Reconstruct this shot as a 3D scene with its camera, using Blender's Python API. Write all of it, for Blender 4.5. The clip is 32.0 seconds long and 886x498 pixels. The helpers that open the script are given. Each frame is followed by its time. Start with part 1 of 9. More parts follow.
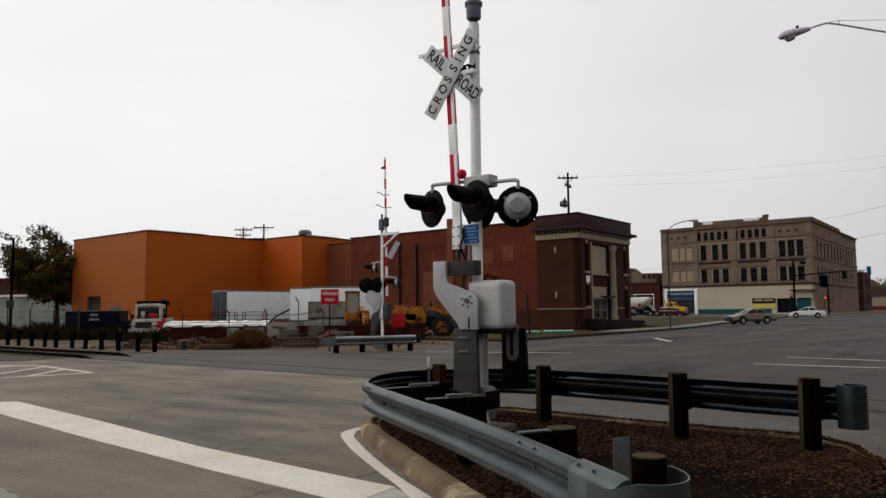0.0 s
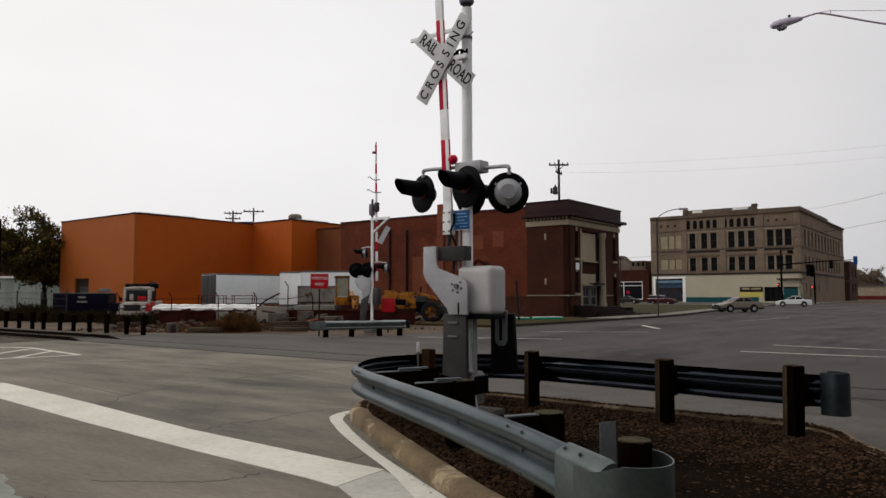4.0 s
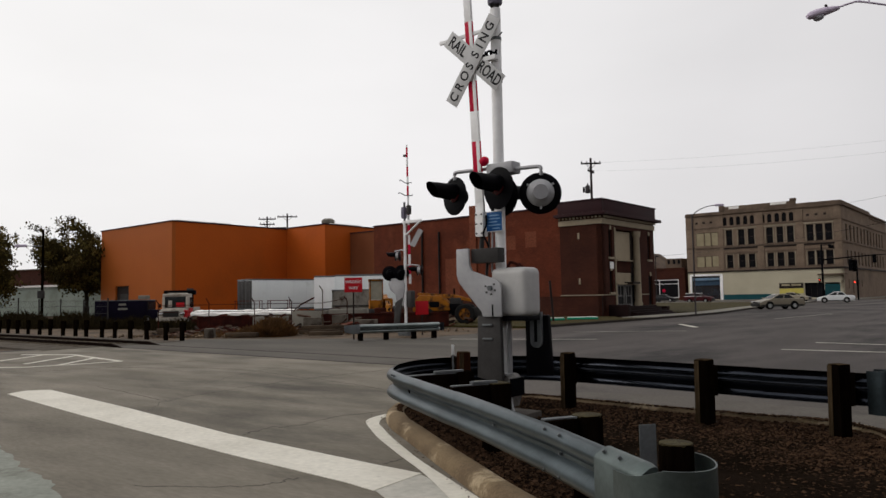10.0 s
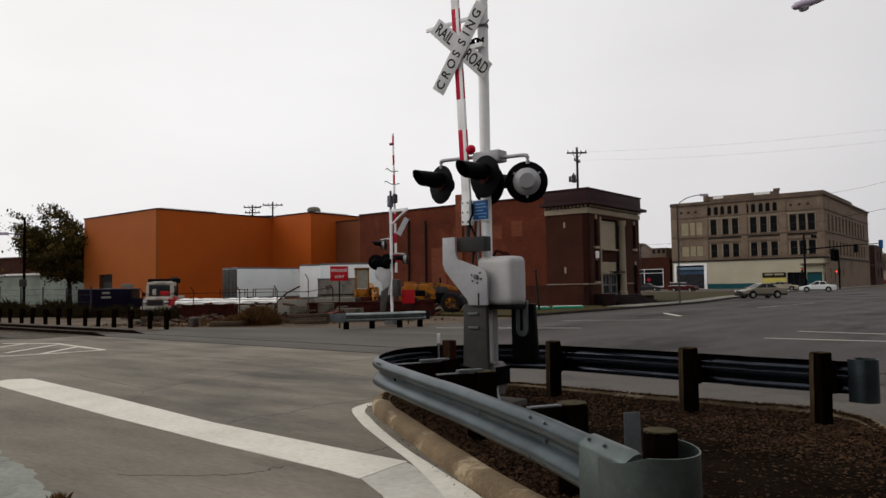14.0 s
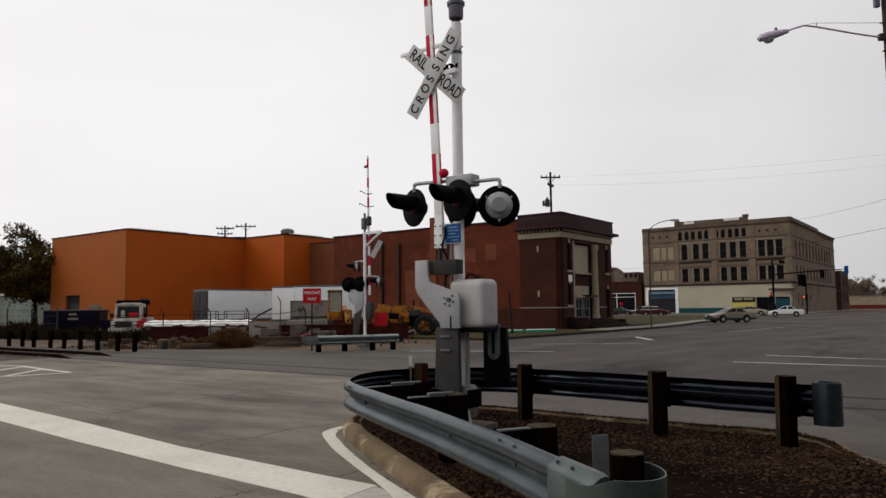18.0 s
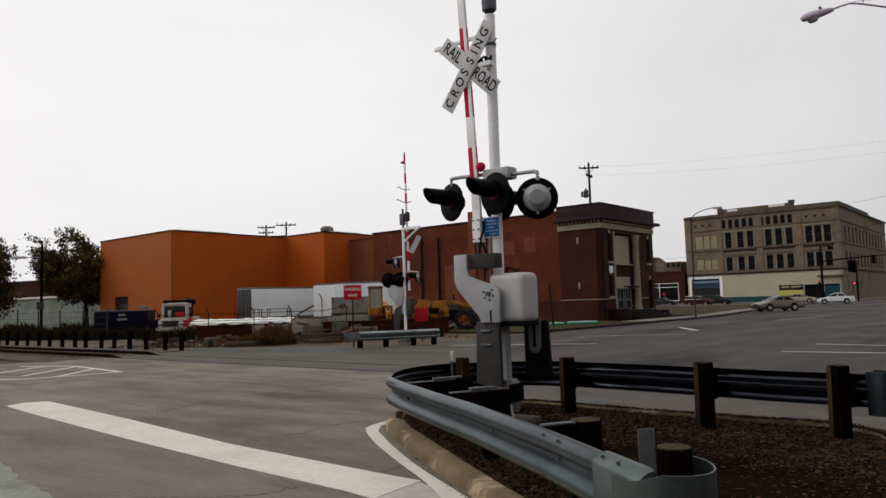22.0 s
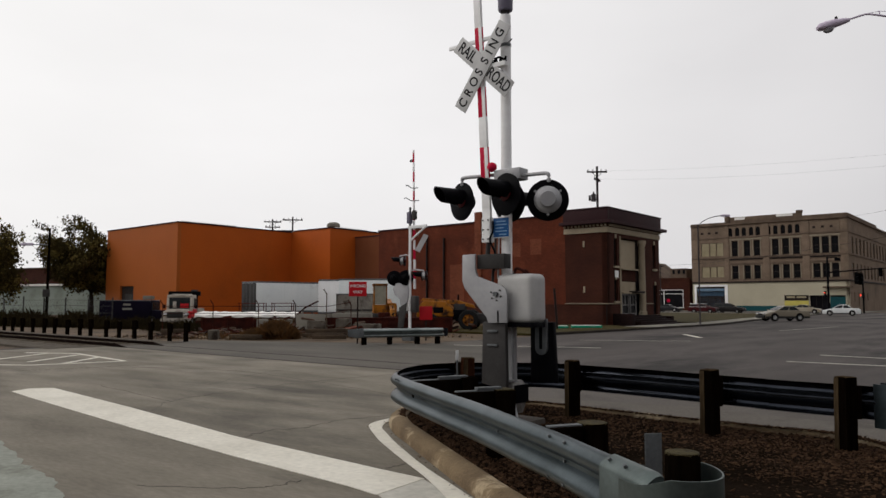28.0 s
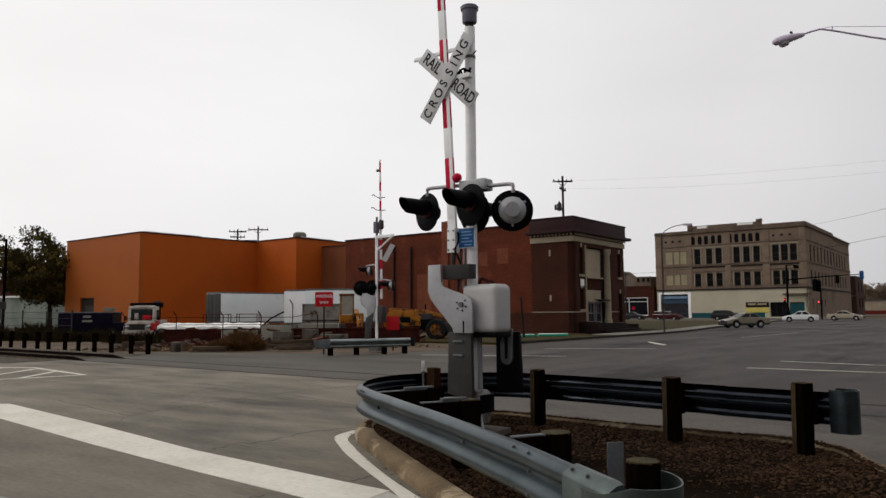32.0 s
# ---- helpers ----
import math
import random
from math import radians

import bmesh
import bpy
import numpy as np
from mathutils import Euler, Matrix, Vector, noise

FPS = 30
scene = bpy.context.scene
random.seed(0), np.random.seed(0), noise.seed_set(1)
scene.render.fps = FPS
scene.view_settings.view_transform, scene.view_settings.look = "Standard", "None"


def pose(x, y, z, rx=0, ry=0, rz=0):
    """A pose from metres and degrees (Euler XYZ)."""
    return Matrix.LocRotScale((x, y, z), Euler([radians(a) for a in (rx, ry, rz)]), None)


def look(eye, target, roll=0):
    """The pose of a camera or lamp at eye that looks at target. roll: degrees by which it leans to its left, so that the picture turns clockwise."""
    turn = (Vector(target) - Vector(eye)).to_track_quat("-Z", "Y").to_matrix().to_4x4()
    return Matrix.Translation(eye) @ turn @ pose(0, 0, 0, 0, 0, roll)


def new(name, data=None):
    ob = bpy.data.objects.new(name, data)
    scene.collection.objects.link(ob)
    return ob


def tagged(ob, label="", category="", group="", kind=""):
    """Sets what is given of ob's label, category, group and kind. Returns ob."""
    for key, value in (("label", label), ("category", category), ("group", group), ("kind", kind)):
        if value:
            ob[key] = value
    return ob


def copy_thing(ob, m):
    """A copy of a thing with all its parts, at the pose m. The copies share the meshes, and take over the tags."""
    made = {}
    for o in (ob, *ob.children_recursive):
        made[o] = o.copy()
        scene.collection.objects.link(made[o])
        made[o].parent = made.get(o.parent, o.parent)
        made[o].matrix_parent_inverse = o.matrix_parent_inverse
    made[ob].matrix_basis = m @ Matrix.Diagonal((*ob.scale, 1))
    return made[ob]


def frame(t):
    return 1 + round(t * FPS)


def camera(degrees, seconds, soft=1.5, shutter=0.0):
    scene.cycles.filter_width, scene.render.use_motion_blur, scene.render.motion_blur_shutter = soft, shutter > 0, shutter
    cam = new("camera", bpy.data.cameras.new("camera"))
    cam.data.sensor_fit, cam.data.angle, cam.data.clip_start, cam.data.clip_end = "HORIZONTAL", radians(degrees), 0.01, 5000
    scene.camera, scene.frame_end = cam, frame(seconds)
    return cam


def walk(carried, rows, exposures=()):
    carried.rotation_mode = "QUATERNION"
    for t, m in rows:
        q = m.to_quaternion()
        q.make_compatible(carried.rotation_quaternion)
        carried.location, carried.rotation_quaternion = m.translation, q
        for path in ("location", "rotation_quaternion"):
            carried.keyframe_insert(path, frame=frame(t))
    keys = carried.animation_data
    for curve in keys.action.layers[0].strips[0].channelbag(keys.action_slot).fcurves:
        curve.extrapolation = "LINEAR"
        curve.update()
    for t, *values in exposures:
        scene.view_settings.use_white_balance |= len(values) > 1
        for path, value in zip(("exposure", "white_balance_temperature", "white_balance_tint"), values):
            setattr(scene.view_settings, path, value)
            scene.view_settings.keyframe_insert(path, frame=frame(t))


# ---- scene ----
cam = camera(63.0, 32.0)

PATH = [
    (0, (-0.0074, -0.0036, 1.5964), (0.0055, 1.9894, 1.7636), -0.620),
    (0.5, (-0.0173, -0.0135, 1.5956), (-0.0144, 1.9817, 1.7333), -0.168),
    (1, (-0.0088, 0.0050, 1.5998), (0.0021, 1.9992, 1.7522), -0.187),
    (1.5, (-0.0101, -0.0249, 1.5946), (0.0192, 1.9693, 1.7434), -0.461),
    (2, (-0.0087, 0.0159, 1.5966), (0.0368, 2.0106, 1.7347), -0.216),
    (2.5, (-0.0091, 0.0133, 1.5904), (0.0470, 2.0069, 1.7393), 0.313),
    (3, (-0.0142, 0.0110, 1.5978), (0.0371, 2.0058, 1.7323), 0.181),
    (3.5, (-0.0105, -0.0243, 1.5886), (0.0335, 1.9713, 1.7142), 0.050),
    (5.5, (-0.0085, -0.0110, 1.5967), (0.0276, 1.9830, 1.7474), -0.330),
    (6, (-0.0085, 0.0015, 1.5943), (0.0349, 1.9949, 1.7517), 0.020),
    (6.5, (-0.0052, 0.0061, 1.5916), (0.0403, 2.0013, 1.7226), -0.593),
    (7, (0.0025, 0.0075, 1.5945), (0.0569, 2.0014, 1.7417), -1.105),
    (7.5, (-0.0008, -0.0013, 1.5897), (0.0621, 1.9926, 1.7322), -1.309),
    (8, (-0.0099, 0.0360, 1.6051), (-0.0549, 2.0290, 1.7664), -1.021),
    (8.5, (-0.0113, -0.0013, 1.5975), (-0.0753, 1.9918, 1.7513), -1.400),
    (9, (-0.0100, 0.0256, 1.5943), (-0.0531, 2.0206, 1.7286), -1.101),
    (9.5, (-0.0145, 0.0181, 1.5954), (-0.0264, 2.0141, 1.7222), -1.161),
    (10, (-0.0146, -0.0032, 1.6010), (-0.0645, 1.9917, 1.7341), -1.022),
    (10.5, (-0.0127, 0.0149, 1.6000), (-0.0421, 2.0092, 1.7474), -0.967),
    (11, (-0.0229, 0.0114, 1.6065), (-0.0567, 2.0049, 1.7631), -1.338),
    (11.5, (-0.0132, 0.0277, 1.5946), (-0.0505, 2.0223, 1.7360), -0.631),
    (12, (-0.0129, 0.0188, 1.5949), (-0.0249, 2.0142, 1.7299), -0.598),
    (12.5, (-0.0113, 0.0041, 1.5981), (-0.0047, 1.9997, 1.7316), -0.562),
    (13, (-0.0035, -0.0051, 1.5960), (0.0007, 1.9903, 1.7318), -1.082),
    (13.5, (-0.0145, -0.0055, 1.6005), (-0.0144, 1.9905, 1.7261), -1.048),
    (14, (-0.0142, 0.0111, 1.5973), (-0.0265, 2.0085, 1.6992), -0.944),
    (14.5, (-0.0019, 0.0217, 1.5937), (0.0245, 2.0188, 1.6971), -0.539),
    (15, (-0.0029, 0.0117, 1.5926), (0.0471, 2.0078, 1.7057), -0.765),
    (15.5, (0.0118, 0.0292, 1.5888), (0.0717, 2.0251, 1.7010), -0.236),
    (17.5, (0.0053, 0.0175, 1.5944), (0.0645, 2.0121, 1.7295), -0.397),
    (18, (0.0065, -0.0253, 1.5948), (0.0661, 1.9670, 1.7588), -0.665),
    (18.5, (0.0018, -0.0019, 1.5950), (0.0392, 1.9941, 1.7160), -0.890),
    (19, (-0.0042, 0.0364, 1.6024), (-0.0091, 2.0328, 1.7228), -1.285),
    (19.5, (-0.0049, 0.0128, 1.5902), (-0.0307, 2.0091, 1.7091), -1.527),
    (20, (-0.0030, 0.0221, 1.5955), (-0.0276, 2.0179, 1.7222), -0.868),
    (20.5, (0.0019, -0.0019, 1.5929), (-0.0094, 1.9941, 1.7188), -0.978),
    (21, (0.0059, 0.0282, 1.5972), (-0.0151, 2.0252, 1.7040), -1.334),
    (21.5, (0.0105, 0.0104, 1.6046), (-0.0298, 2.0049, 1.7475), -2.148),
    (22, (0.0098, 0.0049, 1.6004), (-0.0380, 1.9987, 1.7507), -1.756),
    (22.5, (-0.0016, 0.0076, 1.5979), (-0.0380, 2.0037, 1.7173), -1.598),
    (23, (0.0021, 0.0057, 1.5953), (-0.0381, 2.0020, 1.7112), -0.814),
    (23.5, (-0.0010, 0.0255, 1.5894), (-0.0179, 2.0221, 1.7064), -0.077),
    (24, (-0.0026, 0.0203, 1.5924), (0.0047, 2.0166, 1.7128), 0.107),
    (24.5, (-0.0062, 0.0198, 1.5892), (0.0058, 2.0160, 1.7118), 0.213),
    (26.5, (-0.0060, 0.0030, 1.5920), (-0.0001, 1.9981, 1.7316), 0.180),
    (27, (-0.0220, -0.0140, 1.5960), (-0.0352, 1.9794, 1.7573), -0.310),
    (27.5, (-0.0350, 0.0040, 1.5960), (-0.0726, 1.9973, 1.7551), -0.660),
    (28, (-0.0360, 0.0020, 1.5920), (-0.0984, 1.9954, 1.7414), 0.020),
    (28.5, (-0.0120, 0.0130, 1.5890), (-0.0547, 2.0069, 1.7389), -0.470),
    (29, (-0.0340, 0.0040, 1.5940), (-0.0649, 1.9989, 1.7336), 0.190),
    (29.5, (-0.0290, 0.0030, 1.5900), (-0.0612, 1.9963, 1.7508), 0.070),
    (30, (-0.0280, 0.0020, 1.6020), (-0.0536, 1.9970, 1.7407), -0.270),
    (30.5, (-0.0190, 0.0010, 1.6010), (-0.0196, 1.9938, 1.7707), -0.330),
    (31, (-0.0150, 0.0050, 1.6000), (-0.0068, 1.9972, 1.7763), -0.990),
    (31.5, (0.0030, 0.0060, 1.5940), (0.0242, 2.0000, 1.7475), -0.340),
    (32, (-0.0110, -0.0130, 1.6070), (0.0168, 1.9792, 1.7815), -0.420),
]
walk(cam, [(t, look(eye, target, roll)) for t, eye, target, roll in PATH])


# ---- light: an overcast day ----
world = bpy.data.worlds.new("overcast")
scene.world = world
world.use_nodes = True
wn, wl = world.node_tree.nodes, world.node_tree.links
wn.clear()
w_out, w_bg = wn.new("ShaderNodeOutputWorld"), wn.new("ShaderNodeBackground")
w_sky = wn.new("ShaderNodeTexSky")
w_sky.sky_type, w_sky.sun_disc = "NISHITA", False
w_sky.sun_elevation, w_sky.sun_rotation = radians(34), radians(-85)
w_sky.dust_density = 6.0
w_bg.inputs["Strength"].default_value = 0.1
w_grey = wn.new("ShaderNodeHueSaturation")
w_grey.inputs["Saturation"].default_value = 0.12
w_co, w_map = wn.new("ShaderNodeTexCoord"), wn.new("ShaderNodeMapping")
w_map.inputs["Scale"].default_value = (1.0, 1.0, 2.6)
w_cloud = wn.new("ShaderNodeTexNoise")
w_cloud.inputs["Scale"].default_value, w_cloud.inputs["Detail"].default_value = 1.7, 5.0
w_ramp = wn.new("ShaderNodeMapRange")
w_ramp.inputs["From Min"].default_value, w_ramp.inputs["From Max"].default_value = 0.3, 0.72
w_ramp.inputs["To Min"].default_value, w_ramp.inputs["To Max"].default_value = 0.93, 1.04
# the cloud is brightest towards the hidden sun and dullest opposite it
w_dot = wn.new("ShaderNodeVectorMath")
w_dot.operation = "DOT_PRODUCT"
w_dot.inputs[1].default_value = Vector((-0.8, 0.6, 0.5)).normalized()
w_half = wn.new("ShaderNodeMapRange")
w_half.inputs["From Min"].default_value, w_half.inputs["From Max"].default_value = -1.0, 1.0
w_glow = wn.new("ShaderNodeValToRGB")
w_glow.color_ramp.interpolation = "EASE"
for k, (at, c) in enumerate(((0.0, (4.6, 4.55, 4.6)), (0.3, (5.6, 5.5, 5.6)), (0.5, (6.5, 6.4, 6.55)), (0.66, (7.9, 7.75, 7.85)), (0.8, (9.2, 9.05, 9.1)), (1.0, (9.9, 9.75, 9.7)))):
    e = w_glow.color_ramp.elements[k] if k < 2 else w_glow.color_ramp.elements.new(at)
    e.position, e.color = at, (*c, 1)
w_mul = wn.new("ShaderNodeVectorMath")
w_mul.operation = "SCALE"
w_mix = wn.new("ShaderNodeMix")
w_mix.data_type = "RGBA"
w_mix.inputs["Factor"].default_value = 0.9
wl.new(w_co.outputs["Generated"], w_dot.inputs[0])
wl.new(w_dot.outputs["Value"], w_half.inputs["Value"])
wl.new(w_half.outputs["Result"], w_glow.inputs["Fac"])
wl.new(w_glow.outputs["Color"], w_mul.inputs[0])
wl.new(w_ramp.outputs["Result"], w_mul.inputs["Scale"])
wl.new(w_sky.outputs["Color"], w_grey.inputs["Color"])
wl.new(w_co.outputs["Generated"], w_map.inputs["Vector"])
wl.new(w_map.outputs["Vector"], w_cloud.inputs["Vector"])
wl.new(w_cloud.outputs["Fac"], w_ramp.inputs["Value"])
wl.new(w_grey.outputs["Color"], w_mix.inputs["A"])
wl.new(w_mul.outputs["Vector"], w_mix.inputs["B"])
wl.new(w_mix.outputs["Result"], w_bg.inputs["Color"])
wl.new(w_bg.outputs["Background"], w_out.inputs["Surface"])

sun = new("sun", bpy.data.lights.new("sun", "SUN"))
sun.data.energy, sun.data.angle, sun.data.color = 0.6, radians(30), (1.0, 0.92, 0.83)
sun.matrix_basis = look((-48, 4, 32), (0, 0, 0))


# ---- materials ----
def mat(name, c1, c2=None, rough=0.75, metal=0.0, s1=1.5, s2=30.0, fine=0.25, bump=0.15, bscale=None, stretch=(1, 1, 1),
        emit=None, spec=0.16, vary=0.0, dirt=None, dirt_at=(0.55, 0.75), dirt_scale=0.8):
    """Two colours mixed by a broad noise, broken by a fine one, with fine relief; dirt: a third colour in patches."""
    m = bpy.data.materials.new(name)
    m.use_nodes = True
    n, l = m.node_tree.nodes, m.node_tree.links
    b = n["Principled BSDF"]
    b.inputs["Roughness"].default_value, b.inputs["Metallic"].default_value = rough, metal
    b.inputs["Specular IOR Level"].default_value = spec
    c2 = c2 or tuple(v * 0.75 for v in c1)
    co, mp = n.new("ShaderNodeTexCoord"), n.new("ShaderNodeMapping")
    mp.inputs["Scale"].default_value = stretch
    l.new(co.outputs["Object"], mp.inputs["Vector"])
    big, small = n.new("ShaderNodeTexNoise"), n.new("ShaderNodeTexNoise")
    big.inputs["Scale"].default_value, big.inputs["Detail"].default_value = s1, 5.0
    small.inputs["Scale"].default_value, small.inputs["Detail"].default_value = s2, 3.0
    for q in (big, small):
        l.new(mp.outputs["Vector"], q.inputs["Vector"])
    ramp = n.new("ShaderNodeValToRGB")
    ramp.color_ramp.elements[0].position, ramp.color_ramp.elements[0].color = 0.35, (*c1, 1)
    ramp.color_ramp.elements[1].position, ramp.color_ramp.elements[1].color = 0.68, (*c2, 1)
    l.new(big.outputs["Fac"], ramp.inputs["Fac"])
    last = ramp.outputs["Color"]
    if dirt:
        patch, pr = n.new("ShaderNodeTexNoise"), n.new("ShaderNodeValToRGB")
        patch.inputs["Scale"].default_value, patch.inputs["Detail"].default_value, patch.inputs["Roughness"].default_value = dirt_scale, 7.0, 0.65
        l.new(mp.outputs["Vector"], patch.inputs["Vector"])
        pr.color_ramp.elements[0].position, pr.color_ramp.elements[1].position = dirt_at
        l.new(patch.outputs["Fac"], pr.inputs["Fac"])
        dm = n.new("ShaderNodeMix")
        dm.data_type = "RGBA"
        l.new(pr.outputs["Color"], dm.inputs["Factor"])
        l.new(last, dm.inputs["A"])
        dm.inputs["B"].default_value = (*dirt, 1)
        last = dm.outputs["Result"]
    scale = n.new("ShaderNodeMapRange")
    scale.inputs["From Min"].default_value, scale.inputs["From Max"].default_value = 0.25, 0.75
    scale.inputs["To Min"].default_value, scale.inputs["To Max"].default_value = 1 - fine, 1 + fine
    l.new(small.outputs["Fac"], scale.inputs["Value"])
    value = scale.outputs["Result"]
    if vary:
        info, vr, mu = n.new("ShaderNodeObjectInfo"), n.new("ShaderNodeMapRange"), n.new("ShaderNodeMath")
        vr.inputs["To Min"].default_value, vr.inputs["To Max"].default_value = 1 - vary, 1 + vary
        mu.operation = "MULTIPLY"
        l.new(info.outputs["Random"], vr.inputs["Value"])
        l.new(vr.outputs["Result"], mu.inputs[0])
        l.new(value, mu.inputs[1])
        value = mu.outputs["Value"]
    tint = n.new("ShaderNodeVectorMath")
    tint.operation = "SCALE"
    l.new(last, tint.inputs[0])
    l.new(value, tint.inputs["Scale"])
    l.new(tint.outputs["Vector"], b.inputs["Base Color"])
    if bump:
        bn, bp = n.new("ShaderNodeTexNoise"), n.new("ShaderNodeBump")
        bn.inputs["Scale"].default_value, bn.inputs["Detail"].default_value = bscale or s2 * 2, 3.0
        bp.inputs["Strength"].default_value, bp.inputs["Distance"].default_value = bump, 0.02
        l.new(mp.outputs["Vector"], bn.inputs["Vector"])
        l.new(bn.outputs["Fac"], bp.inputs["Height"])
        l.new(bp.outputs["Normal"], b.inputs["Normal"])
    if emit:
        b.inputs["Emission Color"].default_value, b.inputs["Emission Strength"].default_value = (*emit[:3], 1), emit[3]
    return m


def brick_mat(name, c1, c2, mortar, dirt=None, dirt_at=(0.5, 0.7), dirt_scale=0.25):
    """Small bricks on upright walls, by the wall's own length and height."""
    m = mat(name, c1, c2, rough=0.85, s1=0.55, s2=9, fine=0.24, bump=0.2, bscale=40, dirt=dirt, dirt_at=dirt_at, dirt_scale=dirt_scale)
    n, l = m.node_tree.nodes, m.node_tree.links
    b = n["Principled BSDF"]
    source = b.inputs["Base Color"].links[0].from_socket
    co, sep, add, com = n.new("ShaderNodeTexCoord"), n.new("ShaderNodeSeparateXYZ"), n.new("ShaderNodeMath"), n.new("ShaderNodeCombineXYZ")
    l.new(co.outputs["Object"], sep.inputs["Vector"])
    l.new(sep.outputs["X"], add.inputs[0])
    l.new(sep.outputs["Y"], add.inputs[1])
    l.new(add.outputs["Value"], com.inputs["X"])
    l.new(sep.outputs["Z"], com.inputs["Y"])
    br = n.new("ShaderNodeTexBrick")
    br.inputs["Scale"].default_value = 1.0
    br.inputs["Brick Width"].default_value, br.inputs["Row Height"].default_value, br.inputs["Mortar Size"].default_value = 0.22, 0.075, 0.006
    br.inputs["Color1"].default_value, br.inputs["Color2"].default_value = (1, 1, 1, 1), (0.8, 0.8, 0.8, 1)
    br.inputs["Mortar"].default_value = (*mortar, 1)
    l.new(com.outputs["Vector"], br.inputs["Vector"])
    mx = n.new("ShaderNodeMix")
    mx.data_type, mx.blend_type = "RGBA", "MULTIPLY"
    mx.inputs["Factor"].default_value = 1.0
    l.new(source, mx.inputs["A"])
    l.new(br.outputs["Color"], mx.inputs["B"])
    l.new(mx.outputs["Result"], b.inputs["Base Color"])
    return m


M_ASPHALT = mat("asphalt", (0.055, 0.048, 0.045), (0.1, 0.0875, 0.0815), rough=0.92, s1=0.22, s2=25, fine=0.16, bump=0.25, bscale=90,
                dirt=(0.03, 0.0272, 0.026), dirt_at=(0.48, 0.64), dirt_scale=0.24, stretch=(1.3, 0.4, 1))
M_CONC_ROAD = mat("worn_concrete_road", (0.135, 0.12, 0.095), (0.235, 0.211, 0.17), rough=0.9, s1=0.8, s2=18, fine=0.14, bump=0.2,
                  bscale=70, dirt=(0.066, 0.06, 0.05), dirt_at=(0.5, 0.7), dirt_scale=0.33, stretch=(0.45, 1.3, 1))
M_MIDROAD = mat("worn_pale_asphalt", (0.08, 0.072, 0.062), (0.12, 0.108, 0.093), rough=0.92, s1=0.35, s2=18, fine=0.15, bump=0.2, bscale=70,
                dirt=(0.07, 0.066, 0.058), dirt_at=(0.48, 0.68), dirt_scale=0.25, stretch=(0.45, 1.3, 1))
M_APRON = mat("paler_apron_asphalt", (0.083, 0.073, 0.062), (0.13, 0.116, 0.1), rough=0.92, s1=0.5, s2=18, fine=0.18, bump=0.2, bscale=70,
              dirt=(0.06, 0.053, 0.046), dirt_at=(0.5, 0.68), dirt_scale=0.5)
M_LANE = mat("paler_lane_asphalt", (0.072, 0.0635, 0.057), (0.122, 0.108, 0.097), rough=0.92, s1=0.22, s2=25, fine=0.16, bump=0.25, bscale=90,
             dirt=(0.045, 0.04, 0.036), dirt_at=(0.5, 0.66), dirt_scale=0.24, stretch=(1.3, 0.4, 1))
M_PAINT = mat("road_paint", (0.7, 0.67, 0.585), (0.61, 0.58, 0.5), rough=0.8, s1=1.2, s2=14, fine=0.1, bump=0.15, dirt=(0.3, 0.28, 0.235),
              dirt_at=(0.66, 0.8), dirt_scale=5.0)
M_PAINT_MID = mat("rubbed_road_paint", (0.52, 0.5, 0.44), (0.4, 0.385, 0.34), rough=0.85, s1=1.0, s2=12, fine=0.15, bump=0.15, dirt=(0.26, 0.25, 0.22), dirt_at=(0.58, 0.75), dirt_scale=3.0)
M_PAINT_OLD = mat("worn_road_paint", (0.4, 0.385, 0.34), (0.26, 0.25, 0.22), rough=0.85, s1=1.0, s2=12, fine=0.2, bump=0.15, dirt=(0.13, 0.123, 0.11),
                  dirt_at=(0.5, 0.7), dirt_scale=4.0)
M_KERB = mat("tan_kerb_concrete", (0.2, 0.145, 0.085), (0.13, 0.092, 0.055), rough=0.9, s1=2.5, s2=40, fine=0.25, bump=0.35, dirt=(0.36, 0.285, 0.185),
             dirt_at=(0.555, 0.615), dirt_scale=1.3)
M_WALKWAY = mat("pavement_concrete", (0.24, 0.225, 0.19), (0.17, 0.16, 0.135), rough=0.9, s1=0.6, s2=20, fine=0.14, dirt=(0.1, 0.093, 0.08), dirt_at=(0.55, 0.75), dirt_scale=0.9)
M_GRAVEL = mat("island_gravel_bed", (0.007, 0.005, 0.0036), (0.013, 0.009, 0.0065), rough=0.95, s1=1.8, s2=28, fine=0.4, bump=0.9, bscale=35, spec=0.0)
M_BALLAST = mat("dark_ballast", (0.12, 0.105, 0.085), (0.07, 0.06, 0.05), spec=0.03, rough=0.95, s1=1.5, s2=22, fine=0.45, bump=0.8, bscale=30)
M_DIRT = mat("yard_dirt", (0.14, 0.1, 0.067), (0.075, 0.053, 0.036), rough=0.95, s1=0.35, s2=9, fine=0.3, bump=0.5, bscale=16,
             dirt=(0.05, 0.042, 0.028), dirt_at=(0.52, 0.7), dirt_scale=0.5)
M_GRASS = mat("dull_lawn", (0.031, 0.025, 0.0045), (0.047, 0.035, 0.0075), rough=0.95, s1=0.4, s2=14, fine=0.35, bump=0.6, bscale=30)
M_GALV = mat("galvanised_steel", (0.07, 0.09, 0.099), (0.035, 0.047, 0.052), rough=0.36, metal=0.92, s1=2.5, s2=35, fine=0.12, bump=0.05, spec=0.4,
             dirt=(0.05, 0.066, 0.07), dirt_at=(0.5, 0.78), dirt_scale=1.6)
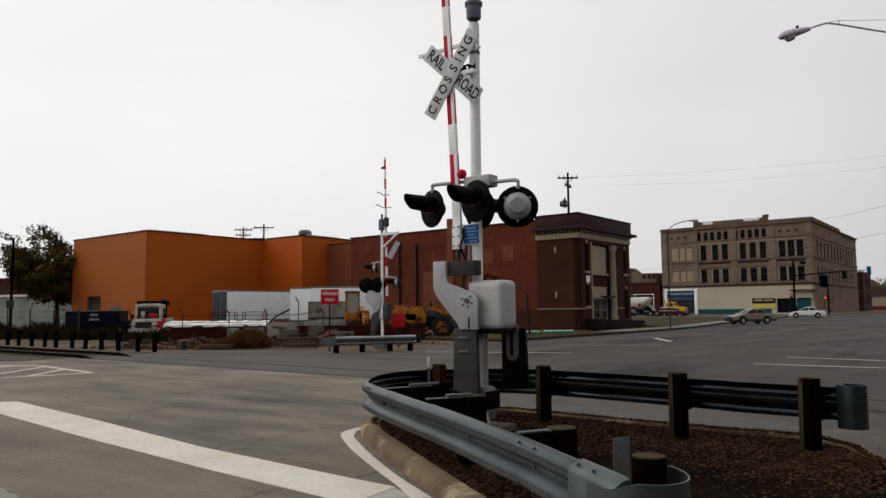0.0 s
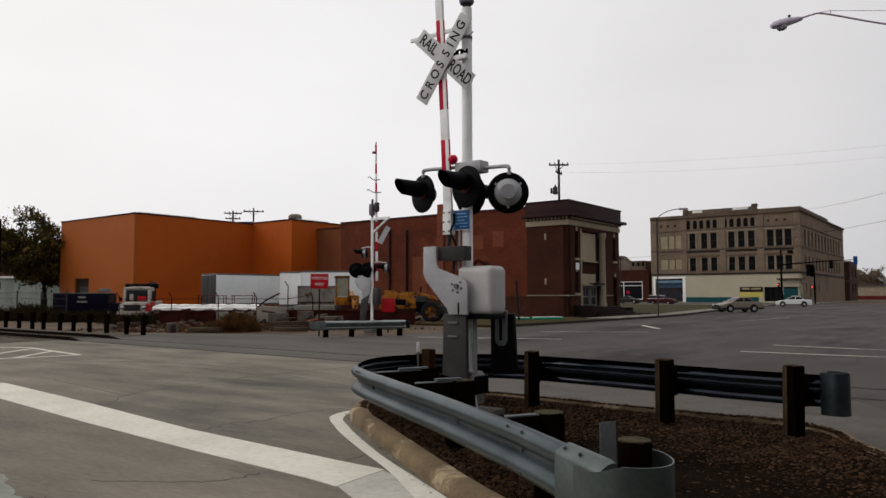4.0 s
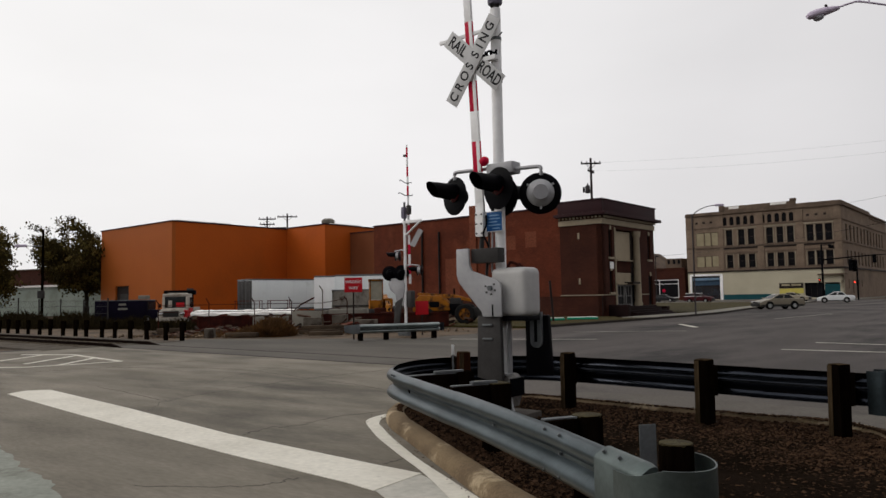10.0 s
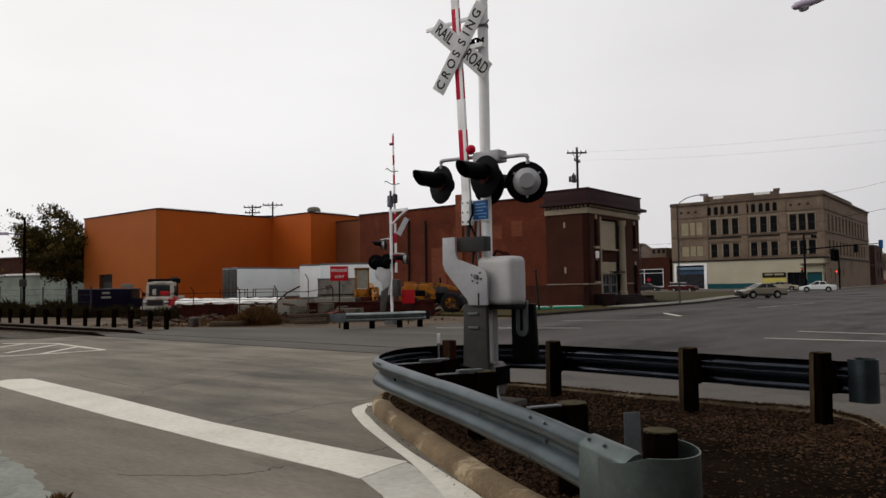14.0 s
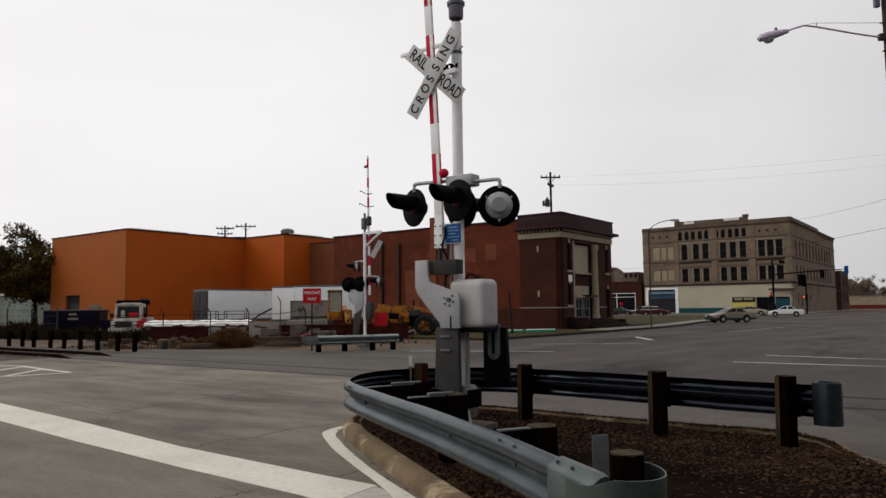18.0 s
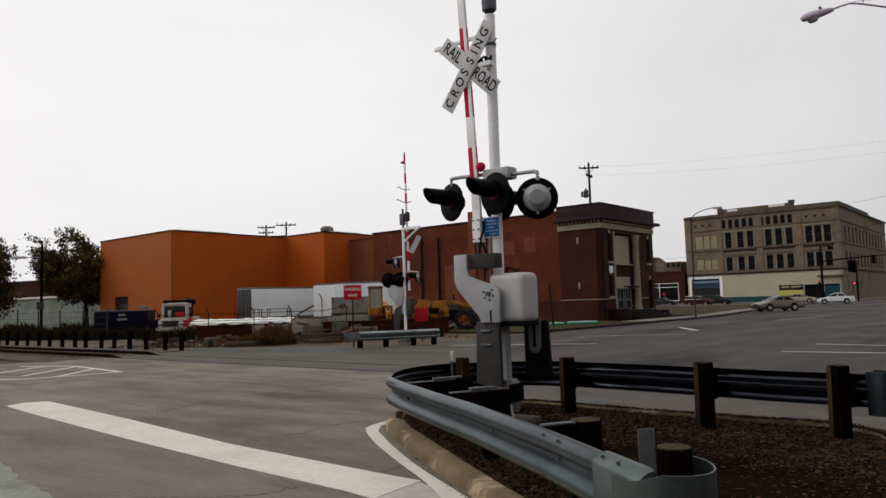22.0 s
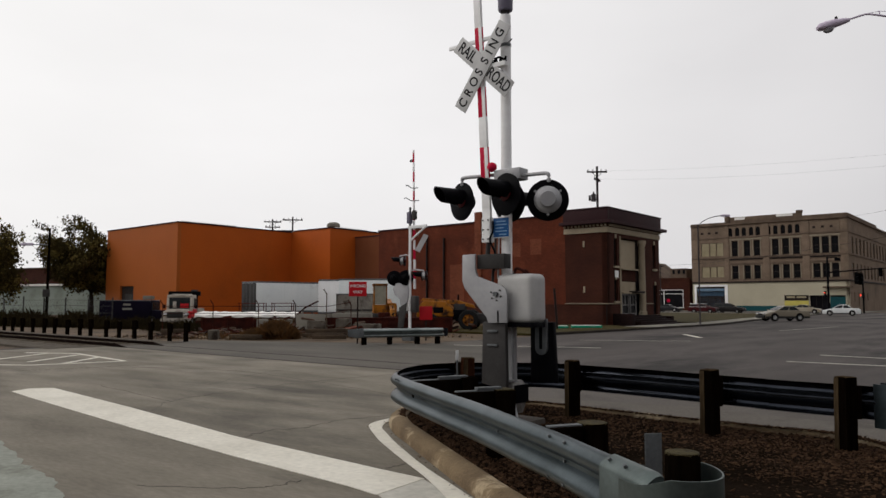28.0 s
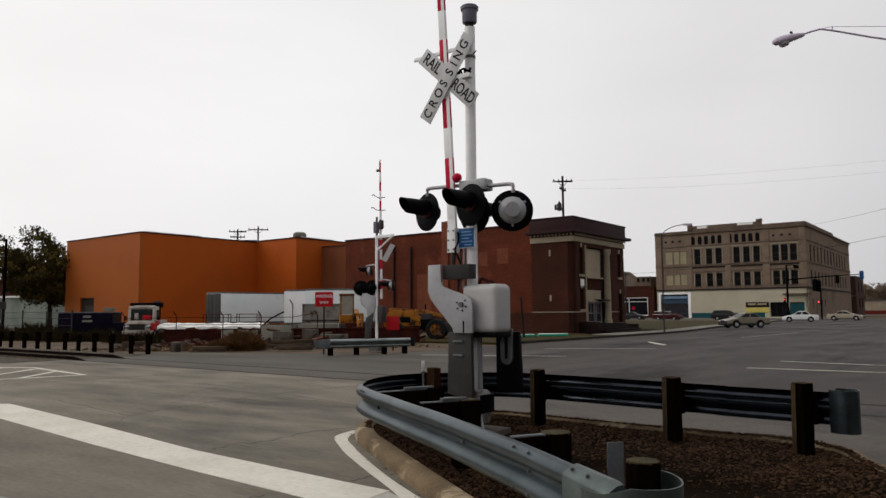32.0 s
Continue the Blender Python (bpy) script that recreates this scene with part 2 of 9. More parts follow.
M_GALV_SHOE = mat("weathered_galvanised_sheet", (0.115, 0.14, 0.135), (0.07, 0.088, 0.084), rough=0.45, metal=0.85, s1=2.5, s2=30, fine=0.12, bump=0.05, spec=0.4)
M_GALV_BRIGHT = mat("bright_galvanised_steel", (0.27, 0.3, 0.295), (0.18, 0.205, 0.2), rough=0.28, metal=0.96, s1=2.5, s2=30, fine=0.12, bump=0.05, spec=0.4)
# darker copy of the galvanised steel; shade on the back beams is in its colour
M_STEEL_DARK = mat("shaded_dark_steel", (0.038, 0.043, 0.053), (0.017, 0.02, 0.026), rough=0.17, metal=0.9, s1=2.0, s2=30, fine=0.2, bump=0.06, spec=0.3)
M_GALV_DULL = mat("dull_galvanised_steel", (0.15, 0.16, 0.165), (0.1, 0.107, 0.112), rough=0.55, metal=0.45, s1=3, s2=35, fine=0.12, bump=0.06)
M_POST = mat("creosoted_timber", (0.0025, 0.0017, 0.0012), (0.006, 0.0038, 0.0024), rough=0.92, s1=6, s2=45, fine=0.35, bump=0.5, stretch=(1, 1, 0.12), spec=0.0)
M_POST_RED = mat("red_brown_timber", (0.04, 0.015, 0.008), (0.012, 0.005, 0.003), rough=0.92, s1=7, s2=50, fine=0.35, bump=0.5, stretch=(1, 1, 0.12), spec=0.0)
M_POST_TOP = mat("weathered_timber", (0.06, 0.048, 0.02), (0.024, 0.019, 0.01), rough=0.9, s1=9, s2=50, fine=0.3, bump=0.4)
M_POST_SIDE = mat("lighter_brown_timber", (0.06, 0.042, 0.024), (0.018, 0.012, 0.007), rough=0.92, s1=7, s2=50, fine=0.35, bump=0.5, stretch=(1, 1, 0.12), spec=0.0)
M_WHITE = mat("white_enamel", (0.9, 0.9, 0.9), (0.84, 0.84, 0.84), rough=0.5, s1=1.8, s2=12, fine=0.05, bump=0.03, dirt=(0.6, 0.58, 0.56),
              dirt_at=(0.62, 0.85), dirt_scale=2.5)
M_ALU = mat("silver_paint", (0.38, 0.38, 0.39), (0.3, 0.3, 0.312), rough=0.45, metal=0.25, s1=2.5, s2=20, fine=0.07, bump=0.04,
            dirt=(0.3, 0.29, 0.29), dirt_at=(0.6, 0.85), dirt_scale=3.0)
M_CASE = mat("pale_silver_case_paint", (0.47, 0.465, 0.455), (0.37, 0.365, 0.36), rough=0.5, metal=0.1, s1=2.5, s2=20, fine=0.06, bump=0.04, dirt=(0.42, 0.41, 0.4), dirt_at=(0.6, 0.85), dirt_scale=3.0)
M_BLACK = mat("black_enamel", (0.0022, 0.0022, 0.003), (0.004, 0.004, 0.0055), rough=0.45, s1=3, s2=25, fine=0.15, bump=0.03, spec=0.035)
M_DARKPLATE = mat("dark_weight_plate", (0.05, 0.047, 0.046), (0.032, 0.03, 0.029), rough=0.6, metal=0.2, s1=2.5, s2=20, fine=0.15, bump=0.08)
M_RED = mat("red_reflective", (0.55, 0.007, 0.045), (0.47, 0.006, 0.038), rough=0.5, s1=2, s2=20, fine=0.06, bump=0.02, spec=0.1)
M_REDLENS = mat("red_lens", (0.05, 0.002, 0.005), (0.03, 0.0015, 0.003), rough=0.25, s1=3, s2=30, fine=0.1, bump=0.0, spec=0.2)
M_BLUE = mat("blue_sign", (0.012, 0.085, 0.26), (0.01, 0.07, 0.22), rough=0.4, s1=3, s2=20, fine=0.06, bump=0.0)
M_BLUETEXT = mat("pale_blue_letters", (0.2, 0.36, 0.56), (0.16, 0.3, 0.48), rough=0.5, s1=3, s2=20, fine=0.1, bump=0.0)
M_LETTER = mat("black_letters", (0.012, 0.012, 0.014), (0.018, 0.018, 0.02), rough=0.6, s1=3, s2=20, fine=0.1, bump=0.0)
M_WHITELET = mat("white_letters", (0.7, 0.7, 0.7), (0.62, 0.62, 0.62), rough=0.5, s1=3, s2=20, fine=0.05, bump=0.0)
M_REDSTEEL = mat("red_primed_steel", (0.13, 0.014, 0.011), (0.05, 0.008, 0.006), rough=0.8, s1=2, s2=18, fine=0.3, bump=0.2)
M_RUST = mat("rusty_iron", (0.056, 0.0095, 0.005), (0.017, 0.0046, 0.0032), rough=0.9, s1=2, s2=18, fine=0.3, bump=0.3)
M_RAILSTEEL = mat("rail_steel", (0.014, 0.008, 0.006), (0.008, 0.005, 0.004), spec=0.02, rough=0.9, metal=0.0, s1=1, s2=20, fine=0.2, bump=0.1)
M_BRICK_DARK = brick_mat("dark_red_brick", (0.066, 0.0195, 0.0105), (0.041, 0.012, 0.0068), (0.55, 0.5, 0.5))
M_BRICK_BROWN = brick_mat("painted_brown_brick", (0.136, 0.031, 0.013), (0.086, 0.0195, 0.0085), (0.8, 0.75, 0.7), dirt=(0.17, 0.046, 0.021),
                          dirt_at=(0.54, 0.66), dirt_scale=0.3)
M_ORANGE = mat("orange_stucco", (0.46, 0.096, 0.0118), (0.415, 0.0855, 0.011), spec=0.1, rough=0.55, s1=0.25, s2=6, fine=0.05, bump=0.1, bscale=25,
               dirt=(0.32, 0.074, 0.0115), dirt_at=(0.55, 0.8), dirt_scale=0.15)
# same stucco, with the veil of light on the left face put into colour
M_ORANGE_LIT = mat("lit_orange_stucco", (0.385, 0.103, 0.02), (0.35, 0.0925, 0.0175), spec=0.1, rough=0.6, s1=0.25, s2=6, fine=0.05, bump=0.1, bscale=25)
M_TAN = mat("tan_wall", (0.2, 0.068, 0.028), (0.165, 0.054, 0.022), rough=0.9, s1=0.3, s2=8, fine=0.1)
M_CREAM = mat("cream_stone", (0.36, 0.3, 0.215), (0.29, 0.24, 0.17), rough=0.85, s1=0.8, s2=12, fine=0.12)
M_PARAPET = mat("purple_brown_metal", (0.035, 0.011, 0.013), (0.026, 0.009, 0.011), rough=0.65, s1=0.6, s2=10, fine=0.12, bump=0.05)
M_LIMESTONE = brick_mat("buff_brick", (0.232, 0.17, 0.124), (0.184, 0.134, 0.098), (0.8, 0.8, 0.78), dirt=(0.115, 0.09, 0.066), dirt_at=(0.5, 0.75), dirt_scale=0.12)
M_BUFFTRIM = mat("buff_stone_trim", (0.15, 0.108, 0.078), (0.085, 0.061, 0.045), rough=0.85, s1=0.5, s2=6, fine=0.15)
M_SHOPWALL = mat("ivory_painted_wall", (0.46, 0.425, 0.32), (0.41, 0.375, 0.28), rough=0.8, s1=0.3, s2=5, fine=0.06, bump=0.08)
M_TEAL = mat("teal_paint", (0.008, 0.065, 0.075), (0.007, 0.05, 0.06), rough=0.7, s1=0.5, s2=8, fine=0.1)
M_BOARD = mat("yellow_window_board", (0.33, 0.285, 0.185), (0.27, 0.23, 0.145), rough=0.8, s1=0.7, s2=9, fine=0.1)
M_GLASS = mat("dark_window_glass", (0.004, 0.004, 0.005), (0.008, 0.008, 0.01), rough=0.35, s1=0.8, s2=5, fine=0.2, bump=0.02, spec=0.07)
M_SHOPGLASS = mat("blue_shop_glass", (0.006, 0.009, 0.014), (0.012, 0.018, 0.026), rough=0.2, s1=0.5, s2=5, fine=0.2, bump=0.02, spec=0.6)
M_FRAME = mat("dark_frame", (0.02, 0.013, 0.011), (0.013, 0.009, 0.008), rough=0.65, s1=3, s2=20, fine=0.15)
M_ROOF = mat("flat_roof_felt", (0.1, 0.1, 0.1), (0.07, 0.07, 0.07), rough=0.95, s1=0.3, s2=8, fine=0.15)
M_WOODPOLE = mat("grey_pole_timber", (0.045, 0.035, 0.034), (0.03, 0.024, 0.024), rough=0.9, s1=3, s2=30, fine=0.25, stretch=(1, 1, 0.1))
M_BARK = mat("bark", (0.022, 0.016, 0.011), (0.013, 0.01, 0.008), rough=0.95, s1=4, s2=30, fine=0.3, bump=0.6, stretch=(1, 1, 0.3))
M_LEAF = mat("autumn_leaf", (0.105, 0.085, 0.022), (0.15, 0.108, 0.03), rough=0.85, s1=0.9, s2=9, fine=0.4, bump=0.0, spec=0.08)
M_LEAF_DARK = mat("dark_leaf", (0.033, 0.026, 0.007), (0.058, 0.041, 0.011), rough=0.85, s1=0.9, s2=9, fine=0.35, bump=0.0, spec=0.08)
M_WEED = mat("dry_weed", (0.13, 0.062, 0.02), (0.07, 0.036, 0.013), rough=0.95, s1=2, s2=15, fine=0.3, bump=0.0)
M_YELLOW = mat("machine_yellow", (0.37, 0.135, 0.008), (0.26, 0.088, 0.006), rough=0.6, s1=1.5, s2=12, fine=0.15, dirt=(0.03, 0.014, 0.008),
               dirt_at=(0.47, 0.62), dirt_scale=2.0)
M_TYRE = mat("tyre_rubber", (0.009, 0.009, 0.009), (0.015, 0.0145, 0.014), rough=0.9, s1=5, s2=30, fine=0.2)
M_TRAILER = mat("trailer_white", (0.82, 0.86, 0.86), (0.74, 0.79, 0.8), rough=0.55, s1=0.5, s2=10, fine=0.06, dirt=(0.56, 0.57, 0.55),
                dirt_at=(0.55, 0.8), dirt_scale=0.6)
M_TRUCKWHITE = mat("dull_white_truck_paint", (0.5, 0.46, 0.4), (0.38, 0.34, 0.29), rough=0.5, s1=1.2, s2=10, fine=0.08, dirt=(0.2, 0.17, 0.14), dirt_at=(0.5, 0.7), dirt_scale=2.5)
M_TARP = mat("white_sheet", (0.84, 0.82, 0.78), (0.74, 0.72, 0.68), rough=0.6, s1=1.0, s2=8, fine=0.1, bump=0.3, bscale=6)
M_TIMBER = mat("sawn_timber", (0.12, 0.085, 0.055), (0.065, 0.045, 0.03), rough=0.9, s1=2, s2=20, fine=0.25, vary=0.35)
M_NAVY = mat("navy_paint", (0.007, 0.005, 0.014), (0.005, 0.004, 0.01), rough=0.6, s1=1, s2=10, fine=0.1, bump=0.02, spec=0.04)
M_GREENWRAP = mat("green_plastic", (0.02, 0.32, 0.19), (0.017, 0.27, 0.16), rough=0.5, s1=2, s2=12, fine=0.1)
M_CHROME = mat("chrome", (0.6, 0.6, 0.6), (0.5, 0.5, 0.5), rough=0.2, metal=1.0, s1=2, s2=20, fine=0.05, bump=0.0)
M_LAMPON = mat("lit_red_lamp", (0.4, 0.02, 0.01), rough=0.4, bump=0.0, emit=(1.0, 0.06, 0.03, 2.5))
M_HEADLIT = mat("lit_headlamp", (0.7, 0.7, 0.7), rough=0.3, bump=0.0, emit=(1.0, 0.93, 0.8, 30.0))


# ---- shapes ----
TURN = -38.0
CA, SA = math.cos(radians(TURN)), math.sin(radians(TURN))


def at_uv(u, v, z=0.0):
    """The street grid, turned against the world: u along the tracks, v along the road."""
    return Vector((u * CA - v * SA, u * SA + v * CA, z))


def grid_pose(u, v, z=0.0, turn=0.0):
    p = at_uv(u, v, z)
    return pose(p.x, p.y, p.z, 0, 0, TURN + turn)


def box(bm, x0, x1, y0, y1, z0, z1, bevel=0.0, seg=2):
    m = Matrix.LocRotScale(((x0 + x1) / 2, (y0 + y1) / 2, (z0 + z1) / 2), None, (abs(x1 - x0), abs(y1 - y0), abs(z1 - z0)))
    if not bevel:
        return bmesh.ops.create_cube(bm, size=1.0, matrix=m)["verts"]
    b = bmesh.new()
    bmesh.ops.create_cube(b, size=1.0, matrix=m)
    bmesh.ops.bevel(b, geom=b.edges[:], offset=bevel, segments=seg, profile=0.6, affect="EDGES")
    merge(bm, b)


def merge(bm, b, m=None):
    me = bpy.data.meshes.new("tmp")
    if m:
        bmesh.ops.transform(b, matrix=m, verts=b.verts)
    b.to_mesh(me)
    bm.from_mesh(me)
    b.free()
    bpy.data.meshes.remove(me)


def rod(bm, p0, p1, r0, r1=None, seg=12):
    p0, p1 = Vector(p0), Vector(p1)
    d = p1 - p0
    m = Matrix.Translation((p0 + p1) / 2) @ d.to_track_quat("Z", "Y").to_matrix().to_4x4()
    bmesh.ops.create_cone(bm, cap_ends=True, segments=seg, radius1=r0, radius2=r0 if r1 is None else r1, depth=d.length, matrix=m)


def tube(bm, pts, r, seg=8):
    """A round bar along a line of points, in one skin."""
    pts = [Vector(p) for p in pts]
    rings = []
    for i, p in enumerate(pts):
        d = (pts[min(i + 1, len(pts) - 1)] - pts[max(i - 1, 0)]).normalized()
        q = d.to_track_quat("Z", "Y")
        rr = r[i] if isinstance(r, (list, tuple)) else r
        rings.append([bm.verts.new(p + q @ Vector((rr * math.cos(a), rr * math.sin(a), 0))) for a in (2 * math.pi * k / seg for k in range(seg))])
    for a, b in zip(rings, rings[1:]):
        for k in range(seg):
            bm.faces.new((a[k], a[(k + 1) % seg], b[(k + 1) % seg], b[k]))
    bm.faces.new(rings[0][::-1])
    bm.faces.new(rings[-1])


def plate(bm, pts, axis, a, b, bevel=0.0):
    """A flat outline of 2D points, thickened from a to b along an axis (0: x, 1: y, 2: z)."""
    def v3(p, h):
        q = list(p)
        q.insert(axis, h)
        return q
    own = bmesh.new()
    lo, hi = [own.verts.new(v3(p, a)) for p in pts], [own.verts.new(v3(p, b)) for p in pts]
    own.faces.new(lo)
    own.faces.new(hi)
    for i in range(len(pts)):
        j = (i + 1) % len(pts)
        own.faces.new((lo[i], lo[j], hi[j], hi[i]))
    bmesh.ops.recalc_face_normals(own, faces=own.faces[:])
    if bevel:
        bmesh.ops.bevel(own, geom=own.edges[:], offset=bevel, segments=2, profile=0.6, affect="EDGES")
    merge(bm, own)


def spun(bm, profile, m, seg=24, caps=True):
    """A turned shape: (radius, height) pairs about z, placed by m."""
    rings = []
    for r, h in profile:
        rings.append([bm.verts.new(m @ Vector((r * math.cos(a), r * math.sin(a), h))) for a in (2 * math.pi * k / seg for k in range(seg))])
    for a, b in zip(rings, rings[1:]):
        for k in range(seg):
            bm.faces.new((a[k], a[(k + 1) % seg], b[(k + 1) % seg], b[k]))
    if caps:
        bm.faces.new(rings[0][::-1])
        bm.faces.new(rings[-1])
    else:
        bmesh.ops.remove_doubles(bm, verts=rings[0] + rings[-1], dist=1e-5)


def curve_pts(pts, n=8, closed=False):
    """A smooth line through the points."""
    pts = [Vector(p) for p in pts]
    out, k = [], len(pts)
    for i in range(k if closed else k - 1):
        p0, p1, p2, p3 = (pts[(i + j) % k] if closed else pts[min(max(i + j, 0), k - 1)] for j in (-1, 0, 1, 2))
        for s in range(n):
            t = s / n
            out.append(0.5 * (2 * p1 + (p2 - p0) * t + (2 * p0 - 5 * p1 + 4 * p2 - p3) * t * t + (3 * p1 - p0 - 3 * p2 + p3) * t**3))
    if not closed:
        out.append(pts[-1])
    return out


def sweep(bm, path, profile, closed=False):
    """Carry a profile of (aside, up) pairs along a level line; aside is to the right of the way."""
    n, rings = len(path), []
    for i, p in enumerate(path):
        a = path[(i - 1) % n] if closed else path[max(i - 1, 0)]
        b = path[(i + 1) % n] if closed else path[min(i + 1, n - 1)]
        d = Vector((b[0] - a[0], b[1] - a[1])).normalized()
        side = Vector((d.y, -d.x))
        rings.append([bm.verts.new((p[0] + side.x * o, p[1] + side.y * o, (p[2] if len(p) > 2 else 0) + h)) for o, h in profile])
    for i in range(n if closed else n - 1):
        a, b = rings[i], rings[(i + 1) % n]
        for k in range(len(profile)):
            j = (k + 1) % len(profile)
            bm.faces.new((a[k], a[j], b[j], b[k]))
    if not closed:
        bm.faces.new(rings[0][::-1])
        bm.faces.new(rings[-1])
    bmesh.ops.recalc_face_normals(bm, faces=bm.faces[:])


def smooth(me, angle=40):
    for p in me.polygons:
        p.use_smooth = True
    me.set_sharp_from_angle(angle=radians(angle))


def mesh_of(bm, material, name, soft=True):
    me = bpy.data.meshes.new(name)
    bm.to_mesh(me)
    bm.free()
    me.materials.append(material)
    if soft:
        smooth(me)
    return me


def part(name, bm, material, parent=None, label="", m=None, soft=True):
    """One mesh object under a thing or a part."""
    me = bm if isinstance(bm, bpy.types.Mesh) else mesh_of(bm, material, name, soft)
    ob = new(name, me)
    ob.parent = parent
    if m:
        ob.matrix_basis = m
    return tagged(ob, label)


def thing(name, m, label, category, group="", kind=""):
    ob = new(name)
    ob.empty_display_size = 0.2
    ob.matrix_basis = m
    return tagged(ob, label, category, group, kind)


def boxed(*args, **kw):
    bm = bmesh.new()
    box(bm, *args, **kw)
    return bm


def rodded(*args, **kw):
    bm = bmesh.new()
    rod(bm, *args, **kw)
    return bm


def lettering(name, text, size, material, parent, m, label=""):
    """Built-in letters as a thin mesh, standing in local x and y, centred."""
    cu = bpy.data.curves.new(name, "FONT")
    cu.body, cu.size, cu.align_x, cu.align_y, cu.extrude, cu.offset = text, size, "CENTER", "CENTER", 0.002, size * 0.018
    tmp = bpy.data.objects.new(name, cu)
    scene.collection.objects.link(tmp)
    bpy.context.view_layer.update()
    me = bpy.data.meshes.new_from_object(tmp.evaluated_get(bpy.context.evaluated_depsgraph_get()))
    bpy.data.objects.remove(tmp)
    bpy.data.curves.remove(cu)
    me.materials.clear()
    me.materials.append(material)
    ob = new(name, me)
    ob.parent, ob.matrix_basis = parent, m
    return tagged(ob, label)


def flat(name, pts, z, material, label, category, thick=0.05, kind="structure"):
    """A level slab with the given outline in grid coordinates."""
    bm = bmesh.new()
    plate(bm, [(u, v) for u, v in pts], 2, z - thick, z)
    ob = part(name, bm, material, None, "", grid_pose(0, 0), soft=False)
    return tagged(ob, label, category, "", kind)


def wall_mesh(length, z0, z1, thick, holes):
    """A wall along x from 0, its outer face at y = 0 and its body behind; holes: (x0, x1, z0, z1), cut through with reveals."""
    xs = sorted({0.0, length, *(h[0] for h in holes), *(h[1] for h in holes)})
    zs = sorted({z0, z1, *(h[2] for h in holes), *(h[3] for h in holes)})
    bm, at = bmesh.new(), {}

    def solid(i, j):
        if not (0 <= i < len(xs) - 1 and 0 <= j < len(zs) - 1):
            return False
        mx, mz = (xs[i] + xs[i + 1]) / 2, (zs[j] + zs[j + 1]) / 2
        return not any(h[0] < mx < h[1] and h[2] < mz < h[3] for h in holes)

    def vert(i, j, k):
        if (i, j, k) not in at:
            at[i, j, k] = bm.verts.new((xs[i], thick * k, zs[j]))
        return at[i, j, k]

    for i in range(len(xs) - 1):
        for j in range(len(zs) - 1):
            if not solid(i, j):
                continue
            ring = ((i, j), (i + 1, j), (i + 1, j + 1), (i, j + 1))
            bm.faces.new([vert(a, b, 0) for a, b in ring])
            bm.faces.new([vert(a, b, 1) for a, b in reversed(ring)])
            for (a, b), (c, d), next_to in zip(ring, ring[1:] + ring[:1], ((i, j - 1), (i + 1, j), (i, j + 1), (i - 1, j))):
                if not solid(*next_to):
                    bm.faces.new((vert(c, d, 0), vert(a, b, 0), vert(a, b, 1), vert(c, d, 1)))
    bmesh.ops.recalc_face_normals(bm, faces=bm.faces[:])
    return bm


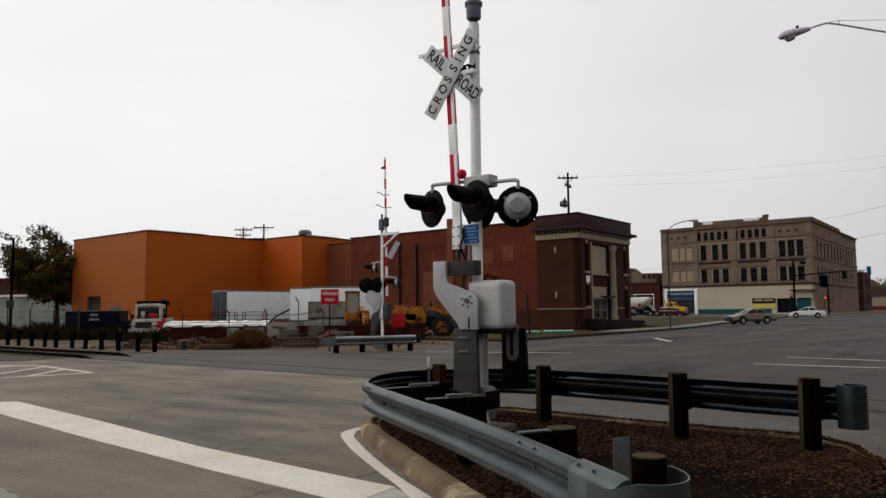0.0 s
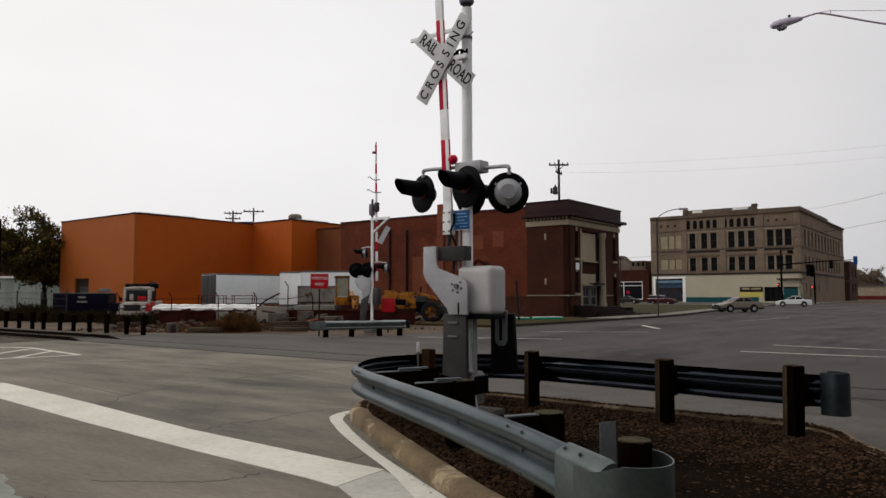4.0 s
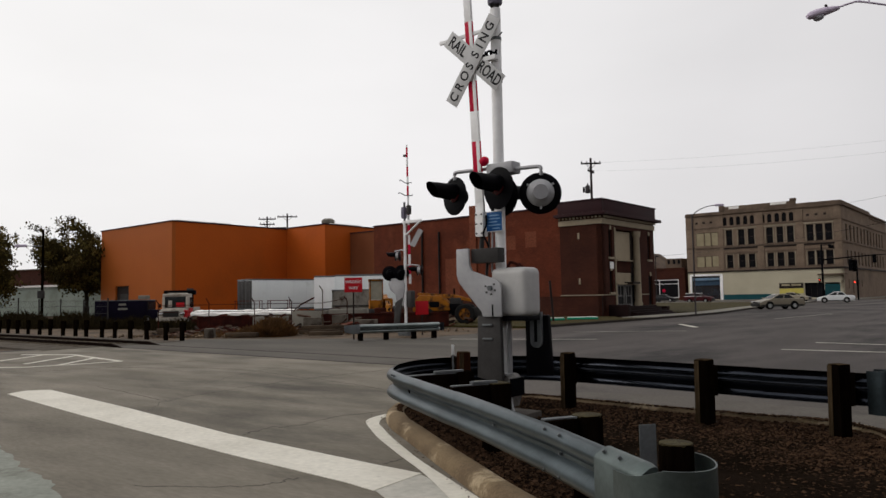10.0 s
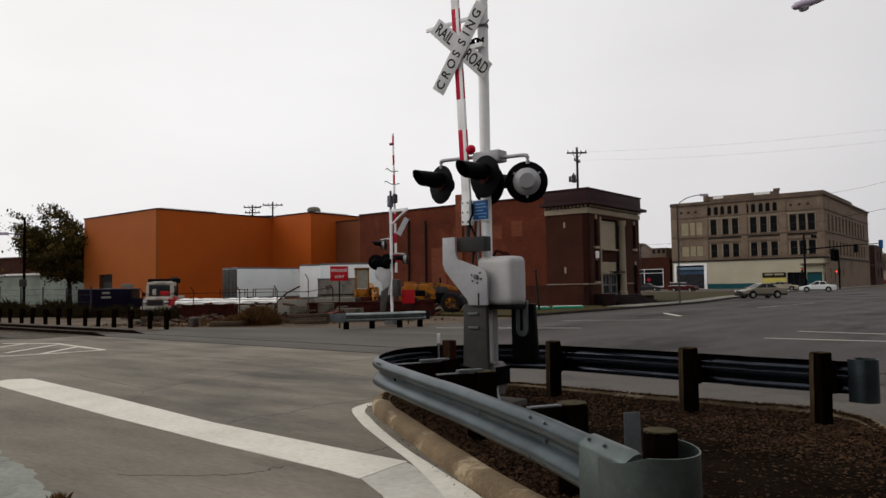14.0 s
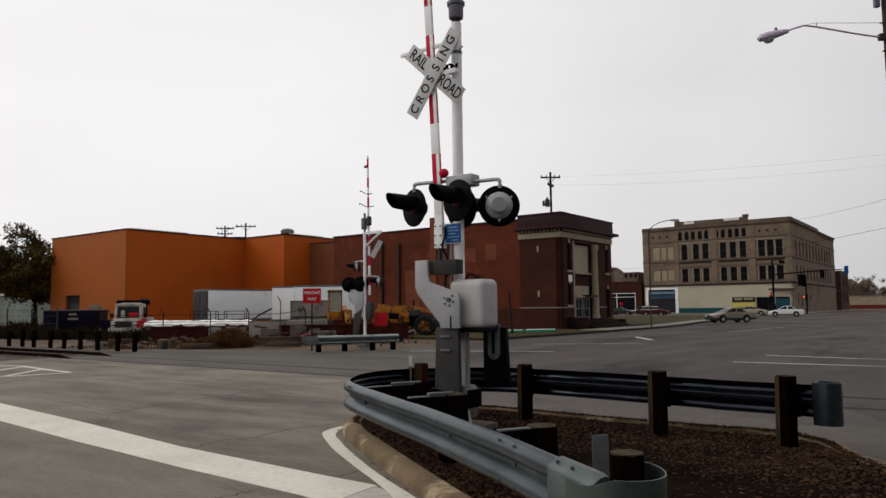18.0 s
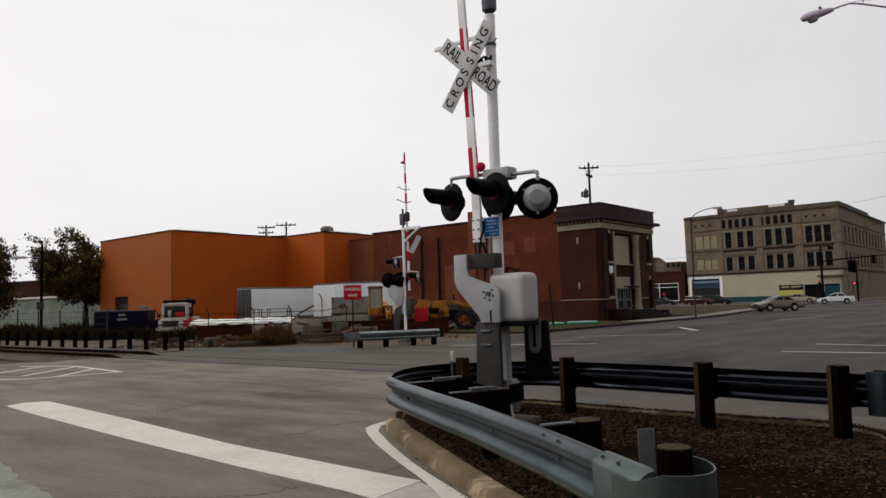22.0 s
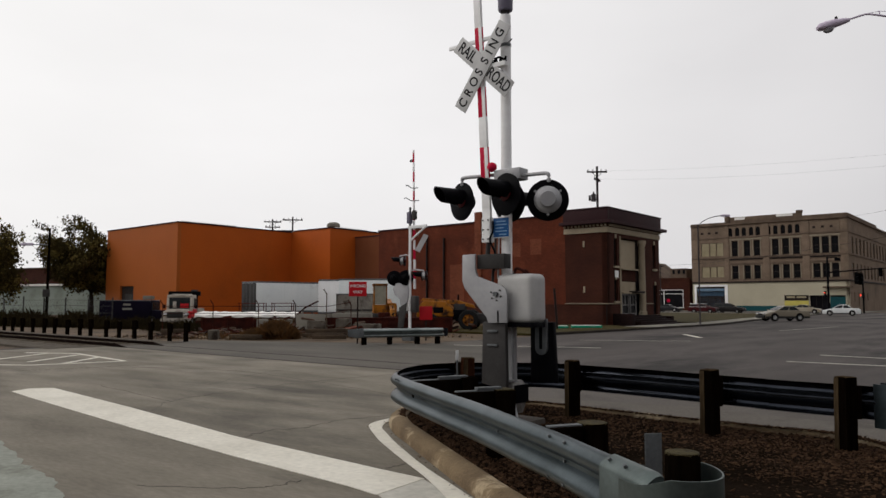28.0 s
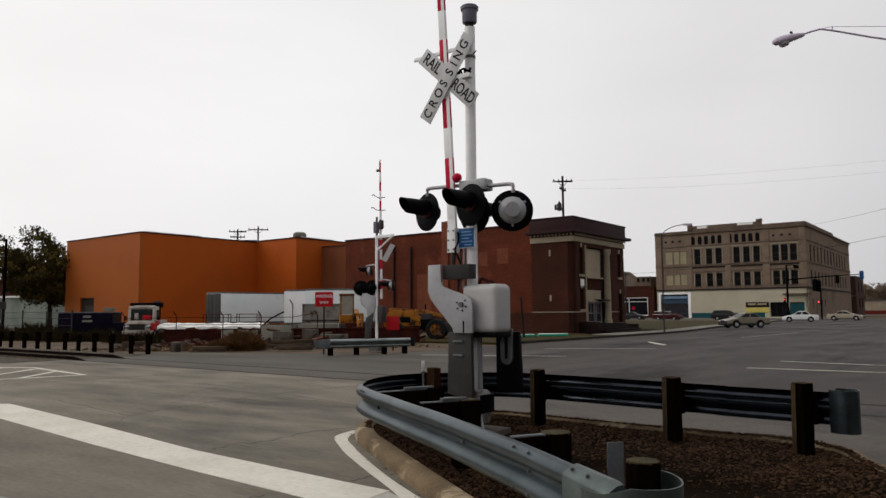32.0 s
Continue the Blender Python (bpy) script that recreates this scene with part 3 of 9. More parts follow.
# ---- ground, roads and markings ----
def build_ground():
    bm = bmesh.new()
    bmesh.ops.create_grid(bm, x_segments=8, y_segments=8, size=2500)
    g = part("ground", bm, M_DIRT, None, "", pose(0, 0, -0.06), soft=False)
    tagged(g, "bare dusty ground reaching to the horizon", "ground", "", "structure")
    flat("road", [(-28, -60), (70, -60), (70, 112), (140, 112), (140, 141), (-140, 141), (-140, 119), (-24.6, 113), (-21.2, 74), (-18.8, 55), (-18.7, 40),
                  (-19.2, 30), (-19.0, 21.5), (-28, 17.2), (-28, 14.6)], 0.0, M_ASPHALT, "wide worn asphalt road junction with patched surface", "road")
    flat("road_crossing", [(-27.2, -14.0), (-1.5, -14.0), (-1.5, 3.0), (-6.3, 7.4), (-6.9, 8.6), (-7.1, 10.2), (-8.3, 12.6), (-27.2, 12.66)], 0.006, M_CONC_ROAD,
         "pale worn concrete carriageway before the level crossing", "road", 0.03)
    flat("road_beyond_rails", [(-27.2, 12.67), (-8.3, 12.61), (-13.5, 19.5), (-18.9, 25.0), (-19.0, 21.5), (-28, 17.2)], 0.005, M_MIDROAD,
         "pale worn road surface beyond the rails", "road", 0.03)
    edge = curve_pts([(-4.6, 1.0, 0), (-4.95, 1.75, 0), (-5.4, 2.3, 0), (-5.9, 2.58, 0), (-6.5, 2.7, 0), (-7.1, 2.86, 0), (-7.8, 2.92, 0), (-8.6, 3.08, 0), (-9.6, 3.22, 0), (-12.5, 3.35, 0)], 7)
    flat("road_patch", [(-12.5, -1.0), (-4.4, -1.0)] + [(p.x + 0.05 * noise.noise(Vector((k * 0.9, 0.3, 2))), p.y + 0.09 * noise.noise(Vector((k * 0.7, 1.7, 5)))) for k, p in enumerate(edge)], 0.01, M_PATCH,
         "lighter concrete patch with a broken edge", "road", 0.03)
    # the pavement and lawn beside the bank
    flat("pavement_bank", [(-18.8, 44), (-18.85, 55), (-21.3, 74), (-24.7, 113), (-26.5, 113), (-23.3, 74), (-21.0, 57), (-21.2, 44)],
         0.1, M_WALKWAY, "concrete pavement along the road", "pavement", 0.16)
    flat("pavement_corner", [(-24.7, 111.2), (-24.6, 113), (-90, 118), (-90, 116)], 0.12, M_WALKWAY, "concrete pavement round the street corner", "pavement", 0.16)
    flat("lawn", [(-21.05, 56.6), (-23.35, 74), (-26.6, 111), (-90, 115.9), (-90, 58), (-24, 57)], 0.1, M_GRASS, "dull mown lawn on the street corner", "lawn", 0.15)
    flat("pavement_far", [(-62, 145), (-26, 145), (-26, 205), (-24, 205), (-24, 143), (-62, 143)], 0.12, M_WALKWAY, "concrete pavement before the old block", "pavement", 0.15)
    flat("verge", [(-19.3, 31), (-18.9, 43.9), (-21.3, 43.95), (-22.9, 46.5), (-30, 46.5), (-30, 31)], 0.06, M_GRASS, "scrubby grass strip beside the brick wall", "verge", 0.1)
    # the gutter along verge and pavement; the kerb's shadow is in its dark colour
    bm = bmesh.new()
    line = curve_pts([(-19.2, 31, 0), (-18.83, 40, 0), (-18.72, 44, 0), (-18.77, 55, 0), (-21.2, 74, 0), (-24.55, 112.5, 0)], 8)
    sweep(bm, line, [(-0.01, -0.02), (-0.01, 0.125), (0.05, 0.13), (0.09, 0.1), (0.11, 0.012), (0.3, 0.012), (0.3, -0.02)])
    tagged(part("gutter", bm, M_GUTTER, None, "", grid_pose(0, 0)), "dirty kerb and gutter along the verge, darkened for the kerb shadow", "gutter", "", "structure")
    # painted lines
    flat("stop_line", [(-14.62, 5.5), (-14.38, 5.83), (-10.8, 5.5), (-7.6, 5.13), (-5.0, 5.01), (-4.43, 5.0), (-4.37, 4.33), (-4.76, 4.38), (-6.6, 4.46), (-9.08, 4.63), (-13.24, 4.99), (-14.4, 5.12)], 0.012, M_PAINT, "broad white stop line painted on the road", "road marking", 0.008)
    flat("edge_paint", [(-4.42, 4.97), (-4.36, 4.34), (-3.9, 4.1), (-3.2, 3.6), (-3.0, 4.2), (-3.67, 4.66)], 0.011, M_PAINT_MID, "worn paint between stop line and kerb", "road marking", 0.006)
    lines = [((-5.56, 21.28), (-2.54, 21.41), 0.12, M_PAINT_MID), ((-5.42, 24.55), (-2.86, 24.19), 0.11, M_PAINT_MID), ((-15.6, 27.75), (-11.6, 30.1), 0.13, M_PAINT_OLD),
             ((-17.4, 21.5), (-12.3, 23.45), 0.13, M_PAINT_MID), ((-14.24, 36.24), (-12.39, 33.41), 0.22, M_PAINT), ((-12, 45), (-11, 55), 0.12, M_PAINT_OLD),
             ((-2.54, 21.41), (6.0, 21.75), 0.13, M_PAINT_OLD), ((-2.86, 24.19), (6.0, 23.2), 0.12, M_PAINT_OLD)]
    for a, b, w, m in lines:
        d = (Vector(b) - Vector(a)).normalized() * w / 2
        s = Vector((-d.y, d.x))
        a, b = Vector(a), Vector(b)
        flat("lane_line", [a + s, b + s, b - s, a - s], 0.012, m, "white lane line painted on the asphalt", "road marking", 0.008)
    # the hatched marking beside the rails
    for u0, v0, u1, v1 in ((-25.2, 9.35, -23.47, 10.21), (-23.47, 10.21, -19.51, 9.75), (-19.51, 9.75, -19.8, 8.4), (-19.8, 8.4, -20.1, 7.5), (-20.1, 7.5, -21.6, 6.6), (-21.21, 7.95, -22.9, 9.96),
                           (-19.84, 8.2, -21.46, 9.92), (-22.3, 7.0, -24.3, 9.6), (-21.6, 6.6, -24.5, 6.2), (-23.8, 6.4, -26.0, 8.8)):
        d = (Vector((u1, v1)) - Vector((u0, v0))).normalized() * 0.06
        s = Vector((-d.y, d.x))
        a, b = Vector((u0, v0)), Vector((u1, v1))
        flat("hatch_line", [a + s, b + s, b - s, a - s], 0.013, M_PAINT, "worn white hatching painted before the rails", "road marking", 0.008)
    # joints and cracks: thin tar lines
    rng = random.Random(5)
    seams = [[(-7.45, 5.16), (-7.56, 5.66), (-7.4, 5.99), (-7.48, 6.65), (-7.34, 7.31), (-7.2, 8.6)], [(-10.2, 5.5), (-10.99, 6.23), (-11.31, 7.38), (-11.48, 8.6), (-11.56, 9.77), (-11.3, 12.3)],
             [(-6.2, 3.2), (-5.4, 3.74), (-5.29, 3.96), (-5.26, 4.25)], [(-12.64, 7.96), (-13.65, 9.71), (-14.07, 11.11)], [(-4.95, 5.09), (-5.01, 5.42)],
             [(-19.5, 3.2), (-19.0, 5.4), (-18.2, 8.6), (-17.6, 11.0)], [(-14.2, 6.6), (-12.2, 6.4), (-10.99, 6.23)],
             [(-9.0, 9.2), (-11.5, 9.7), (-15.0, 10.0), (-18.2, 8.6)],
             [(-0.5, 33), (-1.5, 48), (-3, 70)]]
    for line in seams:
        pts = [p + Vector((rng.uniform(-0.05, 0.05), rng.uniform(-0.05, 0.05), 0)) for p in curve_pts([(u, v, 0) for u, v in line], 7)]
        near = line[0][1] < 12
        w = 0.004 if near else 0.008
        bm = bmesh.new()
        sweep(bm, pts, [(-w - 0.006, 0.0), (-w, 0.0085), (w, 0.0085), (w + 0.006, 0.0)])
        tagged(part("tar_seam", bm, M_BLACKTAR, None, "", grid_pose(0, 0)), "dark irregular crack sealed in the road", "road seam", "", "structure")


M_PATCH = mat("pale_patch_concrete", (0.27, 0.285, 0.245), (0.2, 0.21, 0.18), rough=0.9, s1=0.9, s2=16, fine=0.16, bump=0.25, dirt=(0.15, 0.15, 0.125), dirt_at=(0.52, 0.7), dirt_scale=1.6)
M_GUTTER = mat("gutter_dirt_and_shade", (0.014, 0.011, 0.009), (0.028, 0.022, 0.018), rough=0.95, s1=1.5, s2=20, fine=0.3)
M_BLACKTAR = mat("tar", (0.062, 0.054, 0.047), (0.1, 0.089, 0.077), rough=0.8, s1=2, s2=20, fine=0.2)


def build_tracks():
    """Rails along u: bare on ballast beyond the road, let into panels across it."""
    flat("ballast_bed", [(-140, 10.6), (-26.6, 10.6), (-26.9, 15.9), (-140, 15.9)], 0.02, M_BALLAST, "dark stone ballast under the rails", "ballast", 0.1)
    prof = [(-0.07, 0), (-0.07, 0.02), (-0.012, 0.035), (-0.012, 0.11), (-0.036, 0.12), (-0.036, 0.15), (0.036, 0.15), (0.036, 0.12), (0.012, 0.11), (0.012, 0.035),
            (0.07, 0.02), (0.07, 0)]
    track = thing("railway_track", grid_pose(0, 0), "rusty steel rails let into the level crossing", "railway track")
    for v in (12.72, 14.15):
        bm = bmesh.new()
        sweep(bm, [(-140, v, -0.02), (-26.2, v, -0.02), (-25.4, v, -0.13)], prof)
        part("rail", bm, M_RAILSTEEL, track)
        part("flangeway", boxed(-26.6, 40, v - 0.055, v + 0.055, -0.03, 0.009), M_BLACKTAR, track, "dark flangeway groove across the road")
        part("rail_head", boxed(-26.6, 40, v - 0.014, v + 0.014, -0.02, 0.0125, bevel=0.004), M_RAILSTEEL, track)
    sleeper = mesh_of(boxed(-0.11, 0.11, 12.1, 14.8, -0.06, 0.026, bevel=0.01), M_POST_SIDE, "sleeper")
    for i in range(90):
        part("sleeper", sleeper, None, track, "", pose(-27.8 - i * 0.6, 0, 0))


KERB = curve_pts([(-0.9, 9.9), (-0.79, 9.1), (-0.53, 8.28), (-0.24, 7.38), (0.1, 6.35), (0.4, 5.5), (0.95, 4.2), (1.6, 2.8), (2.4, 1.2), (3.3, 0.6), (4.2, 1.5),
                  (4.3, 4.0), (4.15, 6.2), (4.2, 7.17), (4.32, 7.76), (4.1, 8.4), (3.49, 8.83), (2.83, 9.34), (1.69, 10.3), (0.87, 10.94), (-0.1, 11.05), (-0.7, 10.6)], 6, closed=True)


def build_island():
    bm = bmesh.new()
    sweep(bm, [(p.x, p.y, 0) for p in KERB], [(0.16, -0.05), (0.155, 0.05), (0.135, 0.1), (0.09, 0.135), (0.03, 0.145), (-0.04, 0.14), (-0.08, 0.11), (-0.08, -0.05)], closed=True)
    tagged(part("kerb", bm, M_KERB), "rounded tan concrete kerb with pale worn paint patches", "kerb", "", "structure")
    # paler road along the far side of the island, in two steps shaped to fit the camera's view
    for reach, z, name, m, label in ((7.5, 0.0025, "worn_lane", M_LANE, "slightly paler road sheet beyond the island, shaped to fit the view"), (2.0, 0.0045, "road_apron", M_APRON, "paler road surface round the island")):
        bm = bmesh.new()
        ring = []
        for p in KERB:
            out = (Vector((p.x, p.y)) - Vector((2.0, 6.2))).normalized()
            w = (reach if reach < 3 else max(0.5, reach * (0.8 * out.y - 0.25 * out.x))) * (1 + 0.35 * noise.noise(Vector((p.x * 0.5, p.y * 0.5, reach)))) + 0.15 * noise.noise(Vector((p.x * 3, p.y * 3, 1)))
            ring.append((bm.verts.new((p.x, p.y, z)), bm.verts.new((p.x + out.x * w, p.y + out.y * w, z))))
        for (a, b), (c, d) in zip(ring, ring[1:] + ring[:1]):
            bm.faces.new((a, b, d, c))
        bmesh.ops.recalc_face_normals(bm, faces=bm.faces[:])
        tagged(part(name, bm, m, None, "", None, soft=False), label, "road", "", "structure")
    # the white edge line follows the kerb on the road side
    bm = bmesh.new()
    outer = [(-7.05, 7.35), (-7.03, 7.08), (-6.97, 6.86), (-6.86, 6.68), (-6.69, 6.53), (-6.4, 6.31), (-5.96, 5.99), (-5.1, 5.44), (-4.36, 4.98), (-3.5, 4.35), (-2.6, 3.6)]
    inner = [(-6.93, 7.3), (-6.89, 7.1), (-6.82, 6.94), (-6.72, 6.8), (-6.58, 6.64), (-6.3, 6.43), (-5.74, 6.02), (-4.79, 5.39), (-3.95, 4.9), (-3.2, 4.45), (-2.3, 3.75)]
    lo, hi = curve_pts([at_uv(u, v) for u, v in outer], 5), curve_pts([at_uv(u, v) for u, v in inner], 5)
    rows = [[bm.verts.new((p.x, p.y, z)) for p in side] for side, z in ((lo, 0.007), (lo, 0.014), (hi, 0.014), (hi, 0.007))]
    for a, b in zip(rows, rows[1:]):
        for k in range(len(a) - 1):
            bm.faces.new((a[k], a[k + 1], b[k + 1], b[k]))
    bm.faces.new([r[0] for r in rows])
    bm.faces.new([r[-1] for r in rows][::-1])
    bmesh.ops.recalc_face_normals(bm, faces=bm.faces[:])
    tagged(part("edge_line", bm, M_PAINT, None, "", None, soft=False), "white edge line painted round the kerb", "road marking", "", "structure")
    # gravel bed, a shallow heap
    bm = bmesh.new()
    mid = Vector((2.0, 6.2))
    rings = []
    for k in range(9):
        s = 1 - k / 9
        ring = []
        for p in KERB:
            q = mid + (Vector((p.x, p.y)) - mid) * s
            ring.append(bm.verts.new((q.x, q.y, 0.095 + 0.03 * noise.noise(Vector((q.x * 1.1, q.y * 1.1, 0))) + 0.02 * (1 - s))))
        rings.append(ring)
    for a, b in zip(rings, rings[1:]):
        for i in range(len(a)):
            j = (i + 1) % len(a)
            bm.faces.new((a[i], a[j], b[j], b[i]))
    bm.faces.new(rings[-1])
    bmesh.ops.recalc_face_normals(bm, faces=bm.faces[:])
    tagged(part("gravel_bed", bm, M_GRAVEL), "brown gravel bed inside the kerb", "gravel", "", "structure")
    rng = random.Random(3)
    verts, faces = [], []
    shape = [(1, 0, 0), (0, 1, 0), (-1, 0, 0), (0, -1, 0), (0, 0, 1), (0, 0, -1)]
    tri = [(0, 1, 4), (1, 2, 4), (2, 3, 4), (3, 0, 4), (1, 0, 5), (2, 1, 5), (3, 2, 5), (0, 3, 5)]
    made = 0
    while made < 30000:
        i = rng.randrange(len(KERB))
        q = KERB[i].lerp(KERB[(i + 1) % len(KERB)], rng.random())
        p = mid + (Vector((q.x, q.y)) - mid) * (0.97 * math.sqrt(rng.random()))
        r = rng.uniform(0.012, 0.028) * (1.5 if rng.random() < 0.12 else 1.0)
        m = pose(p.x, p.y, 0.1 + 0.03 * noise.noise(Vector((p.x * 1.1, p.y * 1.1, 0))), rng.gauss(0, 24), rng.gauss(0, 24), rng.uniform(0, 360))
        base = len(verts)
        for x, y, z in shape:
            verts.append(m @ Vector((x * r * rng.uniform(0.8, 1.6), y * r * rng.uniform(0.5, 0.9), z * r * 0.55)))
        faces += [tuple(base + k for k in f) for f in tri]
        made += 1
    # stones and dirt spilt over the kerb on the far side
    for _ in range(7000):
        i = rng.randrange(len(KERB))
        q = KERB[i].lerp(KERB[(i + 1) % len(KERB)], rng.random())
        out = (Vector((q.x, q.y)) - mid).normalized()
        if out.x < -0.1 and out.y < 0.75:
            continue
        off = abs(rng.gauss(0, 0.07)) - 0.09
        r = rng.uniform(0.008, 0.02)
        m = pose(q.x + out.x * off, q.y + out.y * off, 0.143 + r * 0.1 - max(0.0, off - 0.04) * 0.5, rng.gauss(0, 20), rng.gauss(0, 20), rng.uniform(0, 360))
        base = len(verts)
        for x, y, z in shape:
            verts.append(m @ Vector((x * r * rng.uniform(0.8, 1.8), y * r * rng.uniform(0.6, 1.0), z * r * 0.5)))
        faces += [tuple(base + k for k in f) for f in tri]
    me = bpy.data.meshes.new("gravel")
    me.from_pydata(verts, [], faces)
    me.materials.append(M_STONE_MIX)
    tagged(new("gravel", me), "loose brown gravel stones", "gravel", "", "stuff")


def build_litter():
    """Dead leaves and grit that lie in the gutter and on the road beside the kerb."""
    rng = random.Random(17)
    verts, faces = [], []
    for k in range(48):
        i = rng.randrange(0, 34)
        q = KERB[i].lerp(KERB[i + 1], rng.random())
        d = (KERB[i + 1] - KERB[i]).normalized()
        off = 0.18 + abs(rng.gauss(0, 0.09)) if k % 9 else rng.uniform(0.2, 0.9)
        x, y, r = q.x + d.y * -off if d.y > 0 else q.x + d.y * off, q.y + (d.x * off if d.y > 0 else -d.x * off), rng.uniform(0.006, 0.022)
        m = pose(x, y, 0.016 + r * 0.2, rng.uniform(-25, 25), rng.uniform(-25, 25), rng.uniform(0, 360))
        b = len(verts)
        verts += [m @ Vector(v) for v in ((-r, 0, 0), (0, -r * 0.6, r * 0.2), (r, 0, 0), (0, r * 0.6, r * 0.25))]
        faces += [(b, b + 1, b + 2), (b, b + 2, b + 3)]
    me = bpy.data.meshes.new("leaf_litter")
    me.from_pydata(verts, [], faces)
    me.materials.append(M_LITTER)
    tagged(new("leaf_litter", me), "dead brown leaves and grit in the gutter", "leaves", "", "stuff")


M_LITTER = mat("dead_leaf", (0.05, 0.028, 0.014), (0.1, 0.06, 0.03), rough=0.9, s1=4, s2=30, fine=0.3, bump=0.0)


def island_random(m):
    """Lets joined stones differ one by one."""
    n, l = m.node_tree.nodes, m.node_tree.links
    b = n["Principled BSDF"]
    geo, ramp, mx = n.new("ShaderNodeNewGeometry"), n.new("ShaderNodeValToRGB"), n.new("ShaderNodeMix")
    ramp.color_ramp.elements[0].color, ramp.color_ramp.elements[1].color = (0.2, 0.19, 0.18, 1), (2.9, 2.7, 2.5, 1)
    mx.data_type, mx.blend_type = "RGBA", "MULTIPLY"
    mx.inputs["Factor"].default_value = 1.0
    l.new(geo.outputs["Random Per Island"], ramp.inputs["Fac"])
    l.new(b.inputs["Base Color"].links[0].from_socket, mx.inputs["A"])
    l.new(ramp.outputs["Color"], mx.inputs["B"])
    l.new(mx.outputs["Result"], b.inputs["Base Color"])
    return m


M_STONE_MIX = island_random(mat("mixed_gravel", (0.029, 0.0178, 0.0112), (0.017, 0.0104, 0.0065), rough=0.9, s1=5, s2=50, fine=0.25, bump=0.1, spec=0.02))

# ---- buildings ----


def window_unit(parent, m, w, h, frame_m, glass_m, depth=0.2, bar=0.07, mullions=0, rails=1, sill=None, name="window"):
    """A window set back in its hole: frame, sash bars, panes and sill; origin at the hole's lower left, y inwards."""
    fr = bmesh.new()
    for a in ((0, bar, 0, h), (w - bar, w, 0, h), (bar, w - bar, 0, bar), (bar, w - bar, h - bar, h)):
        box(fr, a[0], a[1], depth - 0.06, depth + 0.06, a[2], a[3])
    for k in range(mullions):
        x = w * (k + 1) / (mullions + 1)
        box(fr, x - bar / 2, x + bar / 2, depth - 0.05, depth + 0.05, bar, h - bar)
    for k in range(rails):
        z = h * (k + 1) / (rails + 1)
        box(fr, bar, w - bar, depth - 0.045, depth + 0.045, z - bar / 2, z + bar / 2)
    win = part(name, fr, frame_m, parent, "", m, soft=False)
    for k in range(mullions + 1):
        a, b = w * k / (mullions + 1), w * (k + 1) / (mullions + 1)
        part("pane", boxed(a + 0.02, b - 0.02, depth - 0.005, depth + 0.005, 0.02, h - 0.02), glass_m, win, soft=False)
    if sill:
        part("sill", boxed(-0.1, w + 0.1, -0.12, depth, -0.16, 0.0), sill, win, soft=False)
    return win


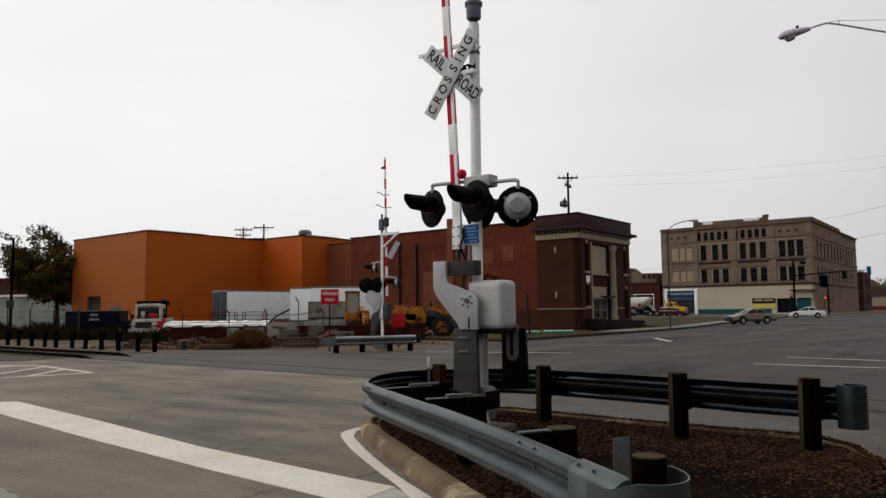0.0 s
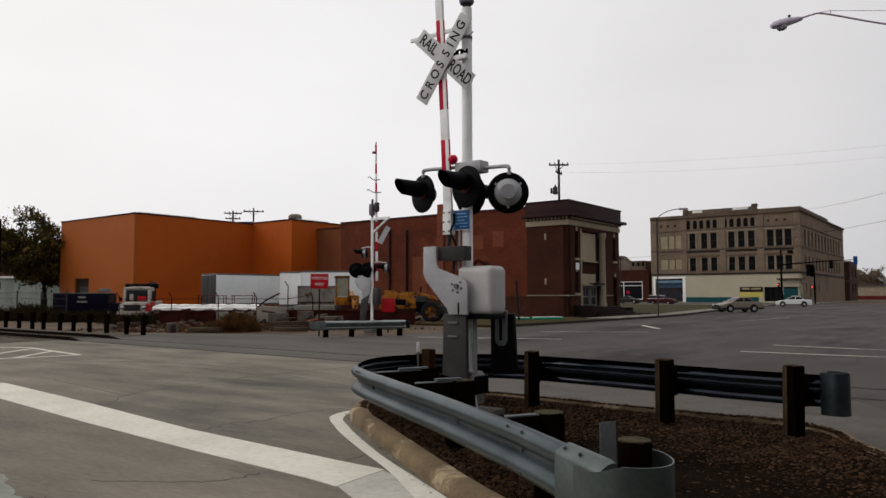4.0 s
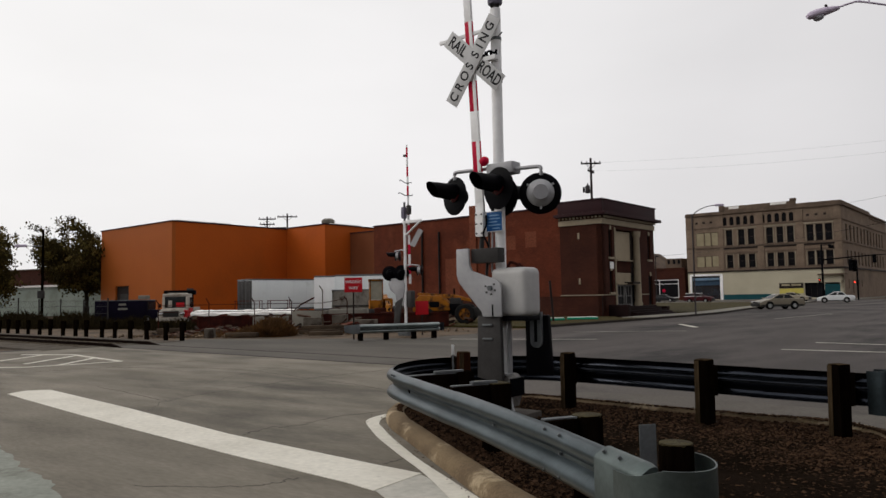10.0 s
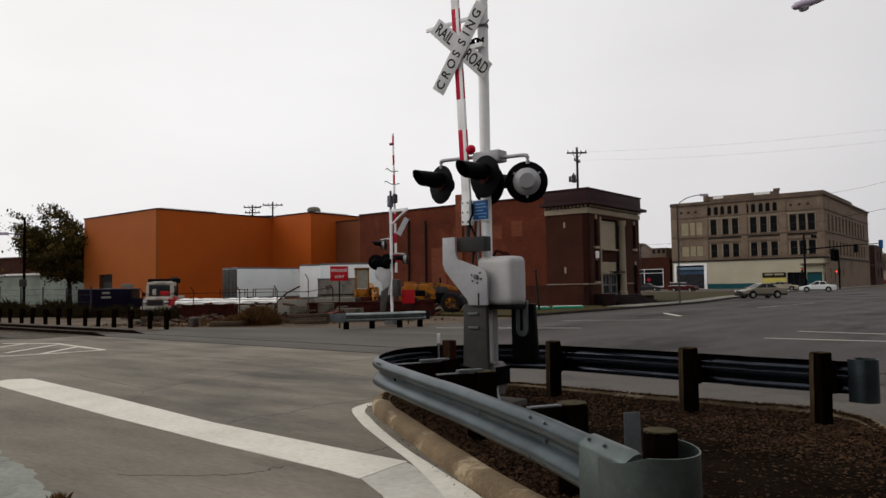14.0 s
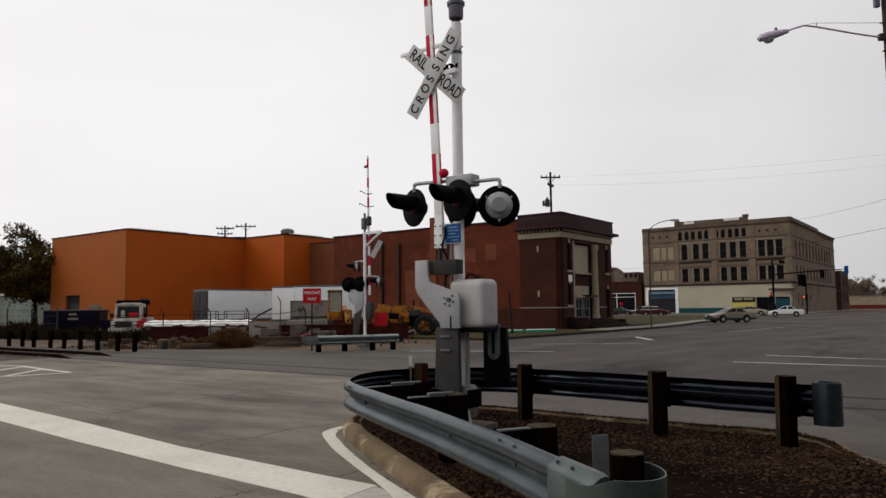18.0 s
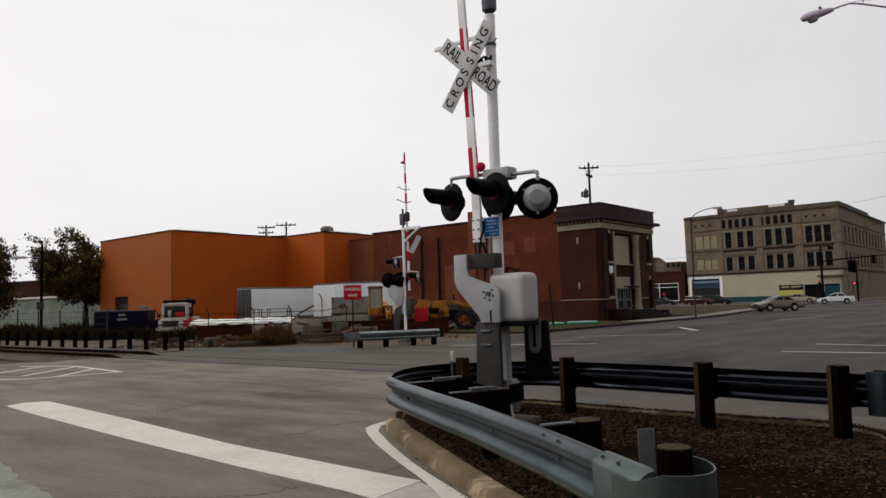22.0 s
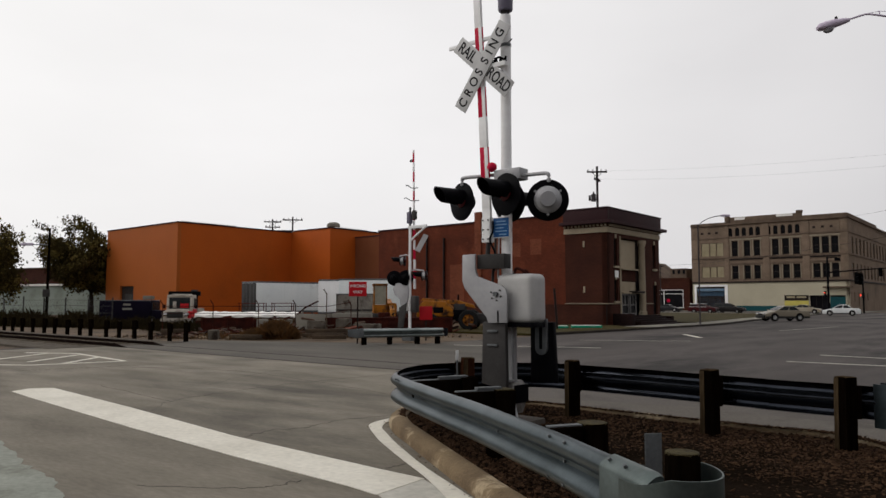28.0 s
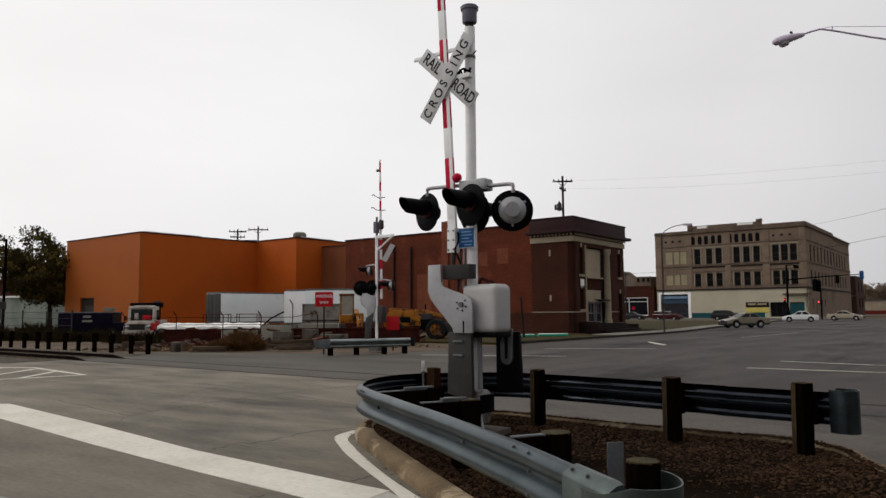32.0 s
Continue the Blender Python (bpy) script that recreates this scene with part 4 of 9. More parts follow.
def build_bank():
    """The small bank: side to the yard, columned front to the road. Local x along u, y along v from its near corner."""
    bank = thing("bank_building", grid_pose(-23.89, 46.85), "two storey dark brick bank with cream frieze and tall entrance", "building")
    w = part("wall", wall_mesh(3.4, 0, 8.1, 0.4, [(1.5, 1.62, 5.6, 6.1), (1.5, 1.62, 2.3, 2.8)]), M_BRICK_DARK, bank, "", pose(-3.4, 0, 0), soft=False)
    holes = [(1.05, 1.6, 4.3, 6.3), (1.05, 1.6, 1.75, 3.3), (2.12, 6.25, 0.7, 6.4), (7.75, 8.3, 4.3, 6.2), (7.75, 8.5, 0.7, 3.0)]
    front = part("wall", wall_mesh(9.0, 0, 8.1, 0.4, holes), M_BRICK_DARK, bank, "", pose(0, 0, 0, 0, 0, 90), soft=False)
    part("wall", boxed(-20, -0.4, 8.6, 9.0, 0, 8.1), M_BRICK_DARK, bank, soft=False)
    part("roof", boxed(-19.9, -0.2, 0.3, 8.7, 7.6, 7.75), M_ROOF, bank, soft=False)
    for name, x0, x1, y0, y1, z0, z1, m in (
            ("frieze", -3.45, 0.1, -0.1, 0.02, 6.66, 7.05, M_CREAM), ("frieze", -0.02, 0.1, 0.02, 9.05, 6.66, 7.05, M_CREAM),
            ("cornice", -3.6, 0.55, -0.55, 0.05, 7.28, 7.5, M_PARAPET), ("cornice", -0.05, 0.55, 0.05, 9.4, 7.28, 7.5, M_PARAPET),
            ("parapet", -3.45, 0.16, -0.16, 0.1, 7.5, 8.38, M_PARAPET), ("parapet", -0.1, 0.16, 0.1, 9.1, 7.5, 8.38, M_PARAPET),
            ("coping", -3.5, 0.22, -0.22, 0.14, 8.38, 8.48, M_PARAPET), ("coping", -0.14, 0.22, 0.14, 9.16, 8.38, 8.48, M_PARAPET),
            ("water_table", -3.42, 0.07, -0.07, 0.01, 1.52, 1.6, M_CREAM_DULL), ("water_table", 0.0, 0.07, 0.0, 2.3, 1.52, 1.6, M_CREAM_DULL),
            ("water_table", 0.0, 0.07, 6.3, 7.7, 1.52, 1.6, M_CREAM_DULL)):
        part(name, boxed(x0, x1, y0, y1, z0, z1, bevel=0.02), m, bank)
    dent = mesh_of(boxed(-0.055, 0.055, -0.07, 0.07, 0.03, 0.17), M_CREAM, "dentil", False)
    for k in range(12):
        part("dentil", dent, None, bank, "", pose(-3.3 + k * 0.3, -0.2, 7.07))
    for k in range(30):
        part("dentil", dent, None, bank, "", pose(0.2, 0.1 + k * 0.3, 7.07))
    # windows and entrance of the front (x of the wall runs along v)
    R = pose(0, 0, 0, 0, 0, 90)
    for x, z, ww, h in ((1.05, 4.3, 0.55, 2.0), (1.05, 1.75, 0.55, 1.55), (7.75, 4.3, 0.55, 1.9), (7.75, 0.7, 0.75, 2.3)):
        window_unit(bank, R @ pose(x, 0, z), ww, h, M_FRAME, M_GLASS, rails=1, sill=M_CREAM)
        part("lintel", boxed(-0.02, 0.05, x + ww / 2 - 0.12, x + ww / 2 + 0.12, z + h, z + h + 0.3, bevel=0.01), M_CREAM, bank)
    for x, z in ((-1.84, 5.6), (-1.84, 2.3)):
        part("slot_frame", boxed(x - 0.07, x + 0.07, -0.05, 0.02, z + 0.05, z + 0.5, bevel=0.015), M_CREAM, bank)
    for y0, y1, z0, z1, m, nm in ((2.14, 5.1, 4.15, 6.3, M_CREAM, "panel"), (2.14, 5.1, 3.25, 4.1, M_BRICK_DARK, "spandrel"), (2.14, 5.1, 2.35, 3.2, M_CREAM, "panel"),
                                  (5.1, 6.25, 3.2, 6.4, M_FRAME, "panel"), (5.1, 6.25, 0.7, 3.2, M_GLASS, "panel")):
        part(nm, boxed(-0.34, -0.26, y0, y1, z0, z1), m, bank, soft=False)
    part("sill", boxed(-0.3, 0.05, 2.35, 5.1, 4.06, 4.16, bevel=0.01), M_CREAM, bank)
    part("sill", boxed(-0.3, 0.05, 2.35, 6.25, 2.3, 2.4, bevel=0.01), M_CREAM, bank)
    for y in (5.72,):
        bm = bmesh.new()
        spun(bm, [(0.34, 0.7), (0.34, 0.95), (0.28, 1.0), (0.27, 3), (0.24, 5.9), (0.3, 6.0), (0.34, 6.2), (0.34, 6.4)], Matrix.Translation((0.0, y, 0)), 20)
        part("column", bm, M_CREAM, bank)
    part("pilaster", boxed(-0.2, 0.06, 1.94, 2.12, 0.7, 6.5, bevel=0.02), M_CREAM, bank)
    for y0, y1 in ((2.55, 3.75), (3.95, 5.0)):
        door = part("door", boxed(-0.3, -0.24, y0, y1, 0.7, 2.3), M_GLASS, bank, soft=False)
        fr = bmesh.new()
        for a in ((y0, y0 + 0.1, 0.7, 2.3), (y1 - 0.1, y1, 0.7, 2.3), (y0 + 0.1, y1 - 0.1, 2.18, 2.3), (y0 + 0.1, y1 - 0.1, 0.7, 0.86), (y0 + 0.1, y1 - 0.1, 1.42, 1.5)):
            box(fr, -0.24, -0.16, a[0], a[1], a[2], a[3])
        part("door_frame", fr, M_DOORGREY, door, "pale grey metal door frame", soft=False)
        part("glazing_bar", boxed(-0.23, -0.18, (y0 + y1) / 2 - 0.04, (y0 + y1) / 2 + 0.04, 1.5, 2.18), M_DOORGREY, door, soft=False)
    part("entrance_hood", boxed(-0.2, 0.5, 3.85, 5.1, 2.35, 2.5, bevel=0.02), M_FRAME, bank, "dark hood over the side door")
    for k in range(5):
        part("step", boxed(0.0, 2.3 - k * 0.4, 1.2, 7.6, k * 0.14, k * 0.14 + 0.14, bevel=0.01), M_RUST_BRICK, bank)
    part("stair_wall", boxed(0.02, 1.5, 0.7, 1.2, 0, 0.85, bevel=0.02), M_RUST_BRICK, bank)
    part("stair_wall", boxed(0.02, 1.5, 7.6, 8.1, 0, 0.6, bevel=0.02), M_RUST_BRICK, bank)
    part("notice_board", boxed(0.05, 0.08, 1.05, 1.6, 3.45, 3.95), M_WHITE, bank, "small white notice on the brick")
    part("railing", rodded((-0.06, -0.06, 0), (-0.06, -0.06, 1.5), 0.03), M_FRAME, bank)


M_DOORGREY = mat("pale_door_metal", (0.2, 0.19, 0.185), (0.14, 0.135, 0.13), rough=0.5, s1=2, s2=15, fine=0.1)
M_RUST_BRICK = mat("dark_brick_step", (0.013, 0.0045, 0.004), (0.008, 0.003, 0.0028), rough=0.85, s1=1, s2=12, fine=0.2)


def build_brown():
    """The long painted brick wall that joins on to the bank."""
    b = thing("brick_warehouse", grid_pose(-46.8, 46.95), "long reddish brown painted brick warehouse", "building")
    part("wall", wall_mesh(19.6, 0, 8.12, 0.4, []), M_BRICK_BROWN, b, "", pose(0, 0, 0), soft=False)
    part("wall", boxed(0, 0.4, 0.4, 14, 0, 8.12), M_BRICK_BROWN, b, soft=False)
    part("wall", boxed(0, 19.6, 13.6, 14, 0, 8.12), M_BRICK_BROWN, b, soft=False)
    part("roof", boxed(0.1, 19.5, 0.1, 13.9, 7.7, 7.85), M_ROOF, b, soft=False)
    part("coping", boxed(-0.06, 19.6, -0.08, 0.45, 8.12, 8.24, bevel=0.02), M_PARAPET, b)
    for x, z1 in ((7.8, 7.1), (5.9, 7.4)):
        part("downpipe", rodded((x, -0.09, 0.3), (x, -0.09, z1), 0.09), M_FRAME, b, "dark iron downpipe")
    for x, w, z, h, s in ((8.4, 1.5, 1.6, 3.2, 0), (14.2, 1.3, 5.2, 1.1, 0), (16.4, 1.0, 5.3, 1.2, 0), (11.8, 1.6, 4.4, 2.3, 0)):
        part("bricked_window", boxed(x, x + w, -0.012, 0.02, z, z + h), M_TANBRICK, b, "paler patch of a bricked up window", soft=False)
    part("brick_pier", boxed(11.1, 11.75, -0.14, 0.3, 1.5, 9.0, bevel=0.02), M_TANBRICK, b, "paler brick chimney pier")
    part("base_band", boxed(0, 19.6, -0.03, 0.02, 0, 1.5), M_BRICK_DARK, b, soft=False)


M_TANBRICK = brick_mat("pale_patch_brick", (0.19, 0.058, 0.029), (0.145, 0.041, 0.02), (0.85, 0.8, 0.75))


def build_orange():
    """The windowless orange hall: two stepped blocks, flat roofs."""
    h = thing("orange_hall", grid_pose(-67.92, 39.13), "large windowless orange stucco hall with a flat roof", "building")
    z = 9.83
    part("wall", wall_mesh(15.2, 0, z, 0.4, [(3.45, 6.45, 0, 3.45)]), M_ORANGE_LIT, h, "", pose(-15.2, 0, 0), soft=False)
    part("wall", boxed(-0.4, 0, 0.4, 15.0, 0, z), M_ORANGE, h, soft=False)
    part("wall", boxed(-15.2, -14.8, 0.4, 30, 0, z), M_ORANGE, h, soft=False)
    part("wall", boxed(0, 6.3, 14.6, 15.0, 0, z + 0.12), M_ORANGE, h, soft=False)
    part("wall", boxed(6.3, 6.7, 14.6, 30, 0, z + 0.12), M_ORANGE, h, soft=False)
    part("wall", boxed(-14.8, 6.7, 29.6, 30, 0, z), M_ORANGE, h, soft=False)
    part("roof", boxed(-15, -0.2, 0.2, 29.8, z - 0.5, z - 0.35), M_ROOF, h, soft=False)
    part("roof", boxed(0, 6.5, 14.8, 29.8, z - 0.5, z - 0.35), M_ROOF, h, soft=False)
    for a in ((-15.3, 0.08, -0.08, 0.42), (-0.42, 0.08, 0.42, 14.55), (0.08, 6.8, 14.5, 15.02), (6.28, 6.8, 15.02, 30)):
        part("coping", boxed(a[0], a[1], a[2], a[3], z + (0.12 if a[0] > 0 else 0), z + (0.24 if a[0] > 0 else 0.12), bevel=0.02), M_PARAPET, h)
    part("roof_edge_panel", boxed(-0.5, -0.3, 0.6, 7.2, z + 0.12, z + 0.24), M_TARP, h, "pale roof edge panel")
    part("roof_edge_panel", boxed(6.3, 6.5, 15.6, 20.5, z + 0.24, z + 0.36), M_TARP, h, "pale roof edge panel")
    d = part("loading_door", boxed(-11.75, -8.75, 0.2, 0.3, 0, 3.45), M_FRAME, h, "dark roller door in the orange wall", soft=False)
    part("door_panel", boxed(-10.9, -8.9, 0.15, 0.2, 0.2, 2.6), M_DARKPLATE, d, soft=False)
    bm = bmesh.new()
    spun(bm, [(0.5, 0), (0.5, 0.4), (0.75, 0.45), (0.75, 0.75), (0.5, 0.95), (0.1, 1.0)], Matrix.Translation((5.2, 16.4, z + 0.05)), 16)
    part("roof_vent", bm, M_WALKWAY, h, "round metal roof ventilator")
    # low tan link between the hall and the brick warehouse
    t = thing("link_building", grid_pose(-61.2, 57.5), "low tan brick link between hall and warehouse", "building")
    part("wall", boxed(0.05, 14.6, 0, 0.4, 0, 9.1), M_TAN, t, soft=False)
    part("roof", boxed(0.05, 14.6, 0.4, 10, 8.7, 8.8), M_ROOF, t, soft=False)
    part("coping", boxed(0.05, 14.6, -0.06, 0.46, 9.1, 9.22), M_PARAPET, t)


M_SASH = mat("brown_sash", (0.05, 0.035, 0.03), (0.035, 0.025, 0.022), rough=0.7, s1=3, s2=20, fine=0.15)
M_CREAM_DULL = mat("dull_cream_jamb", (0.27, 0.225, 0.165), (0.2, 0.165, 0.12), rough=0.85, s1=0.8, s2=12, fine=0.15)


def build_block():
    """The four storey buff block on the far corner. Local x along u to its near corner at 29.3, y along v."""
    L = 29.3
    b = thing("corner_block", grid_pose(-57.2, 150.9), "four storey buff brick commercial block with painted ground floor", "building")
    groups = (8.2, 10.6, 12.5, 16.0, 17.9, 19.8, 23.3, 24.9, 26.5)
    holes, wins = [], []
    for x in groups:
        for z0, z1 in ((6.5, 9.2), (11.1, 14.25)):
            holes.append((x, x + 1.25, z0, z1))
    arches = (8.0, 9.4, 10.7, 12.1, 13.4, 15.4, 16.7, 18.1, 19.4, 20.7)
    for x in arches:
        holes.append((x - 0.42, x + 0.42, 15.2, 16.95))
    boards = [(2.0, 3.6), (3.75, 5.0), (5.15, 6.5)]
    for a, c in boards:
        holes += [(a, c, 6.9, 9.1), (a, c, 11.3, 14.0)]
    shop = [(0.8, 6.6, 0.15, 5.0), (22.5, 25.6, 0.3, 3.1), (26.0, 28.6, 0.3, 3.1)]
    part("wall", wall_mesh(L, 5.85, 17.8, 0.5, [h for h in holes]), M_LIMESTONE, b, soft=False)
    part("wall", wall_mesh(L, 0, 5.85, 0.5, shop), M_SHOPWALL, b, "ivory painted ground floor wall", soft=False)
    part("skirting", boxed(6.9, 21.5, -0.02, 0.05, 0, 1.1), M_TEAL, b, "teal painted skirting", soft=False)
    part("skirting", boxed(26.0, 28.6, -0.02, 0.1, 0.3, 2.8), M_TEAL, b, "teal painted shop front", soft=False)
    for x in groups:
        for z0, z1 in ((6.5, 9.2), (11.1, 14.25)):
            window_unit(b, pose(x, 0, z0), 1.25, z1 - z0, M_SASH, M_GLASS, depth=0.3, bar=0.09, rails=1, sill=M_BUFFTRIM)
            for a in (x - 0.2, x + 1.25):
                part("jamb", boxed(a, a + 0.2, -0.05, 0.02, z0, z1 + 0.1), M_CREAM_DULL, b, soft=False)
    for x0, x1 in ((-0.05, 1.5), (6.9, 7.7), (14.3, 15.5), (21.5, 22.8), (28.1, 29.35)):
        for z0, z1 in ((6.0, 10.65), (10.95, 14.85), (15.1, 17.55)):
            part("pilaster", boxed(x0, x1, -0.13, 0.02, z0, z1, bevel=0.02), M_LIMESTONE, b)
    for x0, x1 in ((7.7, 14.3), (15.5, 21.5), (22.8, 28.1)):
        part("lintel_band", boxed(x0, x1, -0.09, 0.02, 9.35, 9.75, bevel=0.02), M_BUFFTRIM, b)
        part("sill_band", boxed(x0, x1, -0.16, 0.02, 10.35, 10.62, bevel=0.02), M_FRAME, b, "dark sill band")
        part("lintel_band", boxed(x0, x1, -0.09, 0.02, 14.36, 14.7, bevel=0.02), M_CREAM_DULL, b)
    for x in arches:
        window_unit(b, pose(x - 0.42, 0, 15.2), 0.84, 1.75, M_FRAME, M_GLASS, depth=0.3, rails=0)
        bm = bmesh.new()
        arc = [(x - 0.42 * math.cos(math.pi * k / 10), 16.53 + 0.42 * math.sin(math.pi * k / 10)) for k in range(11)]
        plate(bm, arc + [(x + 0.42, 16.97), (x - 0.42, 16.97)], 1, 0.004, 0.25)
        part("arch_head", bm, M_LIMESTONE, b, soft=False)
    for a, c in boards:
        for z0, z1 in ((6.9, 9.1), (11.3, 14.0)):
            part("window_board", boxed(a + 0.03, c - 0.03, 0.12, 0.2, z0 + 0.02, z1 - 0.02), M_BOARD, b, "yellowish board closing a window", soft=False)
    # dark material paints in the shadow band above the ground floor
    part("string_course", boxed(-0.1, L + 0.2, -0.2, 0.02, 5.7, 6.0, bevel=0.03), M_FRAME, b, "string course over the ground floor, its shadow put in as dark colour")
    part("string_course", boxed(L - 0.02, L + 0.2, 0.02, 52, 5.7, 6.0, bevel=0.03), M_FRAME, b)
    for z, hh, d in ((10.65, 0.3, 0.16), (14.85, 0.25, 0.14), (17.55, 0.35, 0.35)):
        part("string_course", boxed(-0.1, L + d, -d, 0.02, z, z + hh, bevel=0.03), M_BUFFTRIM, b)
        part("string_course", boxed(L - 0.02, L + d, 0.02, 52, z, z + hh, bevel=0.03), M_BUFFTRIM, b)
    for x0, x1, z1 in ((-0.1, 8.0, 18.2), (7.6, 21.6, 19.1), (21.6, L + 0.1, 18.5)):
        part("parapet", boxed(x0, x1, -0.12, 0.4, 17.9, z1, bevel=0.04), M_BUFFTRIM, b)
    part("parapet_end", boxed(20.6, 21.7, -0.2, 0.5, 19.1, 19.6, bevel=0.04), M_BUFFTRIM, b)
    part("parapet_end", boxed(7.0, 8.0, -0.2, 0.5, 18.2, 19.3, bevel=0.04), M_BUFFTRIM, b)
    part("parapet_panel", boxed(9.0, 11.0, -0.14, 0.0, 18.5, 19.0), M_TARP, b)
    part("parapet_panel", boxed(17.0, 20.0, -0.14, 0.0, 18.6, 19.1), M_TARP, b)
    # the side along the road
    W = 52
    side = []
    for k in range(12):
        y = 3.5 + k * 3.7
        side += [(y, y + 1.7, 6.5, 9.2), (y, y + 1.7, 11.1, 14.25)]
    low = [(4, 4.9, 1.9, 3.8), (8.0, 9.0, 1.0, 3.6), (13, 13.9, 2.2, 3.6), (17, 17.9, 2.2, 3.6)]
    sm = pose(L, 0, 0, 0, 0, 90)
    part("wall", wall_mesh(W, 5.85, 17.8, 0.5, side), M_LIMESTONE, b, "", sm, soft=False)
    part("wall", wall_mesh(W, 0, 5.85, 0.5, low), M_LIMESTONE, b, "", sm, soft=False)
    for y0, y1, z0, z1 in side:
        window_unit(b, sm @ pose(y0, 0, z0), y1 - y0, z1 - z0, M_FRAME, M_BLINDGLASS, depth=0.25, rails=1)
    for y0, y1, z0, z1 in low:
        window_unit(b, sm @ pose(y0, 0, z0), y1 - y0, z1 - z0, M_FRAME, M_GLASS, depth=0.25, rails=0)
    part("parapet", boxed(L - 0.4, L + 0.12, 0.4, 30, 17.9, 18.5, bevel=0.04), M_BUFFTRIM, b)
    part("parapet", boxed(L - 0.4, L + 0.12, 30, 52, 17.0, 17.4, bevel=0.04), M_BUFFTRIM, b)
    part("wall", boxed(0, 0.5, 0.5, W, 0, 17.8), M_LIMESTONE, b, soft=False)
    part("wall", boxed(0.5, L - 0.5, W - 0.5, W, 0, 17.8), M_LIMESTONE, b, soft=False)
    part("roof", boxed(0.4, L - 0.4, 0.4, W - 0.4, 17.2, 17.4), M_ROOF, b, soft=False)
    # shop front, door bay and notices
    window_unit(b, pose(0.8, 0, 0.15), 5.8, 4.85, M_FRAME, M_SHOPGLASS, depth=0.6, mullions=2, rails=1, name="shop_window")
    # two blue bands put the reflected sky on the shop window as colour
    part("awning", boxed(1.0, 6.5, -0.2, 0.35, 4.05, 4.6, bevel=0.05), M_SKYREFL, b, "pale blue band for sky reflected in the shop window")
    part("sky_reflection_band_low", boxed(1.0, 6.5, 0.3, 0.4, 3.1, 4.0, bevel=0.01), M_SKYREFL_LOW, b, "darker blue band for sky reflected in the shop window")
    for x0, x1, z0, z1 in ((0.35, 0.8, 0.0, 5.4), (6.6, 7.2, 0.0, 5.4), (0.8, 6.6, 5.0, 5.4)):
        part("shop_surround", boxed(x0, x1, -0.06, 0.02, z0, z1, bevel=0.01), M_WHITE, b, "white painted shop surround")
    window_unit(b, pose(22.5, 0, 0.3), 3.1, 2.8, M_FRAME, M_GLASS, depth=0.5, mullions=2, rails=0, name="shop_window")
    s = part("sign_board", boxed(18.0, 22.3, -0.1, -0.02, 2.15, 3.15), M_FRAME, b, "dark shop sign with pale lettering")
    for k, (x0, x1) in enumerate(((18.4, 19.9), (20.2, 21.9))):
        part("lettering_bar", boxed(x0, x1, -0.12, -0.1, 2.6, 2.95), M_BOARD, s, soft=False)
    part("sign_board", boxed(18.0, 22.3, -0.08, -0.02, 1.15, 2.1), M_YELLOWSIGN, b, "yellow board under the shop sign")
    part("canopy", boxed(25.0, 30.0, -0.9, 0.0, 4.5, 4.75, bevel=0.03), M_BUFFTRIM, b)
    part("small_board", boxed(23.0, 28.0, -0.06, -0.01, 15.3, 17.0), M_LIMESTONE, b)
    for x in (2.0, 3.5, 5.0, 23.4, 24.9, 26.4):
        part("vent_hole", boxed(x, x + 0.5, -0.07, 0.02, 15.9, 16.3), M_FRAME, b, soft=False)


M_BLINDGLASS = mat("pale_side_glass", (0.12, 0.105, 0.09), (0.16, 0.14, 0.115), rough=0.3, s1=0.5, s2=5, fine=0.2, bump=0.0)
M_SKYREFL_LOW = mat("sky_reflection_blue", (0.035, 0.07, 0.12), (0.055, 0.1, 0.16), rough=0.4, s1=0.8, s2=6, fine=0.2)
M_SKYREFL = mat("sky_reflection_pale", (0.16, 0.24, 0.33), (0.1, 0.17, 0.25), rough=0.7, s1=0.5, s2=6, fine=0.15)
M_YELLOWSIGN = mat("yellow_sign", (0.55, 0.48, 0.12), (0.5, 0.43, 0.1), rough=0.6, s1=0.8, s2=8, fine=0.1)


M_SHEDWALL = mat("pale_green_shed_paint", (0.27, 0.31, 0.27), (0.21, 0.245, 0.212), rough=0.8, s1=0.3, s2=5, fine=0.08, dirt=(0.16, 0.17, 0.14), dirt_at=(0.5, 0.75), dirt_scale=0.4)
M_BRICK_STORE = brick_mat("brown_store_brick", (0.075, 0.038, 0.03), (0.05, 0.026, 0.021), (0.7, 0.65, 0.6))


